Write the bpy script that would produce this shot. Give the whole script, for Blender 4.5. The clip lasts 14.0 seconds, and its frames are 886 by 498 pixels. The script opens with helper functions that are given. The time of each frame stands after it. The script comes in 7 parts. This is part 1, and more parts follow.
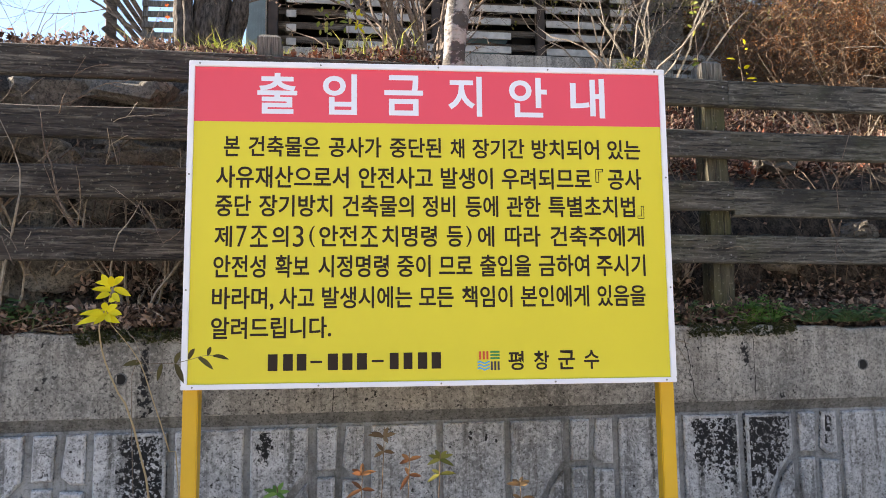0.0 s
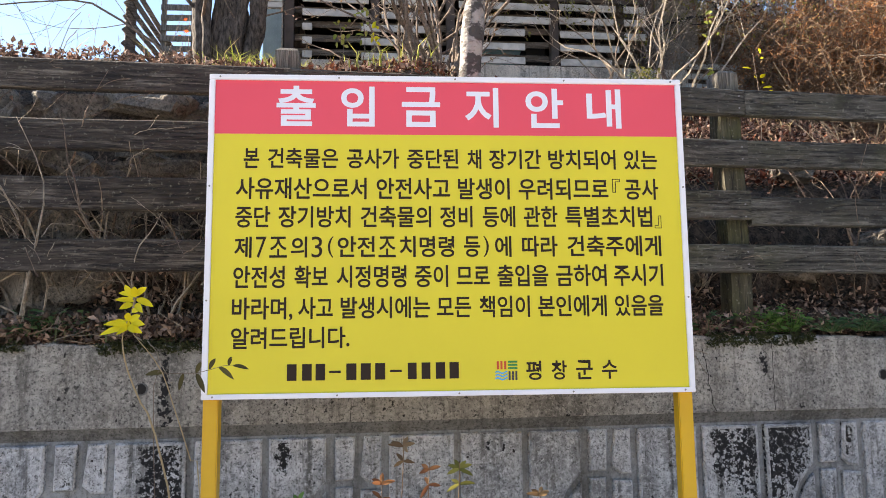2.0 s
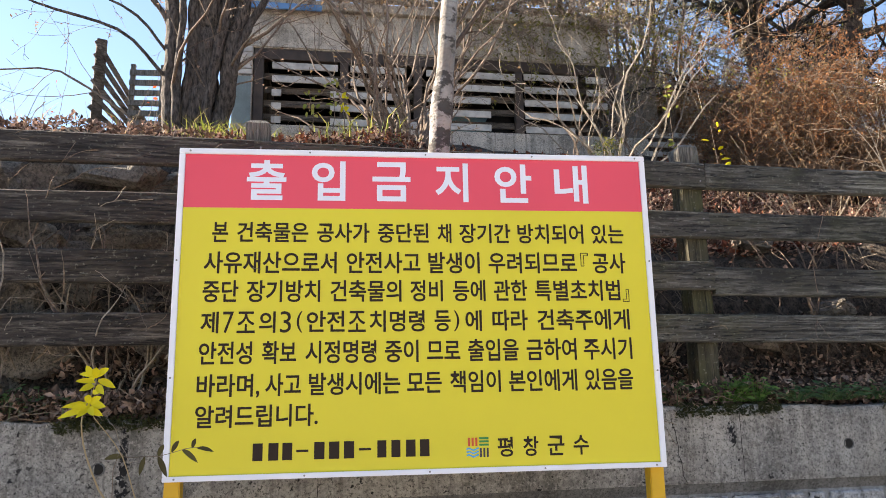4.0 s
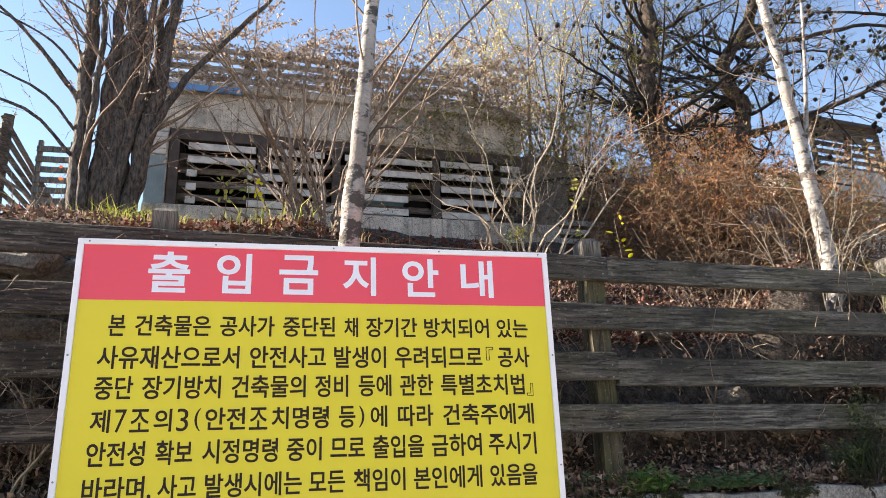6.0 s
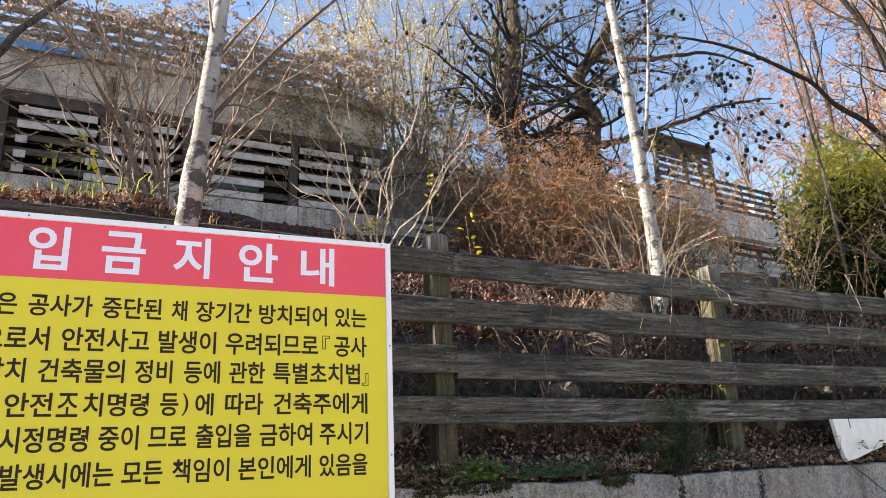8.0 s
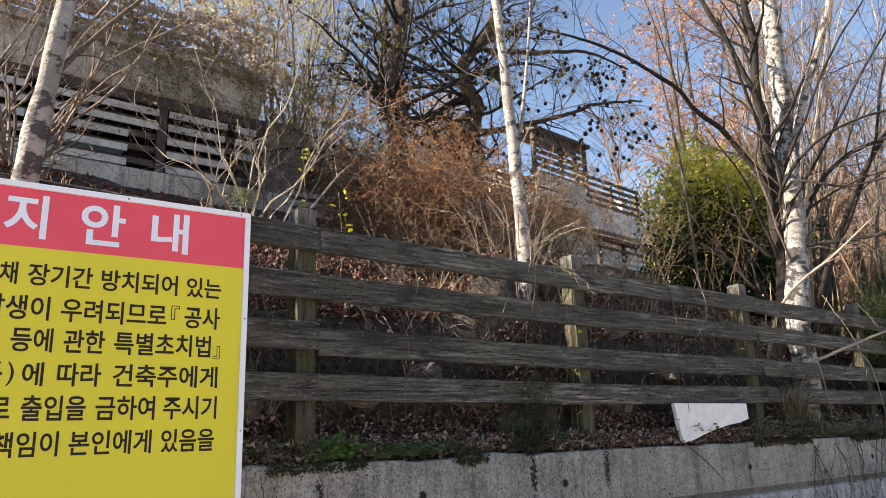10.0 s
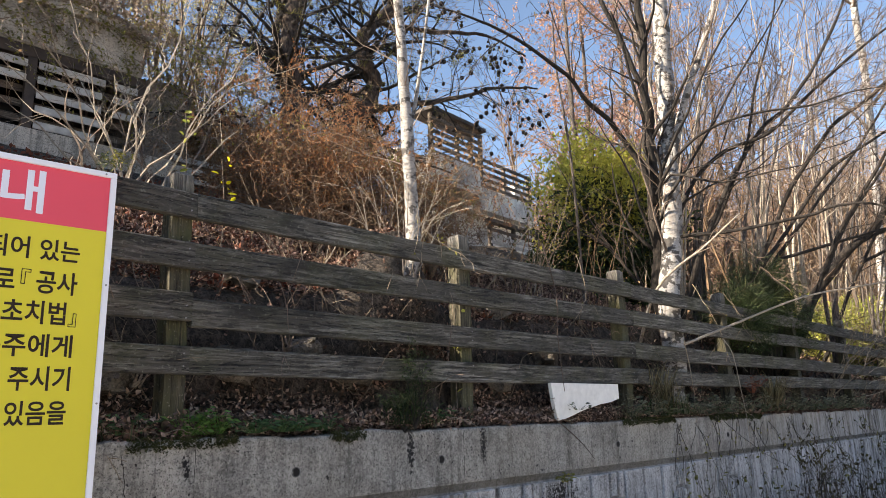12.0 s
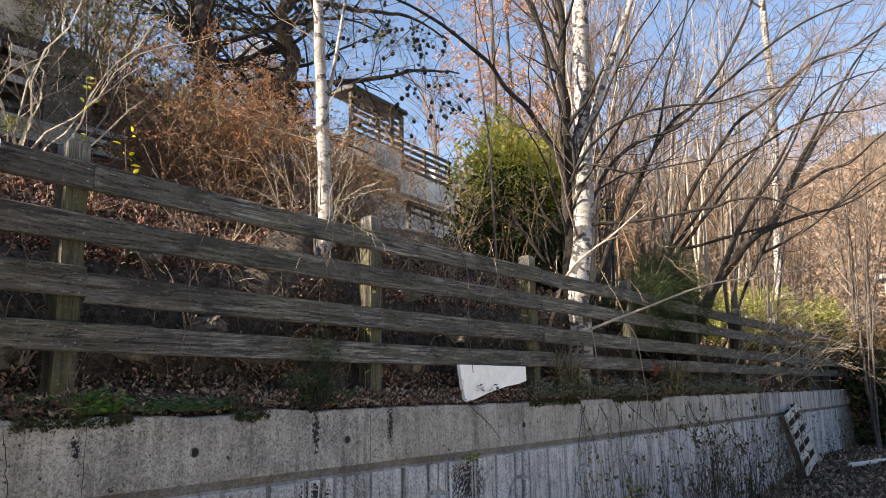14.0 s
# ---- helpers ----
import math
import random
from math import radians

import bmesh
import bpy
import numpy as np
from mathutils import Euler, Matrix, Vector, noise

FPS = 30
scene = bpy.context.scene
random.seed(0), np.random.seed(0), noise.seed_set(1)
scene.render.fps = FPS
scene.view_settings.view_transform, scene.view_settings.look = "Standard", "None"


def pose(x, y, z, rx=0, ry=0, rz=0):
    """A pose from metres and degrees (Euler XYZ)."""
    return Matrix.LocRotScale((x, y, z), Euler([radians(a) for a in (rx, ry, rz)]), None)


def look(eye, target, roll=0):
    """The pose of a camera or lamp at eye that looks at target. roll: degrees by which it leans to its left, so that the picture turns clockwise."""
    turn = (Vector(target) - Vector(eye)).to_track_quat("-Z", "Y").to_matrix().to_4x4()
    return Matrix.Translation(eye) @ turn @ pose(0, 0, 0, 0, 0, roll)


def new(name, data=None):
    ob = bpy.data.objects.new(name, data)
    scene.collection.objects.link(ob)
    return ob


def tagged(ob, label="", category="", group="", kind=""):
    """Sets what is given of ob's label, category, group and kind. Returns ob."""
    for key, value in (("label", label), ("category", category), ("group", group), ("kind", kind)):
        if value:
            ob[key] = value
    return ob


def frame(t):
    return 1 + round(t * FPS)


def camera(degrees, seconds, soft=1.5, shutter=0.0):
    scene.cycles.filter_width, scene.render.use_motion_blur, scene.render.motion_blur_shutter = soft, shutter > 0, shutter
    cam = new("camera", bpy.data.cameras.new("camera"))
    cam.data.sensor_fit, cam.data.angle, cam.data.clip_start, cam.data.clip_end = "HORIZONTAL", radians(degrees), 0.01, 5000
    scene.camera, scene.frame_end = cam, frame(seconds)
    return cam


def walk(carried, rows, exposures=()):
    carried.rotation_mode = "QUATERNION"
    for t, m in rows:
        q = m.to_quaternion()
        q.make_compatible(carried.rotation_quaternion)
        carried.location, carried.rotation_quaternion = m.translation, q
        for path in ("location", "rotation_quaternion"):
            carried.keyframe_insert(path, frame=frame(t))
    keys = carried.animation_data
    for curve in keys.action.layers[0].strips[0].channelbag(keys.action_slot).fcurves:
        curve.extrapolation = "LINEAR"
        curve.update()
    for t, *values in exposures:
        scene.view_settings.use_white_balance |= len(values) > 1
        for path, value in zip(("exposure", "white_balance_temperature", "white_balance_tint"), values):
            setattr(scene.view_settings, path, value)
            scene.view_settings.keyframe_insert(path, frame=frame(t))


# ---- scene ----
cam = camera(62.89, 14.0, soft=0.85)
PATH = [
    (0, (-0.1952, -2.6575, 1.5866), (-0.0261, -0.6757, 1.7957), -0.58),
    (0.5, (-0.2020, -2.6593, 1.5822), (-0.0458, -0.6773, 1.8000), -0.55),
    (1, (-0.2014, -2.6614, 1.5841), (-0.0539, -0.6794, 1.8079), -0.65),
    (1.5, (-0.1989, -2.6668, 1.5862), (-0.0553, -0.6851, 1.8151), -0.57),
    (2, (-0.2111, -2.6701, 1.5860), (-0.0789, -0.6886, 1.8230), -0.63),
    (2.2, (-0.2138, -2.6728, 1.5846), (-0.0860, -0.6919, 1.8283), -0.55),
    (4.3, (-0.2289, -2.6813, 1.6635), (0.0241, -0.7455, 2.0978), -1.34),
    (4.5, (-0.2283, -2.6928, 1.6745), (0.0426, -0.7664, 2.1390), -1.53),
    (5, (-0.2141, -2.7154, 1.6953), (0.1026, -0.8141, 2.2291), -1.81),
    (5.5, (-0.1968, -2.7302, 1.7032), (0.1730, -0.8503, 2.2769), -2.00),
    (6, (-0.1778, -2.7316, 1.7041), (0.2564, -0.8709, 2.2952), -2.09),
    (6.5, (-0.1619, -2.7329, 1.7057), (0.3624, -0.8977, 2.3036), -2.03),
    (7, (-0.1426, -2.7341, 1.7024), (0.4735, -0.9264, 2.2964), -2.08),
    (7.5, (-0.1152, -2.7363, 1.6963), (0.5906, -0.9568, 2.2751), -2.19),
    (8, (-0.0900, -2.7359, 1.6892), (0.6993, -0.9861, 2.2507), -2.26),
    (10.3, (-0.0021, -2.7468, 1.6656), (1.1149, -1.1636, 2.1615), -1.79),
    (10.5, (0.0046, -2.7484, 1.6709), (1.1468, -1.1807, 2.1586), -1.73),
    (11, (0.0213, -2.7526, 1.6682), (1.2240, -1.2273, 2.1448), -1.61),
    (11.5, (0.0368, -2.7528, 1.6643), (1.2968, -1.2692, 2.1238), -1.51),
    (12, (0.0571, -2.7478, 1.6550), (1.3690, -1.3049, 2.0989), -1.42),
    (12.5, (0.0747, -2.7527, 1.6483), (1.4338, -1.3497, 2.0779), -1.37),
    (13, (0.0874, -2.7658, 1.6516), (1.4898, -1.4026, 2.0698), -1.28),
    (13.5, (0.0958, -2.7803, 1.6468), (1.5342, -1.4515, 2.0535), -1.25),
    (14, (0.1065, -2.7975, 1.6409), (1.5750, -1.4983, 2.0352), -1.19),
]
walk(cam, [(t, look(eye, target, roll)) for t, eye, target, roll in PATH],
     exposures=[(0.0, 2.14, 7600, 13), (2.2, 2.14, 7600, 13), (4.5, 2.04, 7600, 13), (8.2, 2.04, 7600, 13), (10.3, 1.77, 7600, 13), (14.0, 1.84, 7600, 13)])

# ---- light ----
SUN_TO = Vector((-0.80, 0.33, 0.50)).normalized()
world = bpy.data.worlds.new("sky")
scene.world = world
world.use_nodes = True
_wn = world.node_tree.nodes
_sky = _wn.new("ShaderNodeTexSky")
_sky.sky_type = "NISHITA"
_sky.sun_disc = False
_sky.sun_elevation = math.asin(SUN_TO.z)
_sky.sun_rotation = math.atan2(SUN_TO.x, SUN_TO.y)
_sky.altitude, _sky.air_density, _sky.dust_density, _sky.ozone_density = 600, 1.0, 0.1, 2.8
world.node_tree.links.new(_sky.outputs[0], _wn["Background"].inputs[0])
_wn["Background"].inputs[1].default_value = 0.085
_sun = bpy.data.lights.new("sun", "SUN")
_sun.energy, _sun.angle, _sun.color = 5.0, radians(0.6), (1.0, 0.93, 0.82)
sun_lamp = new("sun", _sun)
sun_lamp.matrix_world = look(SUN_TO * 50, (0, 0, 0))

# ---- materials ----
class Nodes:
    """A short way to wire a node material."""

    def __init__(self, name, rough=0.8, metal=0.0):
        self.m = bpy.data.materials.new(name)
        self.m.use_nodes = True
        self.t = self.m.node_tree
        self.b = self.t.nodes["Principled BSDF"]
        self.b.inputs["Roughness"].default_value = rough
        self.b.inputs["Metallic"].default_value = metal

    def n(self, kind, **inputs):
        node = self.t.nodes.new(kind)
        for k, v in inputs.items():
            self.put(node.inputs[k.replace("_", " ")], v)
        return node

    def put(self, socket, v):
        if hasattr(v, "is_output"):
            self.t.links.new(v, socket)
        else:
            socket.default_value = v

    def coords(self, scale=(1, 1, 1), space="Object", shift=None):
        if space == "World":
            src = self.t.nodes.new("ShaderNodeNewGeometry").outputs["Position"]
        else:
            src = self.t.nodes.new("ShaderNodeTexCoord").outputs[space]
        mp = self.n("ShaderNodeMapping", Vector=src, Scale=scale)
        if shift is not None:
            self.put(mp.inputs["Location"], shift)
        return mp.outputs[0]

    def noise(self, vec, scale, detail=4.0, rough=0.55):
        return self.n("ShaderNodeTexNoise", Vector=vec, Scale=scale, Detail=detail, Roughness=rough).outputs[0]

    def ramp(self, fac, stops):
        r = self.t.nodes.new("ShaderNodeValToRGB")
        self.put(r.inputs[0], fac)
        e = r.color_ramp.elements
        while len(e) < len(stops):
            e.new(0.5)
        for el, (pos, col) in zip(e, stops):
            el.position = pos
            el.color = (*col, 1) if len(col) == 3 else col
        return r.outputs[0]

    def mask(self, fac, lo, hi):
        mr = self.n("ShaderNodeMapRange", Value=fac)
        mr.inputs["From Min"].default_value, mr.inputs["From Max"].default_value = lo, hi
        return mr.outputs[0]

    def mix(self, fac, a, b, mode="MIX"):
        x = self.t.nodes.new("ShaderNodeMix")
        x.data_type, x.blend_type = "RGBA", mode
        self.put(x.inputs[0], fac)
        for s, v in ((x.inputs[6], a), (x.inputs[7], b)):
            self.put(s, (*v, 1) if isinstance(v, tuple) and len(v) == 3 else v)
        return x.outputs[2]

    def math(self, op, a, b=0.0):
        x = self.t.nodes.new("ShaderNodeMath")
        x.operation = op
        self.put(x.inputs[0], a)
        self.put(x.inputs[1], b)
        return x.outputs[0]

    def bump(self, height, strength=0.3, distance=0.01):
        b = self.n("ShaderNodeBump", Height=height, Strength=strength, Distance=distance)
        self.put(self.b.inputs["Normal"], b.outputs[0])

    def random(self):
        return self.t.nodes.new("ShaderNodeObjectInfo").outputs["Random"]

    def island(self):
        return self.t.nodes.new("ShaderNodeNewGeometry").outputs["Random Per Island"]

    def done(self, colour):
        self.put(self.b.inputs["Base Color"], colour if hasattr(colour, "is_output") else (*colour, 1))
        return self.m


def plain(name, colour, rough=0.6, metal=0.0, vary=0.12, scale=9.0, bump=0.0):
    """Paint or plastic with slight soiling."""
    k = Nodes(name, rough, metal)
    v = k.coords()
    f = k.noise(v, scale, 6)
    lo = tuple(c * (1 - vary) for c in colour)
    hi = tuple(min(1, c * (1 + vary)) for c in colour)
    if bump:
        k.bump(k.noise(v, scale * 12, 3), bump, 0.003)
    return k.done(k.ramp(f, [(0.3, lo), (0.7, hi)]))


def wood_weathered(name, dark, mid, pale, algae=0.3):
    """Sawn timber, grey and streaked by weather; the grain runs along x, or along z for posts."""
    k = Nodes(name, 0.82)
    r = k.random()
    up = "post" in name
    shift = k.n("ShaderNodeCombineXYZ", X=k.math("MULTIPLY", r, 31.0), Y=k.math("MULTIPLY", r, 17.0), Z=k.math("MULTIPLY", r, 11.0)).outputs[0]
    axis = (lambda a, b, c: (c, b, a)) if up else (lambda a, b, c: (a, b, c))
    grain = k.noise(k.coords(axis(0.9, 14, 30), shift=shift), 2.0, 10, 0.72)
    fine = k.noise(k.coords(axis(5, 80, 170), shift=shift), 2.0, 6, 0.7)
    patch = k.noise(k.coords(axis(0.8, 3, 5), shift=shift), 2.4, 7, 0.7)
    blotch = k.noise(k.coords(axis(1.2, 3, 3.5), shift=shift), 2.6, 6, 0.66)
    split = k.math("ABSOLUTE", k.math("SUBTRACT", k.noise(k.coords(axis(0.45, 9, 20), shift=shift), 2.1, 4, 0.55), 0.5))
    c = k.ramp(grain, [(0.30, tuple(0.6 * a + 0.4 * b for a, b in zip(dark, mid))), (0.52, mid), (0.72, tuple(0.75 * a + 0.25 * b for a, b in zip(mid, pale)))])
    c = k.mix(k.math("MULTIPLY", k.mask(fine, 0.48, 0.36), 0.40), c, tuple(x * 0.5 for x in dark))
    worn = k.math("MULTIPLY", k.mask(patch, 0.45, 0.58), k.mask(k.math("ADD", k.math("MULTIPLY", fine, 0.25), k.math("MULTIPLY", grain, 0.75)), 0.49, 0.62))
    c = k.mix(k.math("MULTIPLY", worn, 0.85), c, pale)
    c = k.mix(k.math("MULTIPLY", k.mask(blotch, 0.53, 0.62), 0.78), c, tuple(x * 0.6 for x in dark))
    c = k.mix(k.math("MULTIPLY", k.mask(k.noise(k.coords((1, 1, 1), shift=shift), 3.1, 5), 0.46, 0.62), algae), c, (0.070, 0.075, 0.022))
    spots = k.mask(k.noise(k.coords((1, 1, 1)), 60, 3), 0.62, 0.67)
    c = k.mix(k.math("MULTIPLY", spots, 0.35), c, (0.34, 0.34, 0.28))
    c = k.mix(k.math("MULTIPLY", r, 0.35), c, dark)
    c = k.mix(k.math("MULTIPLY", k.mask(split, 0.016, 0.005), 0.9), c, tuple(x * 0.2 for x in dark))
    warp = k.t.nodes.new("ShaderNodeTexWave")
    warp.wave_type, warp.bands_direction = "BANDS", "X" if up else "Z"
    for key, value in (("Scale", 11.0), ("Distortion", 11.0), ("Detail", 6.0), ("Detail Scale", 1.6), ("Detail Roughness", 0.7)):
        warp.inputs[key].default_value = value
    k.put(warp.inputs["Vector"], k.coords(axis(0.28, 1, 1), shift=shift))
    figure = warp.outputs[1]
    c = k.mix(k.math("MULTIPLY", k.math("MULTIPLY", k.mask(figure, 0.55, 0.95), k.mask(blotch, 0.40, 0.56)), 0.36), c, tuple(x * 0.7 for x in dark))
    c = k.mix(k.math("MULTIPLY", k.math("MULTIPLY", k.mask(figure, 0.4, 0.1), k.mask(patch, 0.44, 0.56)), 0.14), c, pale)
    if up:
        # weathered grey towards the sawn top
        z = k.n("ShaderNodeSeparateXYZ", Vector=k.coords((1, 1, 1))).outputs[2]
        tip = k.mask(k.math("ADD", z, k.math("MULTIPLY", grain, 0.16)), 2.80, 2.93)
        c = k.mix(k.math("MULTIPLY", tip, 0.8), c, k.ramp(fine, [(0.4, (0.06, 0.055, 0.05)), (0.62, (0.30, 0.28, 0.255))]))
    k.bump(k.math("ADD", k.math("MULTIPLY", grain, 0.8), k.math("ADD", fine, k.mask(split, 0.0, 0.02))), 0.9, 0.006)
    return k.done(c)


def concrete(name, stains=(), base=(0.33, 0.32, 0.30), coarse=1.0, runs_by=0.6, far_glint=None):
    """Old board-cast concrete with runs and black lichen in the given spots (x, z, half width, half height)."""
    k = Nodes(name, 0.9)
    w = k.coords((1, 1, 1), "World")
    cloud = k.noise(w, 2.6, 8, 0.68)
    grit = k.noise(w, 60, 6, 0.75)
    pits = k.noise(w, 105, 3, 0.6)
    runs = k.noise(k.coords((9, 9, 0.5), "World"), 2.0, 7, 0.68)
    dk = tuple(c * 0.5 for c in base)
    lt = tuple(min(1, c * 1.35) for c in base)
    c = k.ramp(cloud, [(0.36, dk), (0.5, base), (0.64, lt)])
    c = k.mix(k.math("MULTIPLY", k.mask(runs, 0.52, 0.64), runs_by), c, (0.075, 0.070, 0.06))
    c = k.mix(k.math("MULTIPLY", k.mask(runs, 0.46, 0.36), 0.4), c, tuple(min(1, b * 1.55) for b in base))
    c = k.mix(k.math("MULTIPLY", k.mask(grit, 0.52, 0.64), 0.55 * coarse), c, tuple(x * 0.28 for x in base))
    c = k.mix(k.math("MULTIPLY", k.mask(grit, 0.47, 0.36), 0.4 * coarse), c, tuple(min(1, x * 1.7) for x in base))
    c = k.mix(k.math("MULTIPLY", k.mask(pits, 0.575, 0.63), 0.8 * min(1.0, coarse)), c, (0.05, 0.047, 0.042))
    speck = k.noise(w, 30, 5, 0.8)
    c = k.mix(k.math("MULTIPLY", k.mask(speck, 0.53, 0.62), 0.34 * coarse), c, tuple(x * 0.35 for x in base))
    c = k.mix(k.math("MULTIPLY", k.mask(speck, 0.46, 0.38), 0.24 * coarse), c, tuple(min(1, x * 1.6) for x in base))
    warm = k.mask(k.noise(w, 0.9, 5), 0.48, 0.62)
    c = k.mix(k.math("MULTIPLY", warm, 0.16), c, (0.20, 0.165, 0.105))
    c = k.mix(k.math("MULTIPLY", k.mask(k.noise(w, 5.5, 7, 0.75), 0.50, 0.62), 0.28), c, tuple(x * 0.3 for x in base))
    if far_glint:
        # pale streaks put sky glint into the far wall's colour; dark ones are runs
        far = k.mask(k.n("ShaderNodeSeparateXYZ", Vector=w).outputs[0], *far_glint)
        far_streaks = k.noise(k.coords((5, 5, 0.35), "World"), 2.4, 7, 0.7)
        c = k.mix(k.math("MULTIPLY", k.math("MULTIPLY", far, k.mask(far_streaks, 0.46, 0.56)), 0.55), c, (0.68, 0.69, 0.72))
        c = k.mix(k.math("MULTIPLY", k.math("MULTIPLY", far, k.mask(far_streaks, 0.44, 0.38)), 0.7), c, (0.05, 0.047, 0.045))
    if stains:
        sep = k.n("ShaderNodeSeparateXYZ", Vector=k.coords((1, 1, 1), "World"))
        total = None
        for cx, cz, hx, hz in stains:
            dx = k.math("POWER", k.math("ABSOLUTE", k.math("DIVIDE", k.math("SUBTRACT", sep.outputs[0], cx), hx)), 2.0)
            dz = k.math("POWER", k.math("ABSOLUTE", k.math("DIVIDE", k.math("SUBTRACT", sep.outputs[2], cz), hz)), 2.0)
            one = k.math("SUBTRACT", 1.0, k.math("ADD", dx, dz))
            total = one if total is None else k.math("MAXIMUM", total, one)
        rag = k.math("ADD", k.math("MULTIPLY", k.math("SUBTRACT", k.noise(w, 55, 4, 0.7), 0.5), 4.6), k.math("MULTIPLY", total, 0.5))
        c = k.mix(k.mask(k.math("MINIMUM", rag, k.math("MULTIPLY", k.math("ADD", total, 0.5), 3.0)), 0.14, 0.26), c, (0.012, 0.011, 0.012))
        fleck = k.math("MULTIPLY", k.mask(k.noise(w, 34, 3, 0.6), 0.64, 0.67), k.mask(k.noise(w, 3.5, 3), 0.46, 0.56))
        c = k.mix(fleck, c, (0.02, 0.018, 0.018))
    k.bump(k.math("ADD", k.math("MULTIPLY", grit, 1.2), k.math("ADD", cloud, pits)), 0.8, 0.010 * coarse)
    return k.done(c)


def bark(name, dark, pale, scale=(14, 14, 3), bump=0.8):
    k = Nodes(name, 0.9)
    v = k.coords(scale, "World")
    f = k.noise(v, 2.0, 7, 0.65)
    g = k.noise(k.coords((1, 1, 1), "World"), 3.0, 5)
    c = k.ramp(f, [(0.36, dark), (0.64, pale)])
    c = k.mix(k.math("MULTIPLY", k.mask(g, 0.5, 0.7), 0.4), c, tuple(x * 0.7 for x in dark))
    k.bump(f, bump, 0.03)
    return k.done(c)


def birch_bark():
    k = Nodes("birch_bark", 0.75)
    lines = k.noise(k.coords((4.5, 4.5, 30), "World"), 2.4, 5, 0.62)
    blot = k.noise(k.coords((1, 1, 1.3), "World"), 11.0, 6, 0.62)
    fleck = k.noise(k.coords((1, 1, 2.2), "World"), 30.0, 5, 0.7)
    tone = k.noise(k.coords((1, 1, 0.6), "World"), 3.2, 6, 0.7)
    c = k.ramp(tone, [(0.36, (0.20, 0.183, 0.168)), (0.50, (0.34, 0.327, 0.315)), (0.66, (0.43, 0.42, 0.41))])
    c = k.mix(k.math("MULTIPLY", k.mask(fleck, 0.52, 0.62), 0.5), c, (0.15, 0.13, 0.115))
    c = k.mix(k.math("MULTIPLY", k.mask(lines, 0.57, 0.63), 0.5), c, (0.085, 0.07, 0.06))
    c = k.mix(k.math("MULTIPLY", k.mask(k.math("ADD", k.math("MULTIPLY", blot, 0.7), k.math("MULTIPLY", tone, 0.3)), 0.515, 0.55), 0.9), c, (0.030, 0.026, 0.024))
    k.bump(k.math("ADD", lines, k.math("ADD", fleck, k.math("MULTIPLY", blot, -1.5))), 0.8, 0.010)
    return k.done(c)


def leafy(name, a, b, translucent=0.35, rough=0.6, mid=0.5):
    """Thin leaves, each with a tone of its own; light passes through in part."""
    k = Nodes(name, rough)
    k.b.inputs["Specular IOR Level"].default_value = 0.2
    c = k.ramp(k.island(), [(0.0, a), (mid, tuple((p + q) / 2 for p, q in zip(a, b)) if mid == 0.5 else tuple(0.75 * p + 0.25 * q for p, q in zip(a, b))), (1.0, b)])
    k.done(c)
    tr = k.n("ShaderNodeBsdfTranslucent", Color=c)
    mx = k.n("ShaderNodeMixShader", Fac=translucent)
    k.t.links.new(k.b.outputs[0], mx.inputs[1])
    k.t.links.new(tr.outputs[0], mx.inputs[2])
    k.t.links.new(mx.outputs[0], k.t.nodes["Material Output"].inputs[0])
    return k.m


def earth():
    k = Nodes("earth_and_litter", 0.95)
    w = k.coords((1, 1, 1), "World")
    a = k.noise(w, 1.1, 6, 0.6)
    b = k.noise(w, 17, 8, 0.75)
    fine = k.noise(w, 85, 5, 0.75)
    c = k.ramp(b, [(0.38, (0.016, 0.012, 0.011)), (0.5, (0.070, 0.056, 0.046)), (0.64, (0.19, 0.155, 0.128))])
    c = k.mix(k.math("MULTIPLY", k.mask(fine, 0.50, 0.64), 0.6), c, (0.20, 0.165, 0.135))
    c = k.mix(k.math("MULTIPLY", k.mask(fine, 0.46, 0.36), 0.8), c, (0.008, 0.006, 0.005))
    c = k.mix(k.math("MULTIPLY", k.mask(a, 0.5, 0.7), 0.35), c, (0.04, 0.042, 0.016))
    k.bump(k.math("ADD", b, k.math("MULTIPLY", fine, 0.5)), 1.0, 0.06)
    return k.done(c)


# paving of the unseen lane, its pale warm tone chosen for bounce light
def bounce_paving():
    k = Nodes("bounce_paving", 0.9)
    w = k.coords((1, 1, 1), "World")
    f = k.noise(w, 160, 3, 0.7)
    c = k.ramp(f, [(0.3, (0.40, 0.36, 0.31)), (0.7, (0.56, 0.52, 0.46))])
    c = k.mix(k.math("MULTIPLY", k.mask(k.noise(w, 1.2, 5), 0.5, 0.7), 0.3), c, (0.30, 0.26, 0.21))
    k.bump(f, 0.5, 0.004)
    return k.done(c)


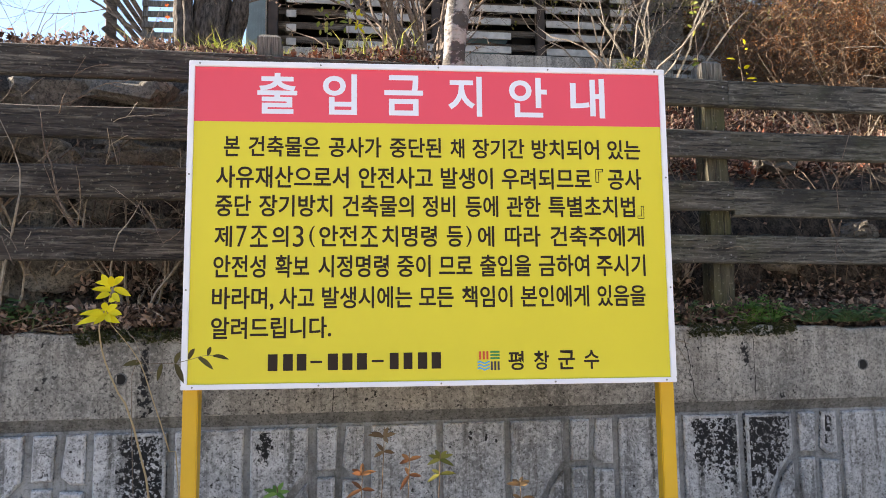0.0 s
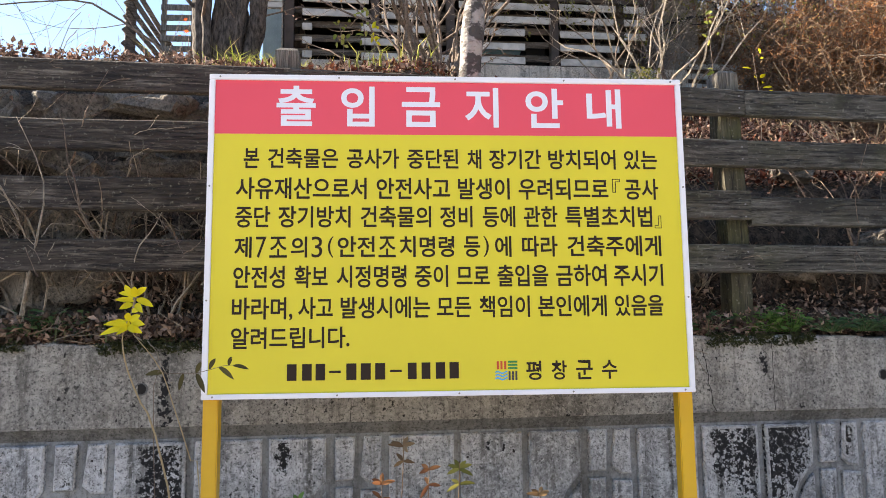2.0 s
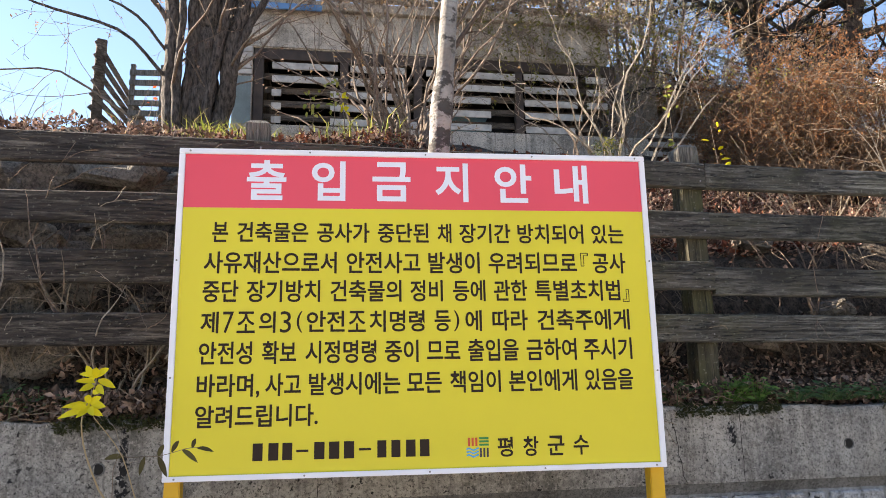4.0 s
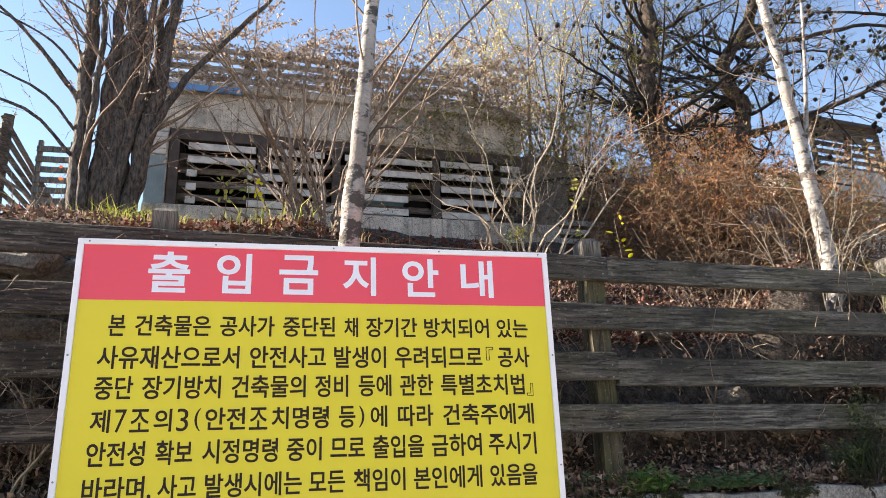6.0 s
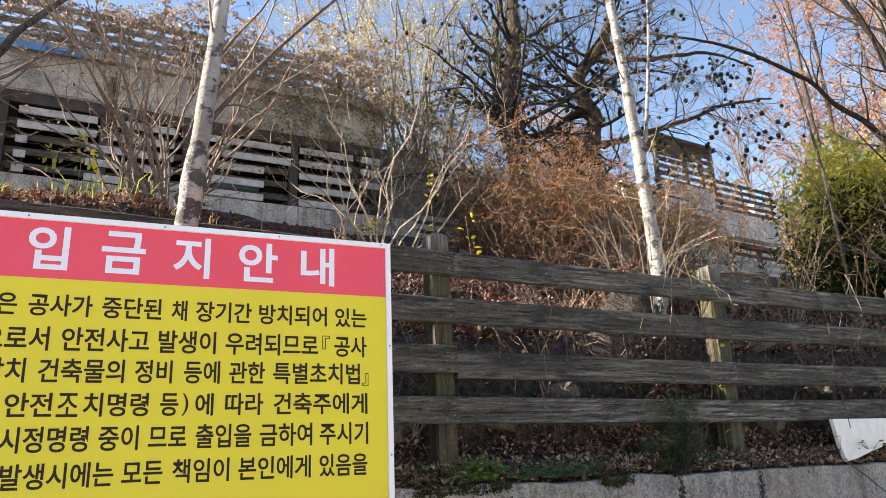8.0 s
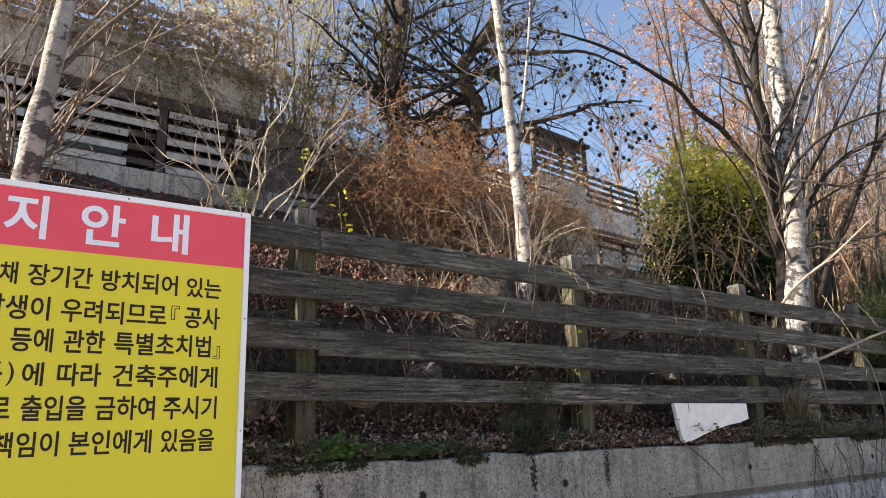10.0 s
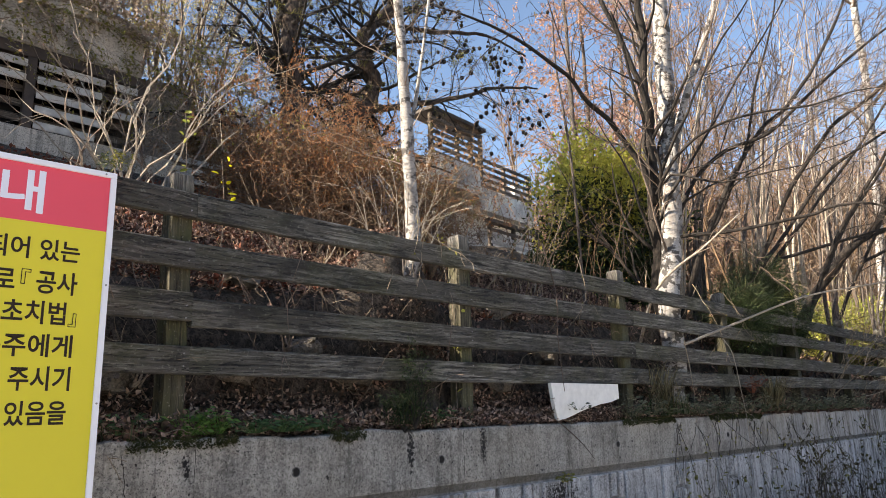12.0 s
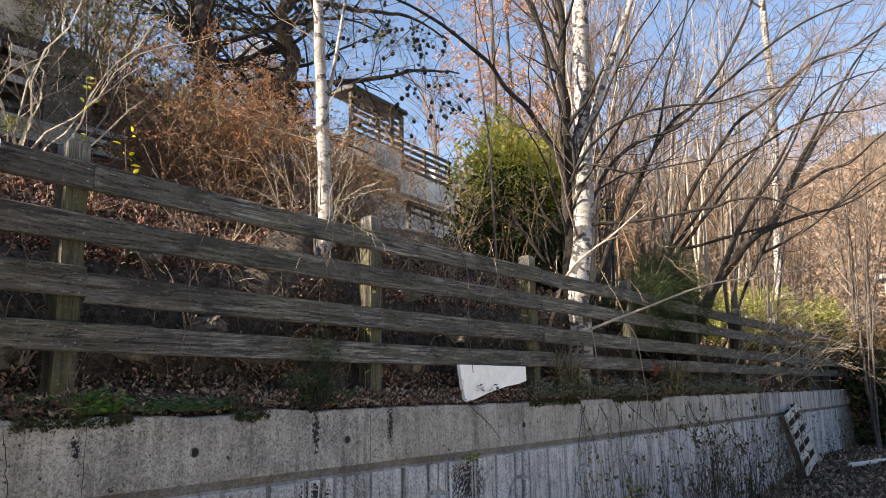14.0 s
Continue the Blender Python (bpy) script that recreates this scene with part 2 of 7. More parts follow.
M = dict(
    rail=wood_weathered("weathered_rail_wood", (0.019, 0.017, 0.014), (0.090, 0.083, 0.070), (0.42, 0.40, 0.36), 0.36),
    rail_brown=wood_weathered("brown_rail_wood", (0.013, 0.010, 0.009), (0.046, 0.036, 0.031), (0.24, 0.215, 0.185), 0.08),
    post=wood_weathered("weathered_post_wood", (0.020, 0.017, 0.010), (0.058, 0.052, 0.031), (0.16, 0.145, 0.10), 0.6),
    slat_white=plain("white_slat_paint", (0.50, 0.465, 0.42), 0.7, vary=0.3, scale=11),
    slat_pale=wood_weathered("pale_slat_wood", (0.24, 0.205, 0.175), (0.48, 0.43, 0.385), (0.66, 0.61, 0.56), 0.04),
    slat_brown=wood_weathered("brown_slat_wood", (0.06, 0.042, 0.03), (0.17, 0.13, 0.10), (0.36, 0.31, 0.26), 0.1),
    frame_dark=plain("dark_brown_timber", (0.060, 0.041, 0.031), 0.7, vary=0.45, scale=9),
    plaster=concrete("stained_plaster", base=(0.53, 0.47, 0.40), coarse=0.8, runs_by=0.5),
    plaster_old=concrete("old_brown_plaster", base=(0.24, 0.20, 0.165)),
    plaster_b=concrete("pale_plaster", base=(0.78, 0.71, 0.64), coarse=0.35, runs_by=0.15),
    cap=concrete("cap_concrete", stains=((-1.16, 1.36, 0.022, 0.16), (-1.15, 1.27, 0.03, 0.06), (1.49, 1.44, 0.02, 0.06), (2.9, 1.45, 0.03, 0.15), (3.55, 1.46, 0.03, 0.13)), base=(0.335, 0.318, 0.292), coarse=1.2, runs_by=0.55, far_glint=(6.0, 14.0)),
    panel=concrete("form_lined_concrete", stains=((1.275, 1.06, 0.055, 0.16), (1.38, 1.05, 0.07, 0.22), (1.555, 1.05, 0.14, 0.26), (1.885, 1.12, 0.03, 0.10), (-1.17, 1.03, 0.08, 0.22), (-1.10, 0.93, 0.06, 0.12), (2.9, 1.0, 0.12, 0.25), (-0.68, 1.1, 0.03, 0.08), (4.4, 1.0, 0.2, 0.2)), base=(0.47, 0.472, 0.482), coarse=1.3, runs_by=0.85, far_glint=(5.0, 9.0)),
    rim=concrete("smooth_panel_rim", base=(0.50, 0.50, 0.51), coarse=0.8, runs_by=0.8),
    groove=concrete("groove_concrete", base=(0.27, 0.275, 0.28), coarse=0.5),
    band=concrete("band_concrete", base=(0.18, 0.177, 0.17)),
    earth=earth(),
    paving=bounce_paving(),
    birch=birch_bark(),
    bark_grey=bark("grey_bark", (0.020, 0.016, 0.014), (0.175, 0.145, 0.128), (34, 34, 10), 1.0),
    bark_dark=bark("dark_bark", (0.006, 0.005, 0.0042), (0.036, 0.028, 0.023), (22, 22, 6)),
    bark_brown=bark("brown_pine_bark", (0.012, 0.009, 0.008), (0.10, 0.068, 0.050), (22, 22, 6)),
    twig_red=bark("reddish_twig_bark", (0.070, 0.042, 0.028), (0.25, 0.165, 0.108), (30, 30, 30), 0.3),
    twig=bark("twig_bark", (0.09, 0.065, 0.05), (0.26, 0.20, 0.16), (30, 30, 30), 0.3),
    twig_dark=bark("dark_twig_bark", (0.04, 0.028, 0.022), (0.14, 0.10, 0.078), (30, 30, 30), 0.3),
    twig_pale=bark("pale_twig_bark", (0.20, 0.165, 0.13), (0.44, 0.38, 0.31), (30, 30, 30), 0.3),
    twig_brown=bark("brown_twig_bark", (0.09, 0.055, 0.032), (0.24, 0.155, 0.09), (30, 30, 30), 0.3),
    vine=bark("vine_bark", (0.13, 0.10, 0.075), (0.34, 0.28, 0.21), (30, 30, 30), 0.3),
    litter=leafy("fallen_leaves", (0.040, 0.023, 0.019), (0.50, 0.33, 0.26), 0.15, 0.85, 0.55),
    litter_grey=leafy("weathered_fallen_leaves", (0.040, 0.026, 0.021), (0.54, 0.39, 0.31), 0.15, 0.85, 0.55),
    ivy=leafy("dark_ivy_leaves", (0.03, 0.045, 0.02), (0.13, 0.15, 0.075), 0.15, 0.4),
    creeper=leafy("dry_creeper_leaves", (0.20, 0.15, 0.12), (0.52, 0.43, 0.355), 0.3),
    creeper_green=leafy("withered_grey_green_leaves", (0.05, 0.055, 0.032), (0.27, 0.265, 0.18), 0.25),
    straw_dark=leafy("withered_dark_grass", (0.09, 0.075, 0.04), (0.27, 0.235, 0.14), 0.3),
    litter_red=leafy("red_fallen_leaves", (0.10, 0.028, 0.020), (0.26, 0.10, 0.06), 0.15, 0.8),
    dry_orange=leafy("dry_orange_leaves", (0.125, 0.050, 0.026), (0.37, 0.18, 0.082), 0.45),
    dry_pink=leafy("dry_pinkish_leaves", (0.16, 0.095, 0.075), (0.42, 0.29, 0.23), 0.35),
    dry_brown=leafy("dry_brown_leaves", (0.09, 0.055, 0.030), (0.31, 0.205, 0.11), 0.35),
    salmon=leafy("rust_leaves", (0.30, 0.155, 0.11), (0.56, 0.37, 0.28), 0.4),
    yellow=leafy("yellow_leaves", (0.72, 0.60, 0.02), (0.85, 0.78, 0.05), 0.45, 0.45),
    dull_leaf=leafy("dull_dark_leaves", (0.05, 0.04, 0.015), (0.10, 0.085, 0.03), 0.1),
    red_leaf=leafy("red_leaves", (0.45, 0.05, 0.02), (0.62, 0.14, 0.05), 0.4),
    green=leafy("green_leaves", (0.05, 0.13, 0.03), (0.22, 0.38, 0.10), 0.4, 0.5),
    dull_green=leafy("dull_green_leaves", (0.04, 0.085, 0.035), (0.13, 0.22, 0.09), 0.3, 0.5),
    grass=leafy("grass_blades", (0.16, 0.22, 0.03), (0.50, 0.47, 0.14), 0.45),
    straw=leafy("straw_blades", (0.30, 0.22, 0.12), (0.55, 0.43, 0.26), 0.35),
    pale_leaf=leafy("pale_yellowing_leaves", (0.28, 0.26, 0.09), (0.62, 0.56, 0.26), 0.5),
    olive=leafy("olive_leaves", (0.10, 0.10, 0.022), (0.30, 0.28, 0.07), 0.35),
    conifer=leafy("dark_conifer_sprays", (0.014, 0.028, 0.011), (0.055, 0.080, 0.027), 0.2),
    # sunlit copy of the sprays, sun put into the leaf colour
    conifer_lit=leafy("sunlit_tone_sprays", (0.33, 0.33, 0.06), (0.62, 0.58, 0.14), 0.6),
    cone=plain("dark_cones", (0.016, 0.012, 0.010), 0.9, vary=0.4),
    moss=plain("moss", (0.045, 0.050, 0.014), 0.95, vary=0.5, scale=40, bump=1.0),
    foam=plain("white_foam_board", (0.78, 0.77, 0.74), 0.7, vary=0.08, scale=20),
    sign_yellow=plain("yellow_sign_sheet", (0.70, 0.595, 0.030), 0.42, vary=0.03, scale=2),
    sign_red=plain("red_sign_sheet", (0.80, 0.075, 0.115), 0.42, vary=0.03, scale=2),
    sign_white=plain("white_sign_frame", (0.80, 0.80, 0.86), 0.4, vary=0.04, scale=6),
    sign_letter=plain("pale_letter_film", (0.76, 0.77, 0.86), 0.4, vary=0.02),
    sign_ink=plain("black_letter_film", (0.024, 0.012, 0.006), 0.85, vary=0.1),
    post_yellow=plain("yellow_post_paint", (0.66, 0.38, 0.008), 0.4, vary=0.08, scale=5),
    screw=plain("screw_steel", (0.25, 0.24, 0.24), 0.4, 0.8),
    logo_red=plain("logo_red_film", (0.58, 0.07, 0.02), 0.45),
    logo_green=plain("logo_green_film", (0.02, 0.24, 0.06), 0.45),
    logo_blue=plain("logo_blue_film", (0.05, 0.33, 0.62), 0.45),
    logo_dark=plain("logo_navy_film", (0.03, 0.03, 0.045), 0.45),
    # near-black for painted shade in rooms and holes, and for dark joints
    dark=plain("shade_and_joint_black", (0.012, 0.010, 0.009), 0.9),
    pipe=plain("grey_drain_pipe", (0.10, 0.10, 0.10), 0.6),
    green_glass=plain("greenish_pane", (0.16, 0.26, 0.20), 0.15, vary=0.2),
    teal=plain("pale_teal_sheet", (0.24, 0.30, 0.30), 0.35, vary=0.15),
    blue=plain("blue_sheet", (0.10, 0.25, 0.50), 0.5, vary=0.2),
    wall_white=plain("far_white_wall", (0.55, 0.54, 0.53), 0.8, vary=0.06),
    woods=leafy("far_woods_tone", (0.17, 0.115, 0.088), (0.37, 0.265, 0.20), 0.2),
    woods_rust=leafy("far_rust_woods_tone", (0.14, 0.085, 0.05), (0.25, 0.16, 0.095), 0.2),
    roof=plain("grey_roof_sheet", (0.24, 0.23, 0.22), 0.6, vary=0.2),
    pallet=wood_weathered("pallet_wood", (0.34, 0.32, 0.29), (0.60, 0.57, 0.52), (0.78, 0.75, 0.70), 0.03),
    tarp=plain("blue_grey_plastic", (0.36, 0.40, 0.50), 0.45, vary=0.2, scale=6),
    rock=concrete("bank_stone", base=(0.18, 0.16, 0.135), coarse=1.4, runs_by=0.3),
)


# ---- building blocks ----
class Shape:
    """Collects faces for one mesh."""

    def __init__(self):
        self.v, self.f = [], []

    def add(self, verts, faces):
        o = len(self.v)
        self.v.extend(verts)
        self.f.extend([tuple(i + o for i in f) for f in faces])

    def box(self, lo, hi, m=None, bevel=0.0):
        bm = bmesh.new()
        bmesh.ops.create_cube(bm, size=1)
        for v in bm.verts:
            v.co = [(l + h) / 2 + c * (h - l) for l, h, c in zip(lo, hi, v.co)]
        if bevel:
            bmesh.ops.bevel(bm, geom=bm.edges[:], offset=bevel, segments=2, affect="EDGES")
        if m is not None:
            bm.transform(m)
        self.take(bm)

    def take(self, bm):
        bm.verts.index_update()
        self.add([tuple(v.co) for v in bm.verts], [tuple(v.index for v in f.verts) for f in bm.faces])
        bm.free()

    def tube(self, pts, radii, sides=6, cap=True):
        n = len(pts)
        pts = [Vector(p) for p in pts]
        ring, faces, up = [], [], None
        for i, p in enumerate(pts):
            d = (pts[min(i + 1, n - 1)] - pts[max(i - 1, 0)])
            if d.length < 1e-9:
                d = Vector((0, 0, 1))
            d.normalize()
            if up is None:
                up = d.orthogonal().normalized()
            up = (up - d * up.dot(d))
            up = up.normalized() if up.length > 1e-6 else d.orthogonal().normalized()
            side = d.cross(up)
            for k in range(sides):
                a = 2 * math.pi * k / sides
                ring.append(tuple(p + (up * math.cos(a) + side * math.sin(a)) * radii[i]))
        for i in range(n - 1):
            for k in range(sides):
                k2 = (k + 1) % sides
                faces.append((i * sides + k, i * sides + k2, (i + 1) * sides + k2, (i + 1) * sides + k))
        if cap:
            faces.append(tuple(range(sides - 1, -1, -1)))
            faces.append(tuple((n - 1) * sides + k for k in range(sides)))
        self.add(ring, faces)

    def leaf(self, p, d, n, length, width):
        """A folded leaf from p along d, its face towards n."""
        p, d, n = Vector(p), Vector(d).normalized(), Vector(n)
        s = d.cross(n)
        s = s.normalized() if s.length > 1e-6 else d.orthogonal().normalized()
        n = s.cross(d)
        mid = p + d * length * 0.45 - n * width * 0.18
        self.add([tuple(p), tuple(mid + s * width * 0.5 + n * width * 0.3), tuple(p + d * length), tuple(mid - s * width * 0.5 + n * width * 0.3)], [(0, 1, 2), (0, 2, 3)])

    def curled(self, p, d, n, length, width, curl):
        """A dry leaf from p along d, bent over its length by curl and cupped across."""
        p, d, n = Vector(p), Vector(d).normalized(), Vector(n)
        s = d.cross(n)
        s = s.normalized() if s.length > 1e-6 else d.orthogonal().normalized()
        n = s.cross(d)
        c = p + d * length * 0.5 - n * width * 0.1
        self.add([tuple(p), tuple(c + s * width * 0.5 + n * width * 0.25), tuple(c), tuple(c - s * width * 0.5 + n * width * 0.25), tuple(p + d * length * 0.95 + n * length * curl)], [(0, 1, 2), (0, 2, 3), (1, 4, 2), (2, 4, 3)])

    def prism(self, outline, y0, y1, bevel=0.0, dz=None):
        """An outline in x and z, from depth y0 (front) to y1, its front edge drawn in by bevel."""
        n = len(outline)
        cx = sum(p[0] for p in outline) / n
        cz = sum(p[1] for p in outline) / n
        front = []
        for i, (x, z) in enumerate(outline):
            a, b = Vector(outline[i - 1]), Vector(outline[(i + 1) % n])
            here = Vector((x, z))
            e1, e2 = (here - a).normalized(), (b - here).normalized()
            nrm = Vector((-(e1.y + e2.y), e1.x + e2.x))
            nrm = nrm.normalized() if nrm.length > 1e-6 else Vector((0, 0))
            if nrm.dot(Vector((cx, cz)) - here) < 0:
                nrm = -nrm
            q = here + nrm * bevel * 1.3
            front.append((q.x, y0, q.y))
        mid = [(x, y0 + bevel, z) for x, z in outline]
        back = [(x, y1, z) for x, z in outline]
        faces = [tuple(range(n))]
        for i in range(n):
            j = (i + 1) % n
            faces += [(i, n + i, n + j, j), (n + i, 2 * n + i, 2 * n + j, n + j)]
        faces.append(tuple(range(3 * n - 1, 2 * n - 1, -1)))
        self.add(front + mid + back, faces)

    def mesh(self, name, material, smooth=False):
        me = bpy.data.meshes.new(name)
        me.from_pydata(self.v, [], self.f)
        me.materials.append(material)
        if smooth:
            me.polygons.foreach_set("use_smooth", [True] * len(me.polygons))
        me.update()
        return me


def placed(ob):
    """Where ob stands in the world."""
    if ob.parent is None:
        return ob.matrix_basis.copy()
    return placed(ob.parent) @ ob.matrix_parent_inverse @ ob.matrix_basis


def part(name, shape, material, parent=None, label="", smooth=False, m=None):
    data = shape if isinstance(shape, bpy.types.Mesh) else shape.mesh(name, material, smooth)
    ob = new(name, data)
    if m is not None:
        ob.matrix_basis = m
    if parent is not None:
        ob.parent = parent
        ob.matrix_parent_inverse = placed(parent).inverted()
    if label:
        tagged(ob, label)
    return ob


def thing(name, label, category, at=(0, 0, 0), group="", kind="", rz=0.0):
    ob = new(name)
    ob.empty_display_size = 0.1
    ob.matrix_basis = pose(*at, 0, 0, rz)
    return tagged(ob, label, category, group, kind)


def lerp_table(x, table):
    for (x0, y0), (x1, y1) in zip(table, table[1:]):
        if x <= x1:
            f = max(0.0, (x - x0) / (x1 - x0))
            return y0 + (y1 - y0) * f
    return table[-1][1]


# ---- the plan: wall line, fence line, ground ----
def fence_y(x):
    return 0.679 + math.tan(radians(3.22 if x > 1.6 else 5.5)) * (x - 1.6)


def wall_y(x):
    return 0.626 + math.tan(radians(3.53 if x > 1.6 else 4.18)) * (x - 1.6)


BANK = [(-0.3, 1.50), (0.02, 1.56), (0.12, 1.62), (0.26, 1.72), (0.34, 2.10), (0.46, 2.38), (0.9, 2.68), (1.6, 3.06), (2.2, 3.38), (3.1, 3.90), (4.5, 4.05), (9, 4.4), (16, 5.5)]


LEFT_BANK = [(-0.3, 1.50), (0.02, 1.56), (0.12, 1.62), (0.24, 1.72), (0.31, 2.2), (0.40, 2.70), (0.55, 2.96), (1.0, 3.08), (1.6, 3.26), (2.3, 3.44), (3.1, 3.90), (4.5, 4.05), (9, 4.4), (16, 5.5)]


def ground_z(x, y):
    w = y - wall_y(x)
    r = math.hypot(x, y)
    if w < 0.12:
        z = 0.0 + 0.25 * min(1, max(0, (x - 11) / 4))
    elif w < 0.2:
        z = 1.45
    else:
        z = lerp_table(y - fence_y(x), BANK)
        k = min(1, max(0, (0.9 - x) / 0.9))
        z = z * (1 - k) + lerp_table(y - fence_y(x), LEFT_BANK) * k
        g = 1 - 0.42 * min(1, max(0, (x - 8) / 7))
        z += 0.62 * math.exp(-((x - 3.2) ** 2 + (y - 1.15) ** 2) / 0.12) + 0.45 * math.exp(-((x - 6.7) ** 2 + (y - 1.22) ** 2) / 0.09)
        z -= 0.30 * min(1, max(0, (-1.35 - x) / 0.6)) * min(1, max(0, (y - 1.9) / 0.8))
        z = 1.55 + (z - 1.55) * g + noise.noise((x * 1.3, y * 1.3, 0)) * 0.10 * min(1, max(0, (w - 0.35) / 0.3)) + noise.noise((x * 5, y * 5, 4)) * 0.045 * min(1, max(0, (w - 0.35) / 0.2))
    far = max(0.0, r - 28)
    lift = (0.47 if x > 0 else 0.25) * (1 - math.exp(-far / 60)) * min(far, 75) * (0.75 + 0.25 * math.sin(math.atan2(y, x) * 5 + 0.4))
    turn = math.degrees(math.atan2(y, x))
    rise = min(1.0, max(0.0, (15.0 - turn) / 9.0), max(0.0, (turn + 14.0) / 8.0))
    lift *= 1 + 0.30 * rise * rise * (3 - 2 * rise)
    return z + lift + (noise.noise((x * 0.08, y * 0.08, 3)) * 2.0 if far > 5 else 0)


def ground_sheet():
    def steps(lo, hi, near0, near1, fine, grow):
        out, s = [near0], fine
        while out[-1] < near1:
            out.append(out[-1] + fine)
        while out[-1] < hi:
            s *= grow
            out.append(out[-1] + s)
        left, s = [near0], fine
        while left[-1] > lo:
            s *= grow
            left.append(left[-1] - s)
        return left[:0:-1] + out

    xs = steps(-160, 320, -3.2, 12, 0.14, 1.16)
    ws = [w for w in steps(-160, 240, 0.20, 4.6, 0.10, 1.17) if w < -0.2 or w > 0.19]
    ws = [w for w in ws if w < -0.2] + [-0.05, 0.119, 0.121] + [w for w in ws if w > 0.19]
    verts = [(x, wall_y(x) + w, ground_z(x, wall_y(x) + w)) for x in xs for w in ws]
    n = len(ws)
    faces = [(i * n + j, (i + 1) * n + j, (i + 1) * n + j + 1, i * n + j + 1) for i in range(len(xs) - 1) for j in range(n - 1)]
    s = Shape()
    s.add(verts, faces)
    return tagged(part("ground", s, M["earth"], smooth=True), "leaf-strewn earth bank rising behind the wall", "ground", kind="structure")


# unseen lane, widened and kept pale to bounce light onto wall and sign
def road_sheet():
    s = Shape()
    xs = [-40 + i * 2.0 for i in range(27)]
    verts = [(x, y, 0.012) for x in xs for y in (-16.0, -9, -4, -0.9)]
    s.add(verts, [(i * 4 + j, (i + 1) * 4 + j, (i + 1) * 4 + j + 1, i * 4 + j + 1) for i in range(len(xs) - 1) for j in range(3)])
    return tagged(part("road", s, M["paving"]), "unseen lane before the wall, made pale to bounce light", "road", kind="structure")


def wall_run():
    """The cap, the sunk band and the body of the retaining wall."""
    root = thing("retaining_wall", "weathered grey concrete retaining wall with stone-pattern panels", "wall", (1.6, 0.7, 0), kind="structure")
    xs = [-6 + 0.06 * i for i in range(436)]
    top = []
    for x in xs:
        chip = noise.noise((x * 2.1, 4, 0)) * 0.022 + noise.noise((x * 9.0, 9, 0)) * 0.012
        top.append(1.566 + chip)

    def loft(rows):
        s = Shape()
        k = len(rows[0])
        s.add([p for r in rows for p in r], [(i * k + j, i * k + j + 1, (i + 1) * k + j + 1, (i + 1) * k + j) for i in range(len(rows) - 1) for j in range(k - 1)])
        s.f += [tuple(range(k - 1, -1, -1)), tuple((len(rows) - 1) * k + j for j in range(k))]
        return s

    seams = [-3.4, -1.9, -0.4, 1.535, 3.36, 5.2, 7.0, 8.8, 10.6, 12.4, 14.2, 16.0]
    cap = []
    for x, t in zip(xs, top):
        y = wall_y(x)
        cut = 0.004 if min(abs(x - q) for q in seams) < 0.031 else 0.0
        r = 0.010 + 0.008 * abs(noise.noise((x * 7, 1, 2)))
        cap.append([(x, y + cut, 1.226), (x, y + cut, t - r * 1.6), (x, y + r * 0.5, t - r * 0.4), (x, y + r * 2, t), (x, y + 0.30, t + 0.004), (x, y + 0.30, 1.226)])
    part("cap", loft(cap), M["cap"], root, "stained smooth concrete cap")
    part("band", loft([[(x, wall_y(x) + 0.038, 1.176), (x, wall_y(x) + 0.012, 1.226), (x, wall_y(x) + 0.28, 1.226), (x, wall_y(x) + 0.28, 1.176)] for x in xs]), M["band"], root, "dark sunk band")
    part("wall_body", loft([[(x, wall_y(x) + 0.032, -0.3), (x, wall_y(x) + 0.032, 1.176), (x, wall_y(x) + 0.28, 1.176), (x, wall_y(x) + 0.28, -0.3)] for x in xs]), M["groove"], root)
    # joints and a crack in the cap
    def slit(name, points, w):
        s = Shape()
        s.add([(x + d, wall_y(x) - 0.0015, z) for x, z in points for d in (-w, w)], [(2 * i, 2 * i + 1, 2 * i + 3, 2 * i + 2) for i in range(len(points) - 1)])
        part(name, s, M["dark"], root)

    for q in seams[2:8]:
        slit("joint", [(q + 0.004 * noise.noise((q, i * 0.7, 0)), 1.228 + 0.031 * i) for i in range(11)], 0.0014)
    slit("crack", [(1.19 + 0.05 * i / 9 + 0.016 * noise.noise((3, i * 1.3, 0)), 1.52 - 0.032 * i) for i in range(10)], 0.0016)
    # weep holes
    for x in (-1.25, 2.09, 3.155, 5.2, 7.3, 9.5):
        h = Shape()
        y = wall_y(x)
        ring = [(math.cos(a), math.sin(a)) for a in (2 * math.pi * i / 20 for i in range(20))]
        zc = 1.381
        verts = [(x + c * 0.026, y - 0.003, zc + s * 0.026) for c, s in ring] + [(x + c * 0.021, y - 0.003, zc + s * 0.021) for c, s in ring] + [(x + c * 0.021, y + 0.05, zc + s * 0.021) for c, s in ring] + [(x + c * 0.026, y + 0.05, zc + s * 0.026) for c, s in ring]
        fs = []
        for i in range(20):
            j = (i + 1) % 20
            fs += [(i, j, 20 + j, 20 + i), (20 + i, 20 + j, 40 + j, 40 + i), (i, 60 + i, 60 + j, j)]
        h.add(verts, fs)
        pipe = part("drain_pipe", h, M["pipe"], root, "dark round drain pipe")
        # flat near-black disc paints the shade inside the pipe
        p = Shape()
        p.add([(x + c * 0.0212, y - 0.001, zc + s * 0.0212) for c, s in ring], [tuple(range(20))])
        part("drain_hole", p, M["dark"], pipe)
    return root


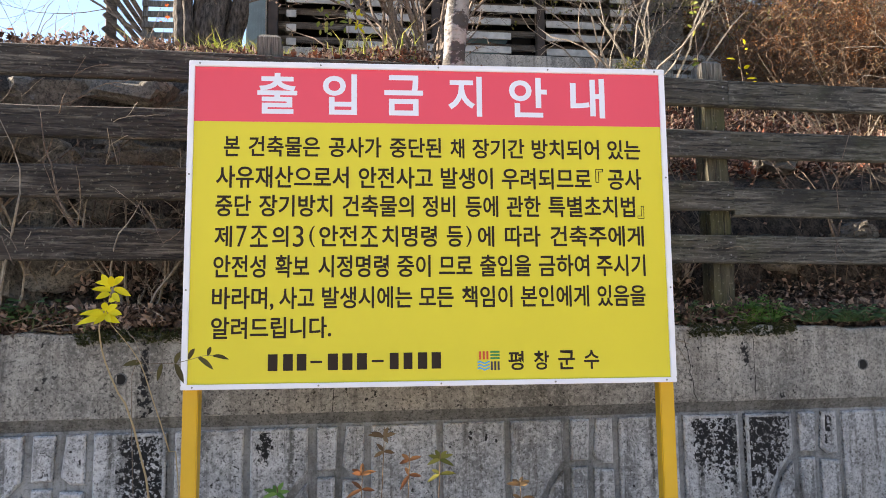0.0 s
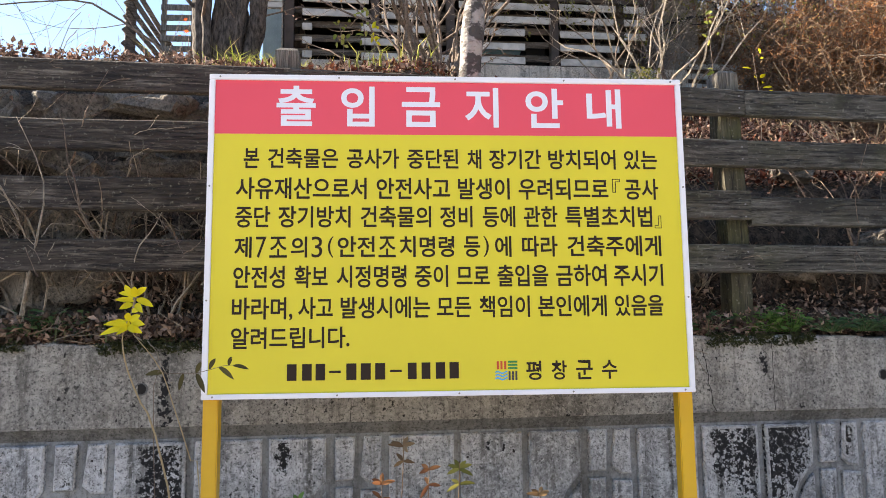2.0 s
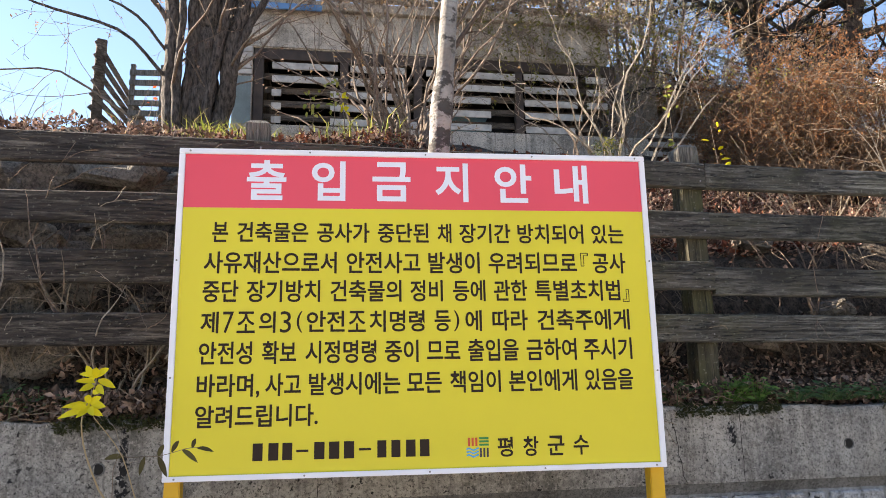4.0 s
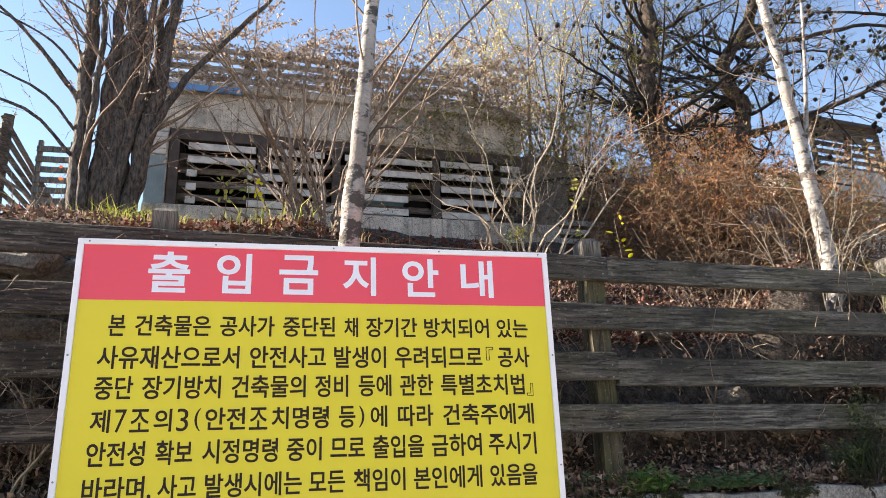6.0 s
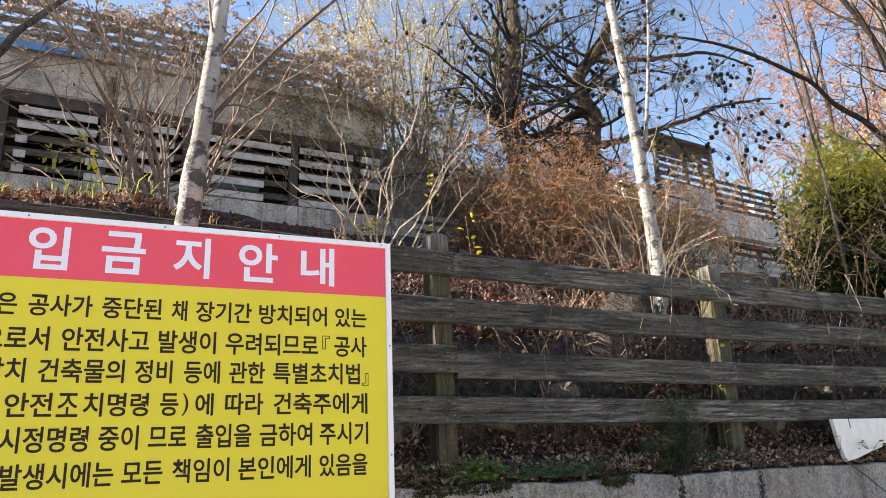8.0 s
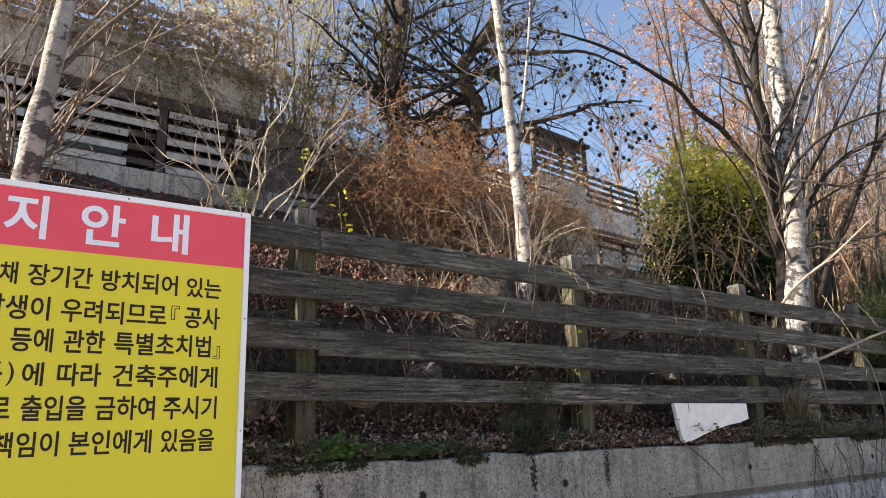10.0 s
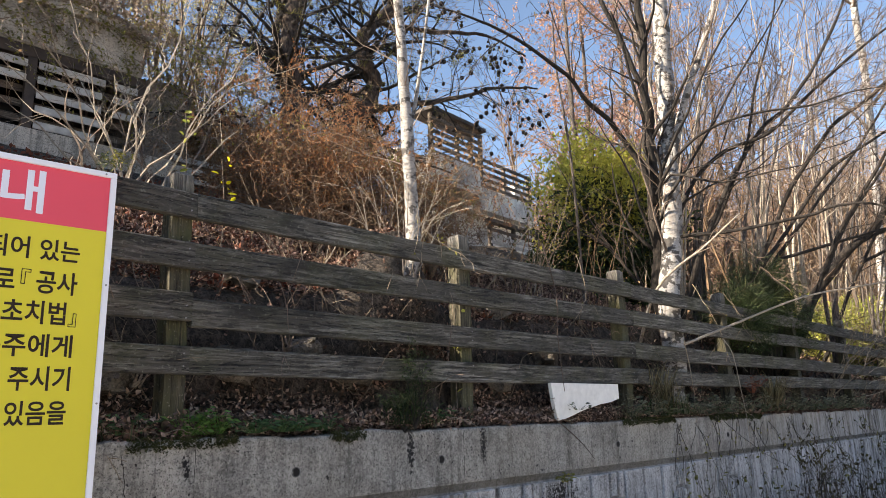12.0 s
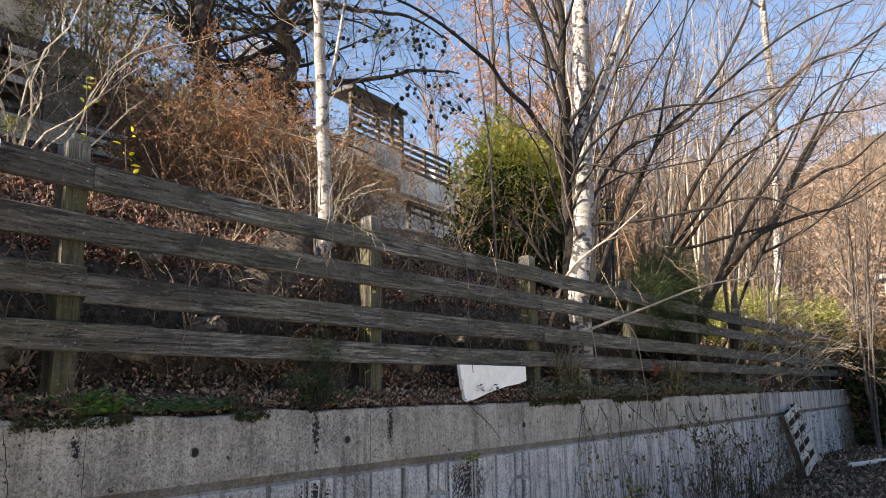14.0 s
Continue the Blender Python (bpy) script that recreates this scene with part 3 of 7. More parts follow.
MODULE = 1.108
PIECES = [
    [(0.018, 0.985), (0.018, 1.164), (0.104, 1.164), (0.096, 0.985)],
    [(0.018, 0.62), (0.018, 0.955), (0.094, 0.955), (0.086, 0.62)],
    [(0.124, 1.0), (0.140, 1.164), (0.214, 1.164), (0.214, 0.968), (0.160, 0.968)],
    [(0.118, 0.62), (0.126, 0.945), (0.214, 0.938), (0.214, 0.62)],
    [(0.246, 0.45), (0.246, 1.164), (0.526, 1.164), (0.526, 0.45)],
    [(0.556, 0.30), (0.556, 1.164), (0.828, 1.164), (0.828, 0.30)],
    [(0.858, 0.70), (0.858, 1.164), (1.092, 1.164), (1.092, 0.985), (1.02, 0.90), (0.93, 0.70)],
    [(0.965, 0.70), (1.04, 0.88), (1.092, 0.94), (1.092, 0.42), (0.965, 0.42)],
    [(0.018, 0.04), (0.018, 0.59), (0.214, 0.59), (0.214, 0.04)],
    [(0.246, 0.04), (0.246, 0.42), (0.526, 0.42), (0.526, 0.04)],
    [(0.556, 0.04), (0.556, 0.27), (0.828, 0.27), (0.828, 0.04)],
    [(0.858, 0.04), (0.858, 0.67), (0.935, 0.67), (0.935, 0.39), (1.092, 0.39), (1.092, 0.04)],
]


def inset(outline, by):
    """The outline drawn in by a margin."""
    n = len(outline)
    cx, cz = sum(p[0] for p in outline) / n, sum(p[1] for p in outline) / n
    out = []
    for i, (x, z) in enumerate(outline):
        here = Vector((x, z))
        e1 = (here - Vector(outline[i - 1])).normalized()
        e2 = (Vector(outline[(i + 1) % n]) - here).normalized()
        nrm = Vector((-(e1.y + e2.y), e1.x + e2.x)).normalized()
        if nrm.dot(Vector((cx, cz)) - here) < 0:
            nrm = -nrm
        out.append(tuple(here + nrm * by * 1.3))
    return out


def panel_mesh(outline):
    """A cast stone: sloped edge, smooth rim and a rough field that lies a little deeper."""
    n = len(outline)
    rings = [(outline, 0.032), (outline, 0.009), (inset(outline, 0.007), 0.0), (inset(outline, 0.011), -0.001), (inset(outline, 0.016), 0.0012)]
    s = Shape()
    s.add([(x, y, z) for ring, y in rings for x, z in ring], [(a * n + i, a * n + (i + 1) % n, (a + 1) * n + (i + 1) % n, (a + 1) * n + i) for a in range(4) for i in range(n)] + [tuple(4 * n + i for i in range(n))])
    me = s.mesh("panel", M["panel"])
    me.materials.append(M["rim"])
    for f in me.polygons:
        f.material_index = 1 if n <= f.index < 4 * n else 0
    return me


def wall_panels(root):
    data = [panel_mesh(o) for o in PIECES]
    for k in range(-4, 17):
        x = -0.484 + MODULE * k
        if x < -5.9 or x > 17.6:
            continue
        for i, me in enumerate(data):
            turn = 3.53 if x > 1.5 else 4.18
            part("panel", me, None, root, m=pose(x, wall_y(x) + 0.004 + 0.004 * ((i * 7 + k * 3) % 3), 0, 0, 0, turn))


# ---- fence ----
RAILS = [(2.640, 2.772), (2.384, 2.517), (2.097, 2.238), (1.870, 2.004)]
POSTS = [-4.95, -2.82, -0.69, 1.453, 3.50, 5.58, 7.66, 9.74, 11.8, 13.9, 15.9, 17.9, 19.9]


def board(x0, x1, z0, z1, seed, thick=0.04):
    """A sawn rail between two places on the fence line, a little bowed, with worn arrises."""
    s = Shape()
    n = max(4, int((x1 - x0) / 0.12))
    rows = []
    c = 0.006
    for i in range(n + 1):
        f = i / n
        x = x0 + (x1 - x0) * f
        sag = -0.010 * math.sin(math.pi * f) * (0.5 + (seed * 7 % 5) / 5) * ((x1 - x0) / 4)
        w1 = noise.noise((x * 2.2, seed, 0)) * 0.004
        w2 = noise.noise((x * 2.2, seed, 5)) * 0.004
        y = fence_y(x) + noise.noise((x * 0.9, seed, 9)) * 0.006
        a, b = z0 + sag + w1, z1 + sag + w2
        rows.append([(x, y, a + c), (x, y, b - c), (x, y + c, b), (x, y + thick - c, b), (x, y + thick, b - c), (x, y + thick, a + c), (x, y + thick - c, a), (x, y + c, a)])
    k = 8
    s.add([p for r in rows for p in r], [(i * k + j, i * k + (j + 1) % k, (i + 1) * k + (j + 1) % k, (i + 1) * k + j) for i in range(n) for j in range(k)])
    s.f += [tuple(range(k - 1, -1, -1)), tuple(n * k + j for j in range(k))]
    return s


def fence():
    root = thing("wooden_fence", "dark weathered four-rail wooden fence on top of the wall", "fence", (1.44, 0.72, 1.56))
    post_mesh = None
    for i, x in enumerate(POSTS):
        if post_mesh is None:
            s = Shape()
            n = 10
            h = 0.0525
            rows = []
            for q in range(n + 1):
                z = 1.40 + (2.868 - 1.40) * q / n
                j = 0.003 * math.sin(q * 2.3)
                rows.append([(-h + j, 0, z), (h + j, 0, z), (h + j, 0.11, z), (-h + j, 0.11, z)])
            rows.append([(-h + 0.02, 0.018, 2.886), (h - 0.02, 0.018, 2.886), (h - 0.02, 0.09, 2.886), (-h + 0.02, 0.09, 2.886)])
            s.add([p for r in rows for p in r], [(a * 4 + b, a * 4 + (b + 1) % 4, (a + 1) * 4 + (b + 1) % 4, (a + 1) * 4 + b) for a in range(len(rows) - 1) for b in range(4)])
            s.f.append((len(rows) * 4 - 4, len(rows) * 4 - 3, len(rows) * 4 - 2, len(rows) * 4 - 1))
            post_mesh = s.mesh("post", M["post"])
        lean = (0.2, -0.4, 0.0, -0.5, 0.3, -0.8, 0.6, 0.2, -0.3, 0.4, 0.1, 0.5, -0.3)[i]
        part("post", post_mesh, None, root, m=pose(x, fence_y(x) + 0.041, 0, 0, 0, 3.2) @ pose(0, 0, 1.6, 0, lean, 0) @ pose(0, 0, -1.6))
    for k, (z0, z1) in enumerate(RAILS):
        up = 0.028 if k == 2 else 0.0
        for j, (a, b) in enumerate(((-4.95, -0.70), (-0.699, 1.5035), (1.5045, 5.66), (5.665, 9.76), (9.765, 13.9), (13.905, 17.95), (17.955, 20.0))):
            u = up if j < 2 else 0.0
            d = 0.0
            if j >= 3:
                d = (-0.01, 0.004, -0.006, 0.0)[k]
            part("rail", board(a, b, z0 + u + d, z1 + u + d, j * 4 + k + 1), M["rail_brown"] if j < 1 else M["rail"], root)
    # nail heads
    for x in POSTS[1:7]:
        for k, (z0, z1) in enumerate(RAILS):
            for dz in (0.03, -0.03):
                s = Shape()
                xx, zz = x + 0.02, (z0 + z1) / 2 + dz
                s.tube([(xx, fence_y(xx) - 0.003, zz), (xx, fence_y(xx) + 0.005, zz)], [0.0045, 0.0045], 8)
                part("nail", s, M["screw"], root)
    return root


# ---- sign ----
LINES = [
    (2.371, 2.527, [("출", -0.653, -0.507), ("입", -0.413, -0.286), ("금", -0.184, -0.038), ("지", 0.057, 0.186), ("안", 0.29, 0.437), ("내", 0.528, 0.663)]),
    (2.209, 2.285, [("본", -0.77, -0.713), ("건축물은", -0.681, -0.422), ("공사가", -0.389, -0.195), ("중단된", -0.164, 0.029), ("채", 0.063, 0.116), ("장기간", 0.146, 0.345), ("방치되어", 0.373, 0.634), ("있는", 0.667, 0.796)]),
    (2.092, 2.173, [("사유재산으로서", -0.796, -0.316), ("안전사고", -0.279, -0.004), ("발생이", 0.026, 0.222), ("우려되므로", 0.256, 0.601), ("『", 0.617, 0.647), ("공사", 0.665, 0.796)]),
    (1.986, 2.066, [("중단", -0.795, -0.669), ("장기방치", -0.64, -0.375), ("건축물의", -0.338, -0.076), ("정비", -0.043, 0.079), ("등에", 0.118, 0.241), ("관한", 0.273, 0.402), ("특별초치법", 0.432, 0.767), ("』", 0.776, 0.802)]),
    (1.875, 1.953, [("제", -0.797, -0.734), ("7", -0.719, -0.681), ("조", -0.670, -0.606), ("의", -0.592, -0.533), ("3", -0.517, -0.478), ("(", -0.458, -0.437), ("안전", -0.422, -0.285), ("조", -0.272, -0.208), ("치명령", -0.194, 0.009), ("등", 0.046, 0.106), (")", 0.118, 0.139), ("에", 0.162, 0.224), ("따라", 0.264, 0.399), ("건축주에게", 0.436, 0.797)]),
    (1.763, 1.844, [("안전성", -0.798, -0.613), ("확보", -0.578, -0.457), ("시정명령", -0.425, -0.169), ("중이", -0.138, -0.015), ("므로", 0.016, 0.14), ("출입을", 0.169, 0.36), ("금하여", 0.39, 0.582), ("주시기", 0.61, 0.799)]),
    (1.650, 1.729, [("바라며,", -0.8, -0.583), ("사고", -0.563, -0.438), ("발생시에는", -0.41, -0.083), ("모든", -0.058, 0.069), ("책임이", 0.1, 0.288), ("본인에게", 0.319, 0.578), ("있음을", 0.61, 0.795)]),
    (1.544, 1.621, [("알려드립니다.", -0.801, -0.377)]),
    (1.420, 1.490, [("평", 0.268, 0.325), ("창", 0.363, 0.42), ("군", 0.454, 0.517), ("수", 0.551, 0.609)]),
]


def word_mesh(text, bold):
    curve = bpy.data.curves.new("lettering", "FONT")
    curve.body = text
    curve.offset = bold
    curve.resolution_u = 4
    ob = new("lettering", curve)
    bpy.context.view_layer.update()
    me = bpy.data.meshes.new_from_object(ob.evaluated_get(bpy.context.evaluated_depsgraph_get()))
    pts = [v.co.copy() for v in me.vertices]
    faces = [tuple(p.vertices) for p in me.polygons]
    bpy.data.objects.remove(ob)
    bpy.data.curves.remove(curve)
    bpy.data.meshes.remove(me)
    return pts, faces


def letter_line(parent, z0, z1, words, material, bold):
    """One line of lettering, word by word, on the face of the board."""
    for text, x0, x1 in words:
        s = Shape()
        pts, faces = word_mesh(text, 0.0 if text in "73()『』" else bold * 0.45 if "조" in text else bold)
        lo, hi = min(p.x for p in pts), max(p.x for p in pts)
        lz, hz = min(p.y for p in pts), max(p.y for p in pts)
        if len(text) > 1:
            lz, hz = -0.10, 0.83
        b0, b1 = (z0 + 0.028, z1) if text == "『" else (z0 - 0.004, z0 + 0.045) if text == "』" else (z0, z1)
        s.add([(x0 + (p.x - lo) / (hi - lo) * (x1 - x0), -0.0012, b0 + (p.y - lz) / (hz - lz) * (b1 - b0)) for p in pts], faces)
        part("word", s, material, parent)


def sign():
    root = thing("notice_sign", "yellow and red notice board on two yellow steel posts", "sign", (0, 0.03, 0))
    W, Z0, Z1 = 0.9, 1.368, 2.567
    s = Shape()
    s.box((-W + 0.012, 0.0, Z0 + 0.012), (W - 0.012, 0.018, 2.340))
    board_low = part("yellow_panel", s, M["sign_yellow"], root, "yellow printed sheet")
    s = Shape()
    s.box((-W + 0.012, 0.0, 2.340), (W - 0.012, 0.018, Z1 - 0.012))
    board_top = part("red_panel", s, M["sign_red"], root, "red printed title sheet")
    e = 0.021
    for name, lo, hi in (("frame_bar", (-W, -0.010, Z1 - e), (W, 0.026, Z1)), ("frame_bar", (-W, -0.010, Z0), (W, 0.026, Z0 + e * 0.85)), ("frame_bar", (-W, -0.0098, Z0 + e * 0.85), (-W + e, 0.026, Z1 - e)), ("frame_bar", (W - e, -0.0098, Z0 + e * 0.85), (W, 0.026, Z1 - e))):
        s = Shape()
        s.box(lo, hi, bevel=0.0022)
        bar = part(name, s, M["sign_white"], root, "white aluminium frame bar")
        n = 2 if hi[0] - lo[0] > 1 else 1
        horizontal = hi[0] - lo[0] > 1
        for q in ([-0.86, -0.42, 0.02, 0.44, 0.86] if horizontal else [1.72, 2.14]):
            c = Shape()
            x, z = (q, (lo[2] + hi[2]) / 2) if horizontal else ((lo[0] + hi[0]) / 2, q)
            c.tube([(x, -0.0125, z), (x, -0.008, z)], [0.0032, 0.0040], 10)
            part("screw", c, M["screw"], bar)
    for x in (-0.874, 0.874):
        s = Shape()
        s.box((x - 0.0275, 0.0275, -0.2), (x + 0.0275, 0.0825, Z1 - 0.06), bevel=0.004)
        part("sign_post", s, M["post_yellow"], root, "yellow painted square steel post")
    for z in (1.55, 2.3):
        s = Shape()
        s.box((-0.846, 0.0277, z), (0.846, 0.06, z + 0.04), bevel=0.003)
        part("cross_bar", s, M["post_yellow"], root)
    for i, (z0, z1, words) in enumerate(LINES):
        letter_line(board_top if i == 0 else board_low, z0, z1, words, M["sign_letter"] if i == 0 else M["sign_ink"], 0.022 if i == 0 else 0.018)
    # number shown as plain bars
    for x0, x1 in ((-0.600, -0.566), (-0.546, -0.512), (-0.498, -0.464), (-0.388, -0.352), (-0.336, -0.300), (-0.284, -0.248), (-0.166, -0.134), (-0.116, -0.084), (-0.064, -0.030), (-0.014, 0.020)):
        s = Shape()
        s.box((x0, -0.0018, 1.430), (x1, 0.001, 1.489), bevel=0.0)
        part("number_bar", s, M["sign_ink"], board_low)
    for x0, x1 in ((-0.450, -0.408), (-0.231, -0.188)):
        s = Shape()
        s.box((x0, -0.0018, 1.456), (x1, 0.001, 1.464))
        part("dash_bar", s, M["sign_ink"], board_low)
    # emblem of plain bars
    em = []
    for i in range(3):
        em.append(("emblem_bar", "logo_red", (0.160 + i * 0.0135, 1.4605), (0.1675 + i * 0.0135, 1.490)))
        em.append(("emblem_bar", "logo_green", (0.2015, 1.461 + i * 0.0115), (0.236, 1.468 + i * 0.0115)))
        em.append(("emblem_bar", "logo_dark", (0.203 + i * 0.0125, 1.421), (0.210 + i * 0.0125, 1.453)))
    for name, mat, (a, b), (c, d) in em:
        s = Shape()
        s.box((a, -0.0018, b), (c, 0.001, d))
        part(name, s, M[mat], board_low)
    for i in range(3):
        s = Shape()
        pts = [(0.154 + 0.005 * j, 1.4265 + i * 0.0115 + 0.0035 * math.sin(j * 0.9)) for j in range(10)]
        s.add([(x, -0.0016, z + q) for x, z in pts for q in (-0.003, 0.003)], [(2 * j, 2 * j + 2, 2 * j + 3, 2 * j + 1) for j in range(9)])
        part("emblem_wave", s, M["logo_blue"], board_low)
    return root


# ---- houses ----
HX, HY, HT = -1.05, 3.88, 2.4   # facade line of the near house


def facade(u, depth, z):
    """A place on the near house: u along its front, depth behind it."""
    m = pose(HX, HY, 0, 0, 0, HT)
    return m @ Vector((u, depth, z))


def near_house():
    root = thing("near_house", "abandoned plastered house front with white and brown slats", "house", (0.6, 4.2, 3.9))
    m = pose(HX, HY, 0, 0, 0, HT)

    def bx(name, lo, hi, mat, parent=root, label="", bevel=0.004):
        s = Shape()
        s.box(lo, hi, m, bevel)
        return part(name, s, M[mat], parent, label)

    bx("plinth", (-0.38, -0.06, 3.5), (3.7, 0.06, 4.135), "plaster", label="low concrete plinth", bevel=0.01)
    upper = bx("upper_wall", (-0.36, 0.0, 4.93), (3.35, 0.22, 5.33), "plaster", label="stained plaster band over the opening", bevel=0.012)
    bx("wall_pier", (-0.38, 0.005, 4.137), (-0.20, 0.22, 4.928), "plaster")
    bx("wall_pier", (3.42, 0.005, 4.137), (3.85, 0.25, 4.95), "plaster_old", label="rough plaster pier behind the shrubs")
    bx("side_wall", (-0.40, 0.222, 3.5), (-0.18, 4.0, 5.3), "plaster")
    # rear wall and ceiling are near-black: the room's shade put into their colour
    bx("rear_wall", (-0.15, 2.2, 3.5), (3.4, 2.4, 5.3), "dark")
    bx("room_floor", (-0.15, 0.08, 4.02), (3.4, 2.19, 4.12), "plaster")
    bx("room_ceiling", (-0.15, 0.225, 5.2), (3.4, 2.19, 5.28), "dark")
    bx("end_wall", (3.30, 0.255, 3.5), (3.40, 2.19, 5.29), "plaster_old")
    bx("roof_slab", (-0.42, -0.05, 5.334), (3.38, 3.8, 5.42), "plaster")
    # dark timber frame of the opening
    for x0, x1 in ((-0.19, -0.10), (0.62, 0.70), (1.34, 1.42), (2.36, 2.44), (3.30, 3.40)):
        bx("frame_post", (x0, 0.02, 4.137), (x1, 0.10, 4.928), "frame_dark")
    bx("frame_beam", (-0.19, 0.015, 4.82), (3.40, 0.098, 4.926), "frame_dark", label="dark timber beam")
    # white slats, bay by bay, row by row
    rows = [4.755, 4.617, 4.479, 4.341, 4.203]
    bays = {0: [(-0.02, 0.60), (0.72, 1.26), (1.46, 2.36), (2.45, 3.02), (3.10, 3.32)],
            1: [(-0.02, 0.60), (0.72, 1.26), (1.46, 2.36), (2.45, 3.00), (3.10, 3.32)],
            2: [(-0.02, 0.07), (0.53, 1.26), (1.46, 2.10), (2.45, 3.00), (3.10, 3.32)],
            3: [(-0.02, 0.07), (0.53, 1.26), (1.46, 2.10), (2.45, 3.04)],
            4: [(-0.02, 0.07), (0.53, 1.36), (1.46, 2.10), (2.45, 2.96)]}
    rng = random.Random(4)
    for r, z in enumerate(rows):
        for x0, x1 in bays[r]:
            tilt = rng.uniform(-0.006, 0.006)
            bx("white_slat", (x0, 0.0 + rng.uniform(0, 0.006), z - 0.034 + tilt), (x1, 0.018, z + 0.034 + tilt), "slat_white", bevel=0.003)
        bx("brown_slat", (-0.10, 0.104, z - 0.105), (3.30, 0.124, z - 0.040), "slat_brown")
    bx("glass_pane", (1.44, 0.5, 4.14), (2.30, 0.52, 4.6), "green_glass", label="greenish window pane behind the slats")
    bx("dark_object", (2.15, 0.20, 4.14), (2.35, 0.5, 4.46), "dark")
    # pale sheet at the end of the house
    bx("corner_sheet", (-0.37, -0.02, 4.14), (-0.21, 0.0, 4.62), "teal", label="pale teal corrugated sheet")
    for i in range(6):
        bx("sheet_rib", (-0.366 + i * 0.026, -0.028, 4.14), (-0.356 + i * 0.026, -0.0205, 4.62), "teal")
    for i in range(5):
        bx("siding_board", (-0.378, -0.018, 4.64 + i * 0.058), (-0.205, 0.002, 4.692 + i * 0.058), "slat_white")
    bx("dark_stain_strip", (0.66, -0.012, 5.0), (0.72, -0.001, 5.2), "frame_dark")
    # terrace railing of brown slats
    for i, u in enumerate((-0.36, 0.45, 1.25, 2.05, 2.85)):
        bx("railing_post", (u, 0.03, 5.42), (u + 0.06, 0.09, 5.86 - (0.10 if u > 2 else 0)), "slat_brown")
    for k in range(4):
        z = 5.47 + k * 0.105
        bx("railing_slat", (-0.40, 0.008, z), (2.95 - 0.12 * k, 0.029, z + 0.062), "slat_pale")
        bx("railing_slat", (-0.40, 1.6, z), (2.9, 1.62, z + 0.062), "slat_pale")
    bx("blue_strip", (-0.28, -0.075, 5.30), (0.44, -0.055, 5.365), "blue", label="strip of blue sheet")
    # lower slatted rail to the side
    for k in range(3):
        bx("side_slat", (3.66, -0.10, 3.93 + k * 0.10), (4.45, -0.08, 3.985 + k * 0.10), "slat_white")
    for u in (3.70, 3.95, 4.32):
        bx("side_post", (u, -0.078, 3.6), (u + 0.05, -0.02, 4.22), "frame_dark")
    return root


def slat_screen():
    """The slatted balcony rail beyond the house end."""
    root = thing("slat_railing", "brown slatted terrace railing with a yellow-brown panel", "railing", (-2.55, 3.9, 4.1))
    a, b = Vector((-2.64, 3.9, 0)), Vector((-2.16, 4.12, 0))
    d = (b - a)
    ang = math.degrees(math.atan2(d.y, d.x))
    s = Shape()
    s.box((-0.045, -0.045, 3.4), (0.045, 0.045, 4.95), pose(a.x, a.y, 0, 0, 0, ang), 0.006)
    part("corner_post", s, M["slat_brown"], root)
    s = Shape()
    s.box((-0.035, -0.035, 3.2), (0.035, 0.035, 4.20), pose(b.x, b.y, 0, 0, 0, ang), 0.006)
    part("end_post", s, M["slat_brown"], root)
    for k in range(7):
        z0, z1 = 4.84 - k * 0.125, 4.02 - k * 0.05
        s = Shape()
        up = math.degrees(math.atan2(z1 - z0, d.length))
        L = math.hypot(d.length, z1 - z0)
        s.box((-0.09, -0.012, -0.022), (L + 0.04, 0.012, 0.022), pose(a.x, a.y, z0, 0, 0, ang) @ pose(0, -0.05, 0, 0, -up, 0), 0.003)
        part("railing_slat", s, M["slat_brown"], root)
    for k in range(6):
        s = Shape()
        s.box((-2.36, 3.86, 4.10 + k * 0.10), (-2.06, 3.88, 4.155 + k * 0.10), None, 0.003)
        part("yellow_slat", s, M["post"], root, "yellow-brown slat")
    for x in (-2.36, -2.09):
        s = Shape()
        s.box((x, 3.882, 3.6), (x + 0.04, 3.92, 4.72), None, 0.003)
        part("panel_post", s, M["post"], root)
    return root


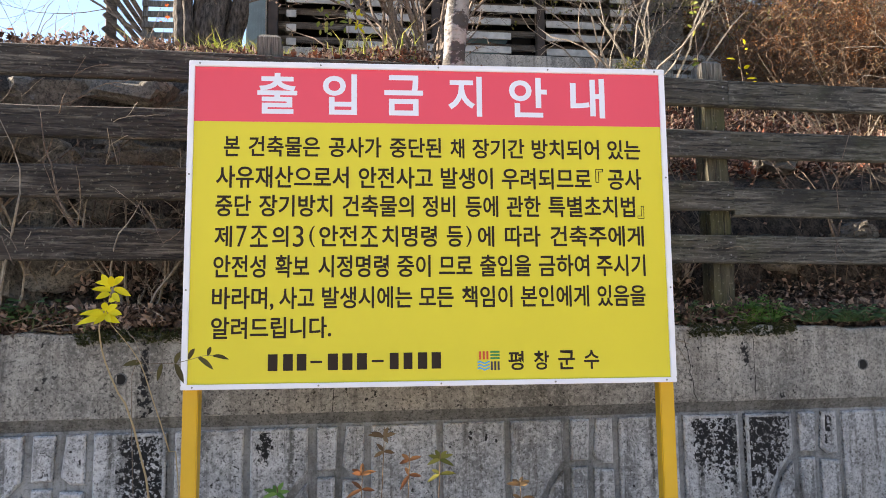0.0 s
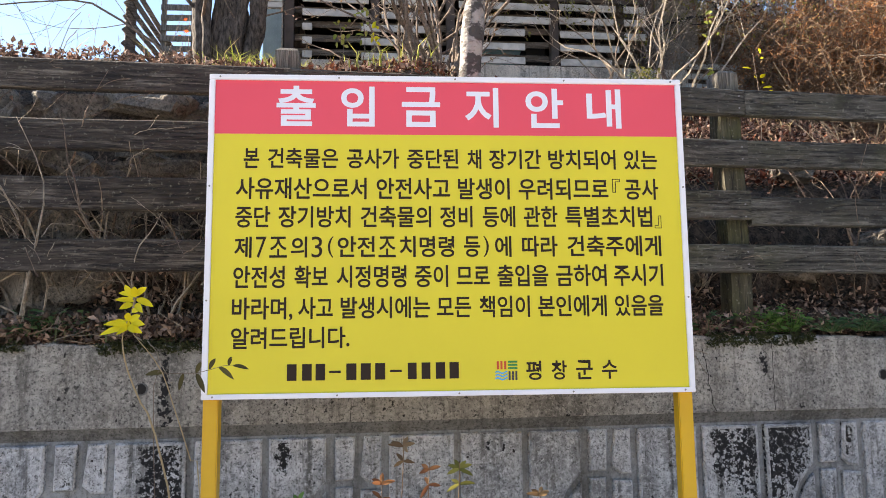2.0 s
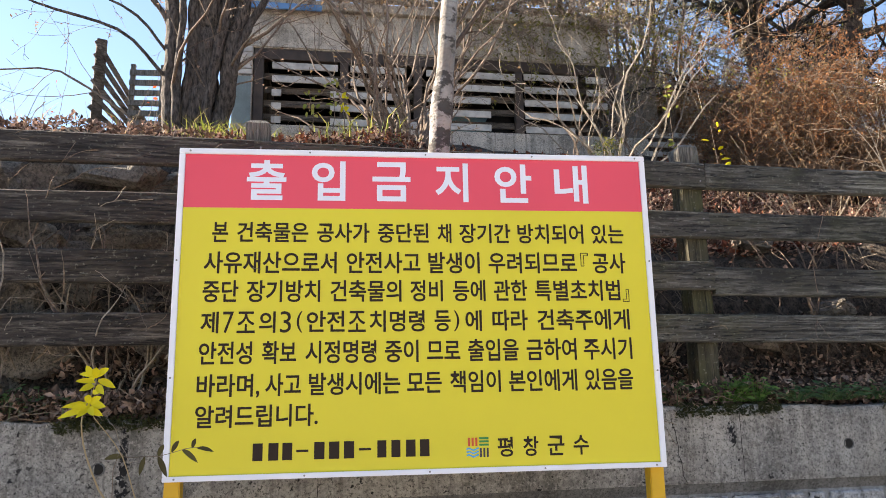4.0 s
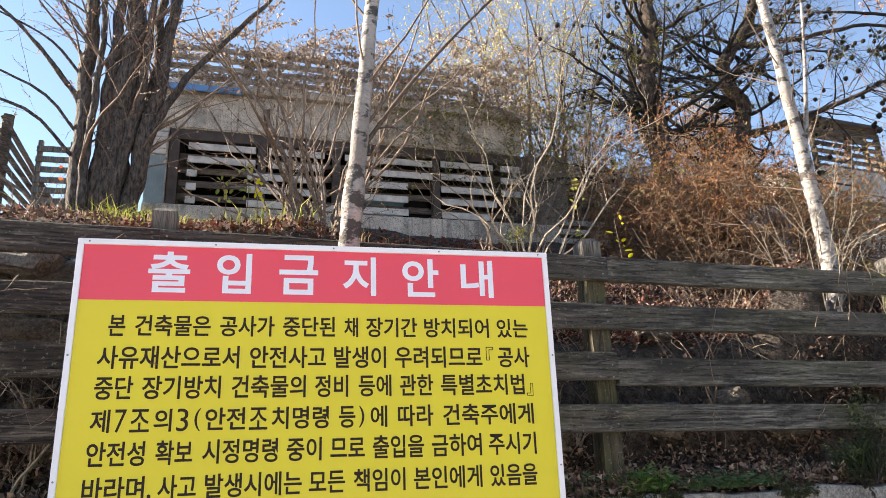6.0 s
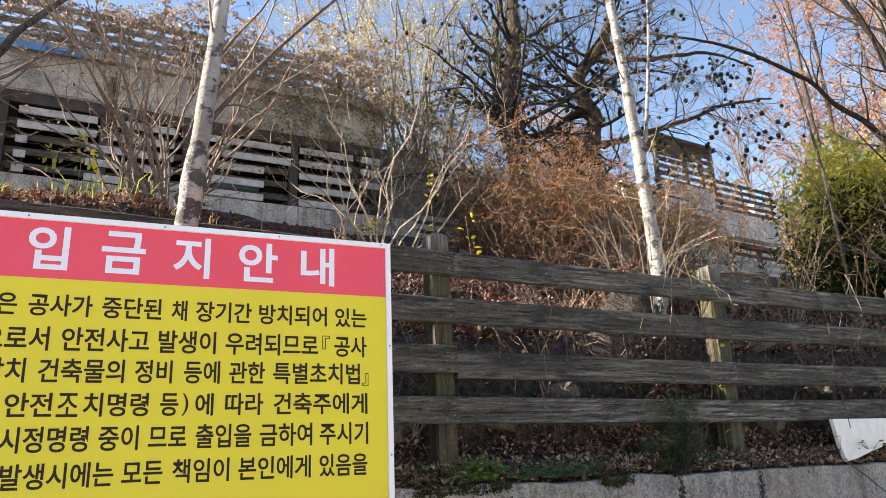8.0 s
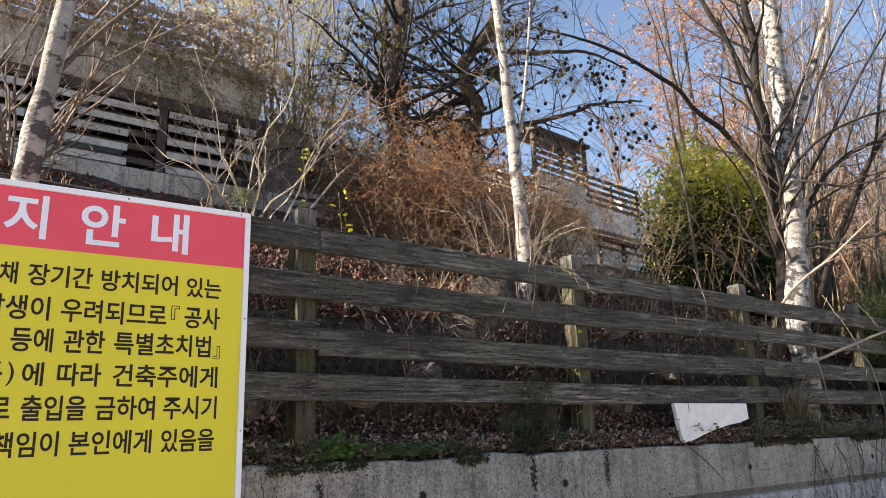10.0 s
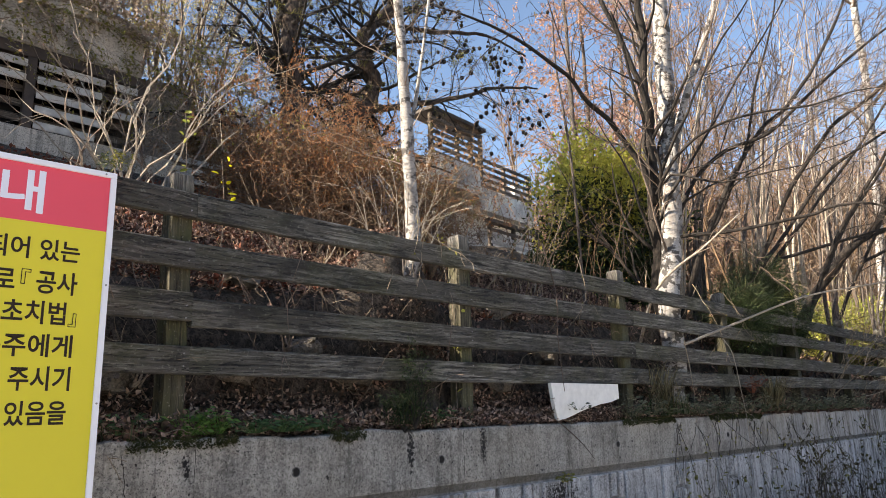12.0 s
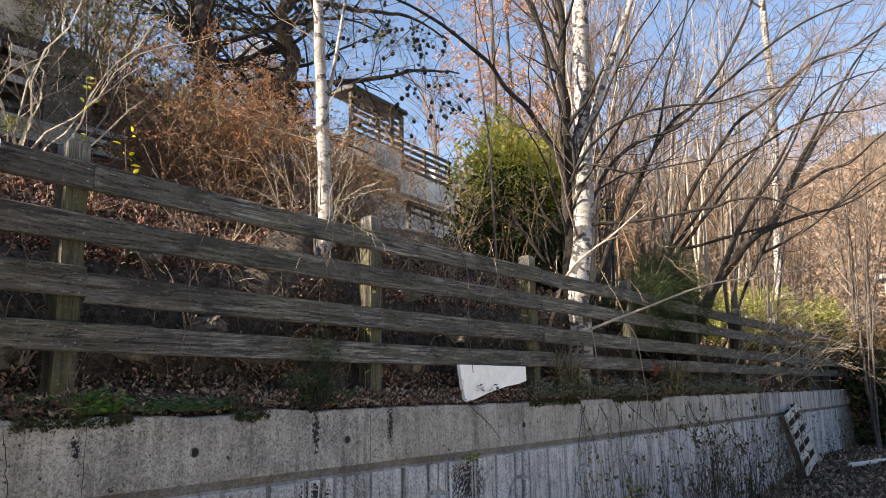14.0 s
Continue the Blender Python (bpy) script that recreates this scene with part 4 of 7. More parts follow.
def far_house():
    root = thing("balcony_house", "pale plastered house with a rounded balcony and slatted parapet", "house", (8.2, 5.8, 4.2))
    m = pose(7.38, 5.1, 0, 0, 0, 8)

    def bx(name, lo, hi, mat, label="", bevel=0.005):
        s = Shape()
        s.box(lo, hi, m, bevel)
        return part(name, s, M[mat], root, label)

    def rounded(x0, x1, y0, y1, z0, z1, r):
        s = Shape()
        ring = [(x0, y1)] + [(x0, y0 + r * 0)] + [(x1 - r + r * math.sin(a), y0 + r - r * math.cos(a)) for a in (math.pi / 2 * i / 8 for i in range(9))] + [(x1, y1)]
        n = len(ring)
        vs = [tuple(m @ Vector((x, y, z))) for z in (z0, z1) for x, y in ring]
        s.add(vs, [(i, (i + 1) % n, n + (i + 1) % n, n + i) for i in range(n)] + [tuple(range(n - 1, -1, -1)), tuple(range(n, 2 * n))])
        return s

    bx("lower_wall", (-0.4, 0.55, 3.2), (3.2, 0.8, 5.08), "plaster_b", "pale plaster wall under the balcony")
    bx("side_wall", (3.0, 0.82, 3.2), (3.2, 5.0, 6.0), "plaster_b")
    bx("upper_wall", (0.2, 1.3, 5.12), (3.2, 1.5, 6.15), "plaster_b")
    bx("rear_room", (0.25, 1.52, 3.2), (2.95, 2.3, 6.0), "plaster_b")
    part("balcony_slab", rounded(-0.4, 1.05, -0.05, 0.9, 5.085, 5.17, 0.55), M["plaster_b"], root)
    part("balcony_front", rounded(-0.42, 1.07, -0.07, 0.9, 5.175, 5.52, 0.56), M["plaster_b"], root, "rounded pale balcony front")
    bx("right_parapet", (1.09, 0.25, 5.0), (2.75, 0.42, 5.40), "plaster_b", "pale parapet")
    for k in range(6):
        z = 5.56 + k * 0.115
        bx("parapet_slat", (-0.35, 0.05, z), (0.95, 0.075, z + 0.065), "slat_brown")
        if k < 5:
            bx("parapet_slat", (1.1, 0.27, z - 0.13), (2.75, 0.295, z - 0.07), "slat_brown")
    for u, y, z in ((-0.35, 0.08, 6.25), (0.30, 0.08, 6.3), (0.66, 0.08, 6.3), (0.93, 0.08, 6.25)):
        bx("parapet_post", (u, y, 5.5), (u + 0.06, y + 0.06, z), "slat_brown")
    for u in (1.12, 1.9, 2.68):
        bx("parapet_post", (u, 0.30, 5.3), (u + 0.06, 0.36, 5.98), "slat_brown")
    bx("pergola_beam", (-0.4, 0.0, 6.27), (1.0, 0.5, 6.33), "frame_dark")
    bx("roof_edge", (1.4, 1.2, 6.0), (3.3, 2.4, 6.2), "wall_white")
    # slatted screen at the foot
    for k in range(5):
        bx("foot_slat", (0.55, -0.35, 4.02 + k * 0.10), (1.95, -0.33, 4.07 + k * 0.10), "slat_white" if k < 4 else "frame_dark")
    for u in (0.55, 1.2, 1.9):
        bx("foot_post", (u, -0.328, 3.4), (u + 0.06, -0.27, 4.56), "frame_dark")
    bx("foot_beam", (0.5, -0.37, 4.56), (2.0, -0.26, 4.62), "frame_dark")
    return root


def white_building():
    root = thing("white_building", "distant low white building behind the trees", "house", (26.0, -1.5, 2.2))
    s = Shape()
    s.box((25.0, -6.0, 0.6), (33.0, 1.6, 4.75), None, 0.02)
    part("wall", s, M["wall_white"], root)
    s = Shape()
    s.box((24.8, -6.3, 4.75), (33.3, 1.8, 4.92), None, 0.02)
    part("roof", s, M["roof"], root)
    for y in (-4.8, -2.6, -0.4):
        s = Shape()
        s.box((24.985, y, 2.6), (25.02, y + 0.9, 3.7), None, 0.0)
        part("window", s, M["dark"], root)
    return root


# ---- plants ----
def rand_dir(rng):
    while True:
        v = Vector((rng.uniform(-1, 1), rng.uniform(-1, 1), rng.uniform(-1, 1)))
        if 0.05 < v.length < 1:
            return v.normalized()


def bend_line(rng, p, d, length, n, wander, lift):
    """A wandering line of n steps from p; lift pulls it up, or down where negative."""
    pts = [Vector(p)]
    d = Vector(d).normalized()
    for _ in range(n):
        d = (d + rand_dir(rng) * wander + Vector((0, 0, lift))).normalized()
        pts.append(pts[-1] + d * (length / n))
    return pts


THIN = [0.0012]    # least radius of a shoot


def branch_out(rng, pts, radii, level, top, out, spec):
    """Side shoots along a line, and theirs in turn. out: lines by level."""
    count, ratio, angle, wander, lift, start = spec[level][:6]
    thick = spec[level][6] if len(spec[level]) > 6 else 0.42
    total = sum((b - a).length for a, b in zip(pts, pts[1:]))
    for _ in range(count if isinstance(count, int) else max(1, int(count * total))):
        f = start + (1 - start) * rng.random() ** 0.8
        i = min(len(pts) - 2, int(f * (len(pts) - 1)))
        k = f * (len(pts) - 1) - i
        p = pts[i].lerp(pts[i + 1], k)
        axis = (pts[i + 1] - pts[i]).normalized()
        side = axis.orthogonal().normalized()
        side.rotate(Matrix.Rotation(rng.uniform(0, 2 * math.pi), 3, axis))
        a = radians(angle * rng.uniform(0.65, 1.3))
        d = axis * math.cos(a) + side * math.sin(a)
        length = total * ratio * rng.uniform(0.5, 1.25) * (1.05 - 0.55 * f)
        r0 = max(THIN[0], (radii[i] * (1 - k) + radii[i + 1] * k) * thick * rng.uniform(0.75, 1.3))
        n = 6 if level == 0 else 4
        line = bend_line(rng, p, d, length, n, wander, lift)
        rr = [max(THIN[0] * 0.75, r0 * (1 - 0.82 * q / n)) for q in range(n + 1)]
        out.setdefault(level, []).append((line, rr))
        if level + 1 < top:
            branch_out(rng, line, rr, level + 1, top, out, spec)


def draw_lines(shape, lines, fat=1.0):
    for pts, rr in lines:
        big = rr[0] * fat
        shape.tube(pts, [r * fat for r in rr], 8 if big > 0.03 else 5 if big > 0.010 else 3, big > 0.01)


def smooth_path(points, n=14):
    """More places along a path of few, with rounded turns."""
    P = [Vector(p) for p in points]
    P = [P[0] * 2 - P[1]] + P + [P[-1] * 2 - P[-2]]
    out = []
    seg = len(P) - 3
    for s in range(seg):
        a, b, c, d = P[s:s + 4]
        for i in range(max(2, n // seg)):
            t = i / max(2, n // seg)
            out.append(0.5 * ((2 * b) + (c - a) * t + (2 * a - 5 * b + 4 * c - d) * t * t + (3 * b - a - 3 * c + d) * t ** 3))
    out.append(P[-2])
    return out


def scatter_leaves(rng, lines, per_metre, size, droop=0.3):
    s = Shape()
    for pts, _ in lines:
        for a, b in zip(pts, pts[1:]):
            want = per_metre * (b - a).length
            for _ in range(int(want) + (rng.random() < want % 1)):
                p = a.lerp(b, rng.random()) + rand_dir(rng) * size * 0.3
                d = (rand_dir(rng) + Vector((0, 0, -droop))).normalized()
                L = size * rng.uniform(0.6, 1.3)
                s.leaf(p, d, rand_dir(rng), L, L * rng.uniform(0.4, 0.65))
    return s


def tree(name, label, stems, bark_mat, twig_mat, spec, seed, levels=3, leaf=None, category="tree", thin_to=0.0016, rough=0.0, split=1, group=""):
    """A tree from its stems (path, foot radius, top radius): trunk, limbs, twigs and, where given, leaves (material, number a metre, size)."""
    rng = random.Random(seed)
    THIN[0] = thin_to
    foot = stems[0][0][0]
    root = thing(name, label, category, tuple(foot), group)
    fine, all_thin = {}, []
    trunk = Shape()
    for path, r0, r1 in stems:
        pts = smooth_path(path, 44 if r0 > 0.018 else 14)
        n = len(pts) - 1
        for i in range(2, n):
            q = pts[i] * 2.2 + Vector((seed, 0, seed * 0.3))
            pts[i] += noise.noise_vector(q) * min(0.06, r0 * (0.25 + 1.6 * rough)) + noise.noise_vector(q * 3.1) * r0 * rough * 0.8
        rr = [(r0 + (r1 - r0) * (i / n) ** 0.9) * (1 + 0.10 * noise.noise(pts[i] * 6 + Vector((0, seed, 0))) + (0.08 + 0.35 * rough) * noise.noise(pts[i] * 17)) for i in range(n + 1)]
        trunk.tube(pts, rr, 12 if r0 > 0.03 else 7)
        branch_out(rng, pts, rr, 0, levels, fine, spec)
    part("trunk", trunk, bark_mat, root, smooth=True)
    if 0 in fine:
        s = Shape()
        draw_lines(s, fine[0])
        tagged(part("limb_work", s, bark_mat if split > 1 else twig_mat, root, smooth=True), kind="stuff")
    thin = Shape()
    for lv in range(1, levels):
        draw_lines(thin, fine.get(lv, []))
        all_thin += fine.get(lv, [])
    if thin.v:
        tagged(part("twig_work", thin, twig_mat, root), kind="stuff")
    if leaf:
        mat, dens, size = leaf
        s = scatter_leaves(rng, all_thin or fine[0], dens, size)
        if s.v:
            tagged(part("foliage", s, mat, root), kind="stuff")
    return root, fine


def shrub(name, label, foot, stems, height, spread, twig_mat, seed, leaf=None, spec=None, lift=0.03, r=0.006, levels=2, wander=0.16, category="shrub", lean=(0, 0), thin_to=0.0014, leaf_above=0.0):
    THIN[0] = thin_to
    rng = random.Random(seed)
    root = thing(name, label, category, foot)
    lines, fine = [], {}
    for i in range(stems):
        a = rng.uniform(0, 2 * math.pi)
        k = rng.random() ** 0.6 * spread
        d = Vector((math.cos(a) * k + lean[0], math.sin(a) * k + lean[1], 1))
        q = Vector(foot) + Vector((math.cos(a), math.sin(a), 0)) * rng.random() * 0.10
        L = height * rng.uniform(0.55, 1.1)
        pts = bend_line(rng, q, d, L, 9, wander, lift)
        rr = [max(0.0012, r * rng.uniform(0.7, 1.3) * (1 - 0.8 * j / 9)) for j in range(10)]
        lines.append((pts, rr))
        branch_out(rng, pts, rr, 0, levels, fine, spec or [(3.0, 0.4, 40, 0.2, 0.02, 0.25), (4.0, 0.45, 45, 0.25, 0.0, 0.2)])
    s = Shape()
    draw_lines(s, lines)
    tagged(part("stem_work", s, twig_mat, root), kind="stuff")
    s = Shape()
    thin = [l for lv in fine.values() for l in lv]
    draw_lines(s, thin)
    tagged(part("twig_work", s, twig_mat, root), kind="stuff")
    if leaf:
        tagged(part("foliage", scatter_leaves(rng, [l for l in thin if l[0][0].z > foot[2] + leaf_above] or thin[:1], leaf[1], leaf[2]), leaf[0], root), kind="stuff")
    return root


def litter(name, label, mat, count, seed, place, size=(0.03, 0.07), lift=0.015):
    """Fallen leaves over the bank; place(rng) gives x and y."""
    rng = random.Random(seed)
    s = Shape()
    for _ in range(count):
        x, y = place(rng)
        w = y - wall_y(x)
        z = (max(1.572, ground_z(x, y)) if 0.0 <= w < 0.3 else ground_z(x, y)) + rng.uniform(0, lift)
        L = rng.uniform(*size)
        d = Vector((rng.uniform(-1, 1), rng.uniform(-1, 1), rng.uniform(-0.6, 0.9)))
        s.curled((x, y, z), d, Vector((rng.uniform(-1.2, 1.2), rng.uniform(-1.2, 0.8), 1)), L, L * rng.uniform(0.4, 0.8), rng.uniform(-0.35, 0.6))
    return tagged(part(name, s, mat), label, "fallen leaves", kind="stuff")


def blades(name, label, mat, count, seed, place, length=(0.1, 0.25), width=0.006, bend=0.5, category="grass"):
    rng = random.Random(seed)
    s = Shape()
    for _ in range(count):
        x, y, z = place(rng)
        L = rng.uniform(*length)
        a = rng.uniform(0, 2 * math.pi)
        o = Vector((math.cos(a), math.sin(a), 0))
        side = Vector((-o.y, o.x, 0)) * width * rng.uniform(0.6, 1.2)
        p0 = Vector((x, y, z))
        p1 = p0 + Vector((0, 0, L * 0.55)) + o * L * 0.12 * bend
        p2 = p0 + Vector((0, 0, L * (0.95 - 0.3 * bend * rng.random()))) + o * L * 0.55 * bend
        s.add([tuple(p0 - side), tuple(p0 + side), tuple(p1 + side * 0.8), tuple(p1 - side * 0.8), tuple(p2)], [(0, 1, 2, 3), (3, 2, 4)])
    return tagged(part(name, s, mat), label, category, kind="stuff")


def weeds(name, label, mat, seed, centres, size=(0.02, 0.05), count=60, spread=0.10, height=0.08, category="weed"):
    """Low leafy plants: rosettes of small leaves on short stalks."""
    for i, c in enumerate(centres):
        rng = random.Random(seed + i)
        root = thing(name, label, category, c, "weeds on the wall top")
        s, st = Shape(), Shape()
        for _ in range(count):
            a, k = rng.uniform(0, 2 * math.pi), rng.random() ** 0.6 * spread
            o = Vector((math.cos(a) * k * 1.6, math.sin(a) * k * 0.7, 0))
            tip = Vector(c) + o + Vector((0, 0, height * rng.uniform(0.2, 1.0) * (1.2 - k / spread * 0.6)))
            L = rng.uniform(*size)
            s.leaf(tip, Vector((math.cos(a), math.sin(a), rng.uniform(-0.4, 0.5))), Vector((rng.uniform(-0.5, 0.5), -0.5, 1)), L, L * 0.62)
            st.tube([Vector(c) + o * 0.3, tip], [0.0014, 0.001], 3, False)
        tagged(part("stalk_work", st, mat, root), kind="stuff")
        tagged(part("foliage", s, mat, root), kind="stuff")


def cones(parent, lines, rng, count, size):
    s = Shape()
    base = bmesh.new()
    bmesh.ops.create_icosphere(base, subdivisions=1, radius=1)
    base.verts.index_update()
    vs = [v.co.copy() for v in base.verts]
    fs = [tuple(v.index for v in f.verts) for f in base.faces]
    base.free()
    for _ in range(count):
        pts, _r = rng.choice(lines)
        p = rng.choice(pts[1:]) + rand_dir(rng) * size
        k = size * rng.uniform(0.7, 1.2)
        s.add([tuple(p + Vector((v.x * k, v.y * k, v.z * k * 1.15))) for v in vs], fs)
    tagged(part("cone_crop", s, M["cone"], parent, "small dark round cones", smooth=True), kind="stuff")


def needle_tufts(parent, lines, rng, count, length, mat):
    s = Shape()
    for _ in range(count):
        pts, _r = rng.choice(lines)
        p = rng.choice(pts[2:])
        for _ in range(9):
            d = (rand_dir(rng) + Vector((0, 0, 0.3))).normalized()
            s.leaf(p, d, rand_dir(rng), length * rng.uniform(0.7, 1.2), 0.0035)
    tagged(part("needle_growth", s, mat, parent), kind="stuff")


def bush(name, label, centre, size, mats, seed, sprays, leaf, category="bush", foot_z=None, slim=0.28):
    """An evergreen bush of many sprays on hidden stems."""
    rng = random.Random(seed)
    c = Vector(centre)
    fz = ground_z(c.x, c.y) if foot_z is None else foot_z
    root = thing(name, label, category, (c.x, c.y, fz))
    foot = Vector((c.x, c.y, fz - 0.05))
    st = Shape()
    heads = []
    for _ in range(sprays):
        d = rand_dir(rng)
        k = rng.uniform(0.35, 1.0) * (0.80 + 0.42 * noise.noise((d.x * 2.6 + seed, d.y * 2.6, d.z * 2.6)))
        heads.append((c + Vector((d.x * size[0], d.y * size[1], d.z * size[2])) * k, k))
    for h, _ in heads[::6]:
        mid = foot.lerp(h, 0.5) + rand_dir(rng) * 0.08
        st.tube([foot, mid, h], [k * min(1, size[2]) for k in (0.014, 0.008, 0.002)], 4, False)
    tagged(part("stem_work", st, M["bark_dark"], root), kind="stuff")
    groups = [Shape() for _ in mats]
    for h, k in heads:
        out = (h - c)
        out.z *= 0.8
        # upper and outer sprays take the second tone, on the evergreen painted-in sunlight
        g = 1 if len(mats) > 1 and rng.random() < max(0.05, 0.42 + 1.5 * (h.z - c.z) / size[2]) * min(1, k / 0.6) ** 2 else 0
        for _ in range(13):
            d = (out.normalized() * 0.6 + rand_dir(rng)).normalized()
            L = leaf * rng.uniform(0.6, 1.4)
            groups[g].leaf(h + rand_dir(rng) * leaf * 1.3, d, rand_dir(rng), L, L * slim)
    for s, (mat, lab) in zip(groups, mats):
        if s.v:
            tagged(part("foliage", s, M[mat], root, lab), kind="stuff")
    return root


def vine_sheet(name, label, seed, starts, mat, leaf=None, category="vine"):
    """Creepers: thin lines that wander from each start by the given way."""
    rng = random.Random(seed)
    root = thing(name, label, category, starts[0][0])
    lines, fine = [], {}
    for p, d, L, n, lift in starts:
        for _ in range(n):
            q = Vector(p) + Vector((rng.uniform(-0.12, 0.12), rng.uniform(-0.02, 0.02), rng.uniform(-0.03, 0.03)))
            pts = bend_line(rng, q, Vector(d) + rand_dir(rng) * 0.45, L * rng.uniform(0.4, 1.1), 10, 0.28, lift)
            rr = [0.0032 * (1 - 0.06 * j) for j in range(11)]
            lines.append((pts, rr))
            branch_out(rng, pts, rr, 0, 1, fine, [(4.0, 0.3, 50, 0.3, 0.0, 0.1)])
    s = Shape()
    draw_lines(s, lines + fine.get(0, []))
    tagged(part("stem_work", s, mat, root), kind="stuff")
    if leaf:
        tagged(part("foliage", scatter_leaves(rng, lines + fine.get(0, []), leaf[1], leaf[2]), leaf[0], root), kind="stuff")
    return root


# ---- build: setting ----
ground_sheet()
road_sheet()
wall_root = wall_run()
fence()
sign()
near_house()
slat_screen()
far_house()
white_building()

# ---- build: trees ----
BIRCH = [(5, 0.45, 45, 0.16, 0.05, 0.35), (3.5, 0.5, 40, 0.2, 0.02, 0.2), (5.0, 0.5, 40, 0.22, 0.0, 0.2)]
first_birch, _ = tree("birch_tree", "slender white birch with black bark scars before the fence",
     [([(0.10, 0.53, 1.56), (0.09, 0.47, 2.2), (0.118, 0.45, 2.72), (0.150, 0.45, 3.0), (0.166, 0.45, 3.15), (0.186, 0.45, 3.52), (0.232, 0.46, 3.95), (0.29, 0.48, 4.6), (0.33, 0.5, 5.6)], 0.062, 0.028)],
     M["birch"], M["twig"], [(9, 0.30, 42, 0.14, 0.05, 0.5, 0.22), (4.5, 0.5, 40, 0.2, 0.02, 0.2), (5.0, 0.5, 40, 0.22, 0.0, 0.2)], 3)
_rng, _out = random.Random(33), {}
THIN[0] = 0.0016
_pts = smooth_path([(0.18, 0.45, 3.2), (0.26, 0.46, 3.33), (0.43, 0.47, 3.59), (0.70, 0.47, 3.93), (0.92, 0.47, 4.18), (1.3, 0.5, 4.6)], 15)
_rad = [0.013 - 0.0006 * i for i in range(len(_pts))]
_s = Shape()
_s.tube(_pts, _rad, 7)
part("limb", _s, M["twig_dark"], first_birch, "dark slanting limb", smooth=True)
branch_out(_rng, _pts, _rad, 0, 2, _out, [(6.0, 0.36, 42, 0.2, 0.03, 0.15, 0.5), (5.0, 0.5, 42, 0.24, 0.0, 0.1)])
_s = Shape()
draw_lines(_s, _out[0] + _out[1])
tagged(part("side_twigs", _s, M["twig_dark"], first_birch), kind="stuff")
tree("birch_tree", "white birch with a forked top behind the fence",
     [([(3.16, 1.10, 1.9), (3.22, 1.12, 2.53), (3.283, 1.12, 2.83), (3.262, 1.12, 3.45), (3.232, 1.12, 4.0), (3.19, 1.12, 4.55), (3.12, 1.15, 5.6), (3.10, 1.2, 6.6)], 0.068, 0.025),
      ([(3.25, 1.12, 3.66), (3.31, 1.12, 3.85), (3.39, 1.12, 4.25), (3.47, 1.13, 4.7), (3.6, 1.15, 5.6)], 0.020, 0.008)],
     M["birch"], M["twig"], [(15, 0.34, 48, 0.17, 0.03, 0.25, 0.16), (5.5, 0.5, 40, 0.2, 0.02, 0.2), (5.0, 0.5, 40, 0.22, 0.0, 0.2)], 8)
tree("birch_tree", "tall white birch with dark scars and bare limbs",
     [([(6.62, 1.17, 1.7), (6.67, 1.16, 2.12), (6.73, 1.16, 2.66), (6.89, 1.16, 3.48), (7.03, 1.16, 4.42), (7.08, 1.16, 5.35), (7.08, 1.16, 6.2), (7.06, 1.16, 7.8)], 0.125, 0.085),
      ([(6.98, 1.10, 4.30), (7.02, 1.02, 4.66), (7.05, 0.90, 5.02), (7.11, 0.70, 5.50), (7.15, 0.52, 5.98), (7.20, 0.30, 6.60)], 0.052, 0.030)],
     M["birch"], M["twig"], [(16, 0.42, 58, 0.16, 0.03, 0.25, 0.12), (4.4, 0.5, 40, 0.18, 0.01, 0.1), (5.0, 0.5, 40, 0.22, 0.0, 0.1)], 15, thin_to=0.0032, rough=0.06)
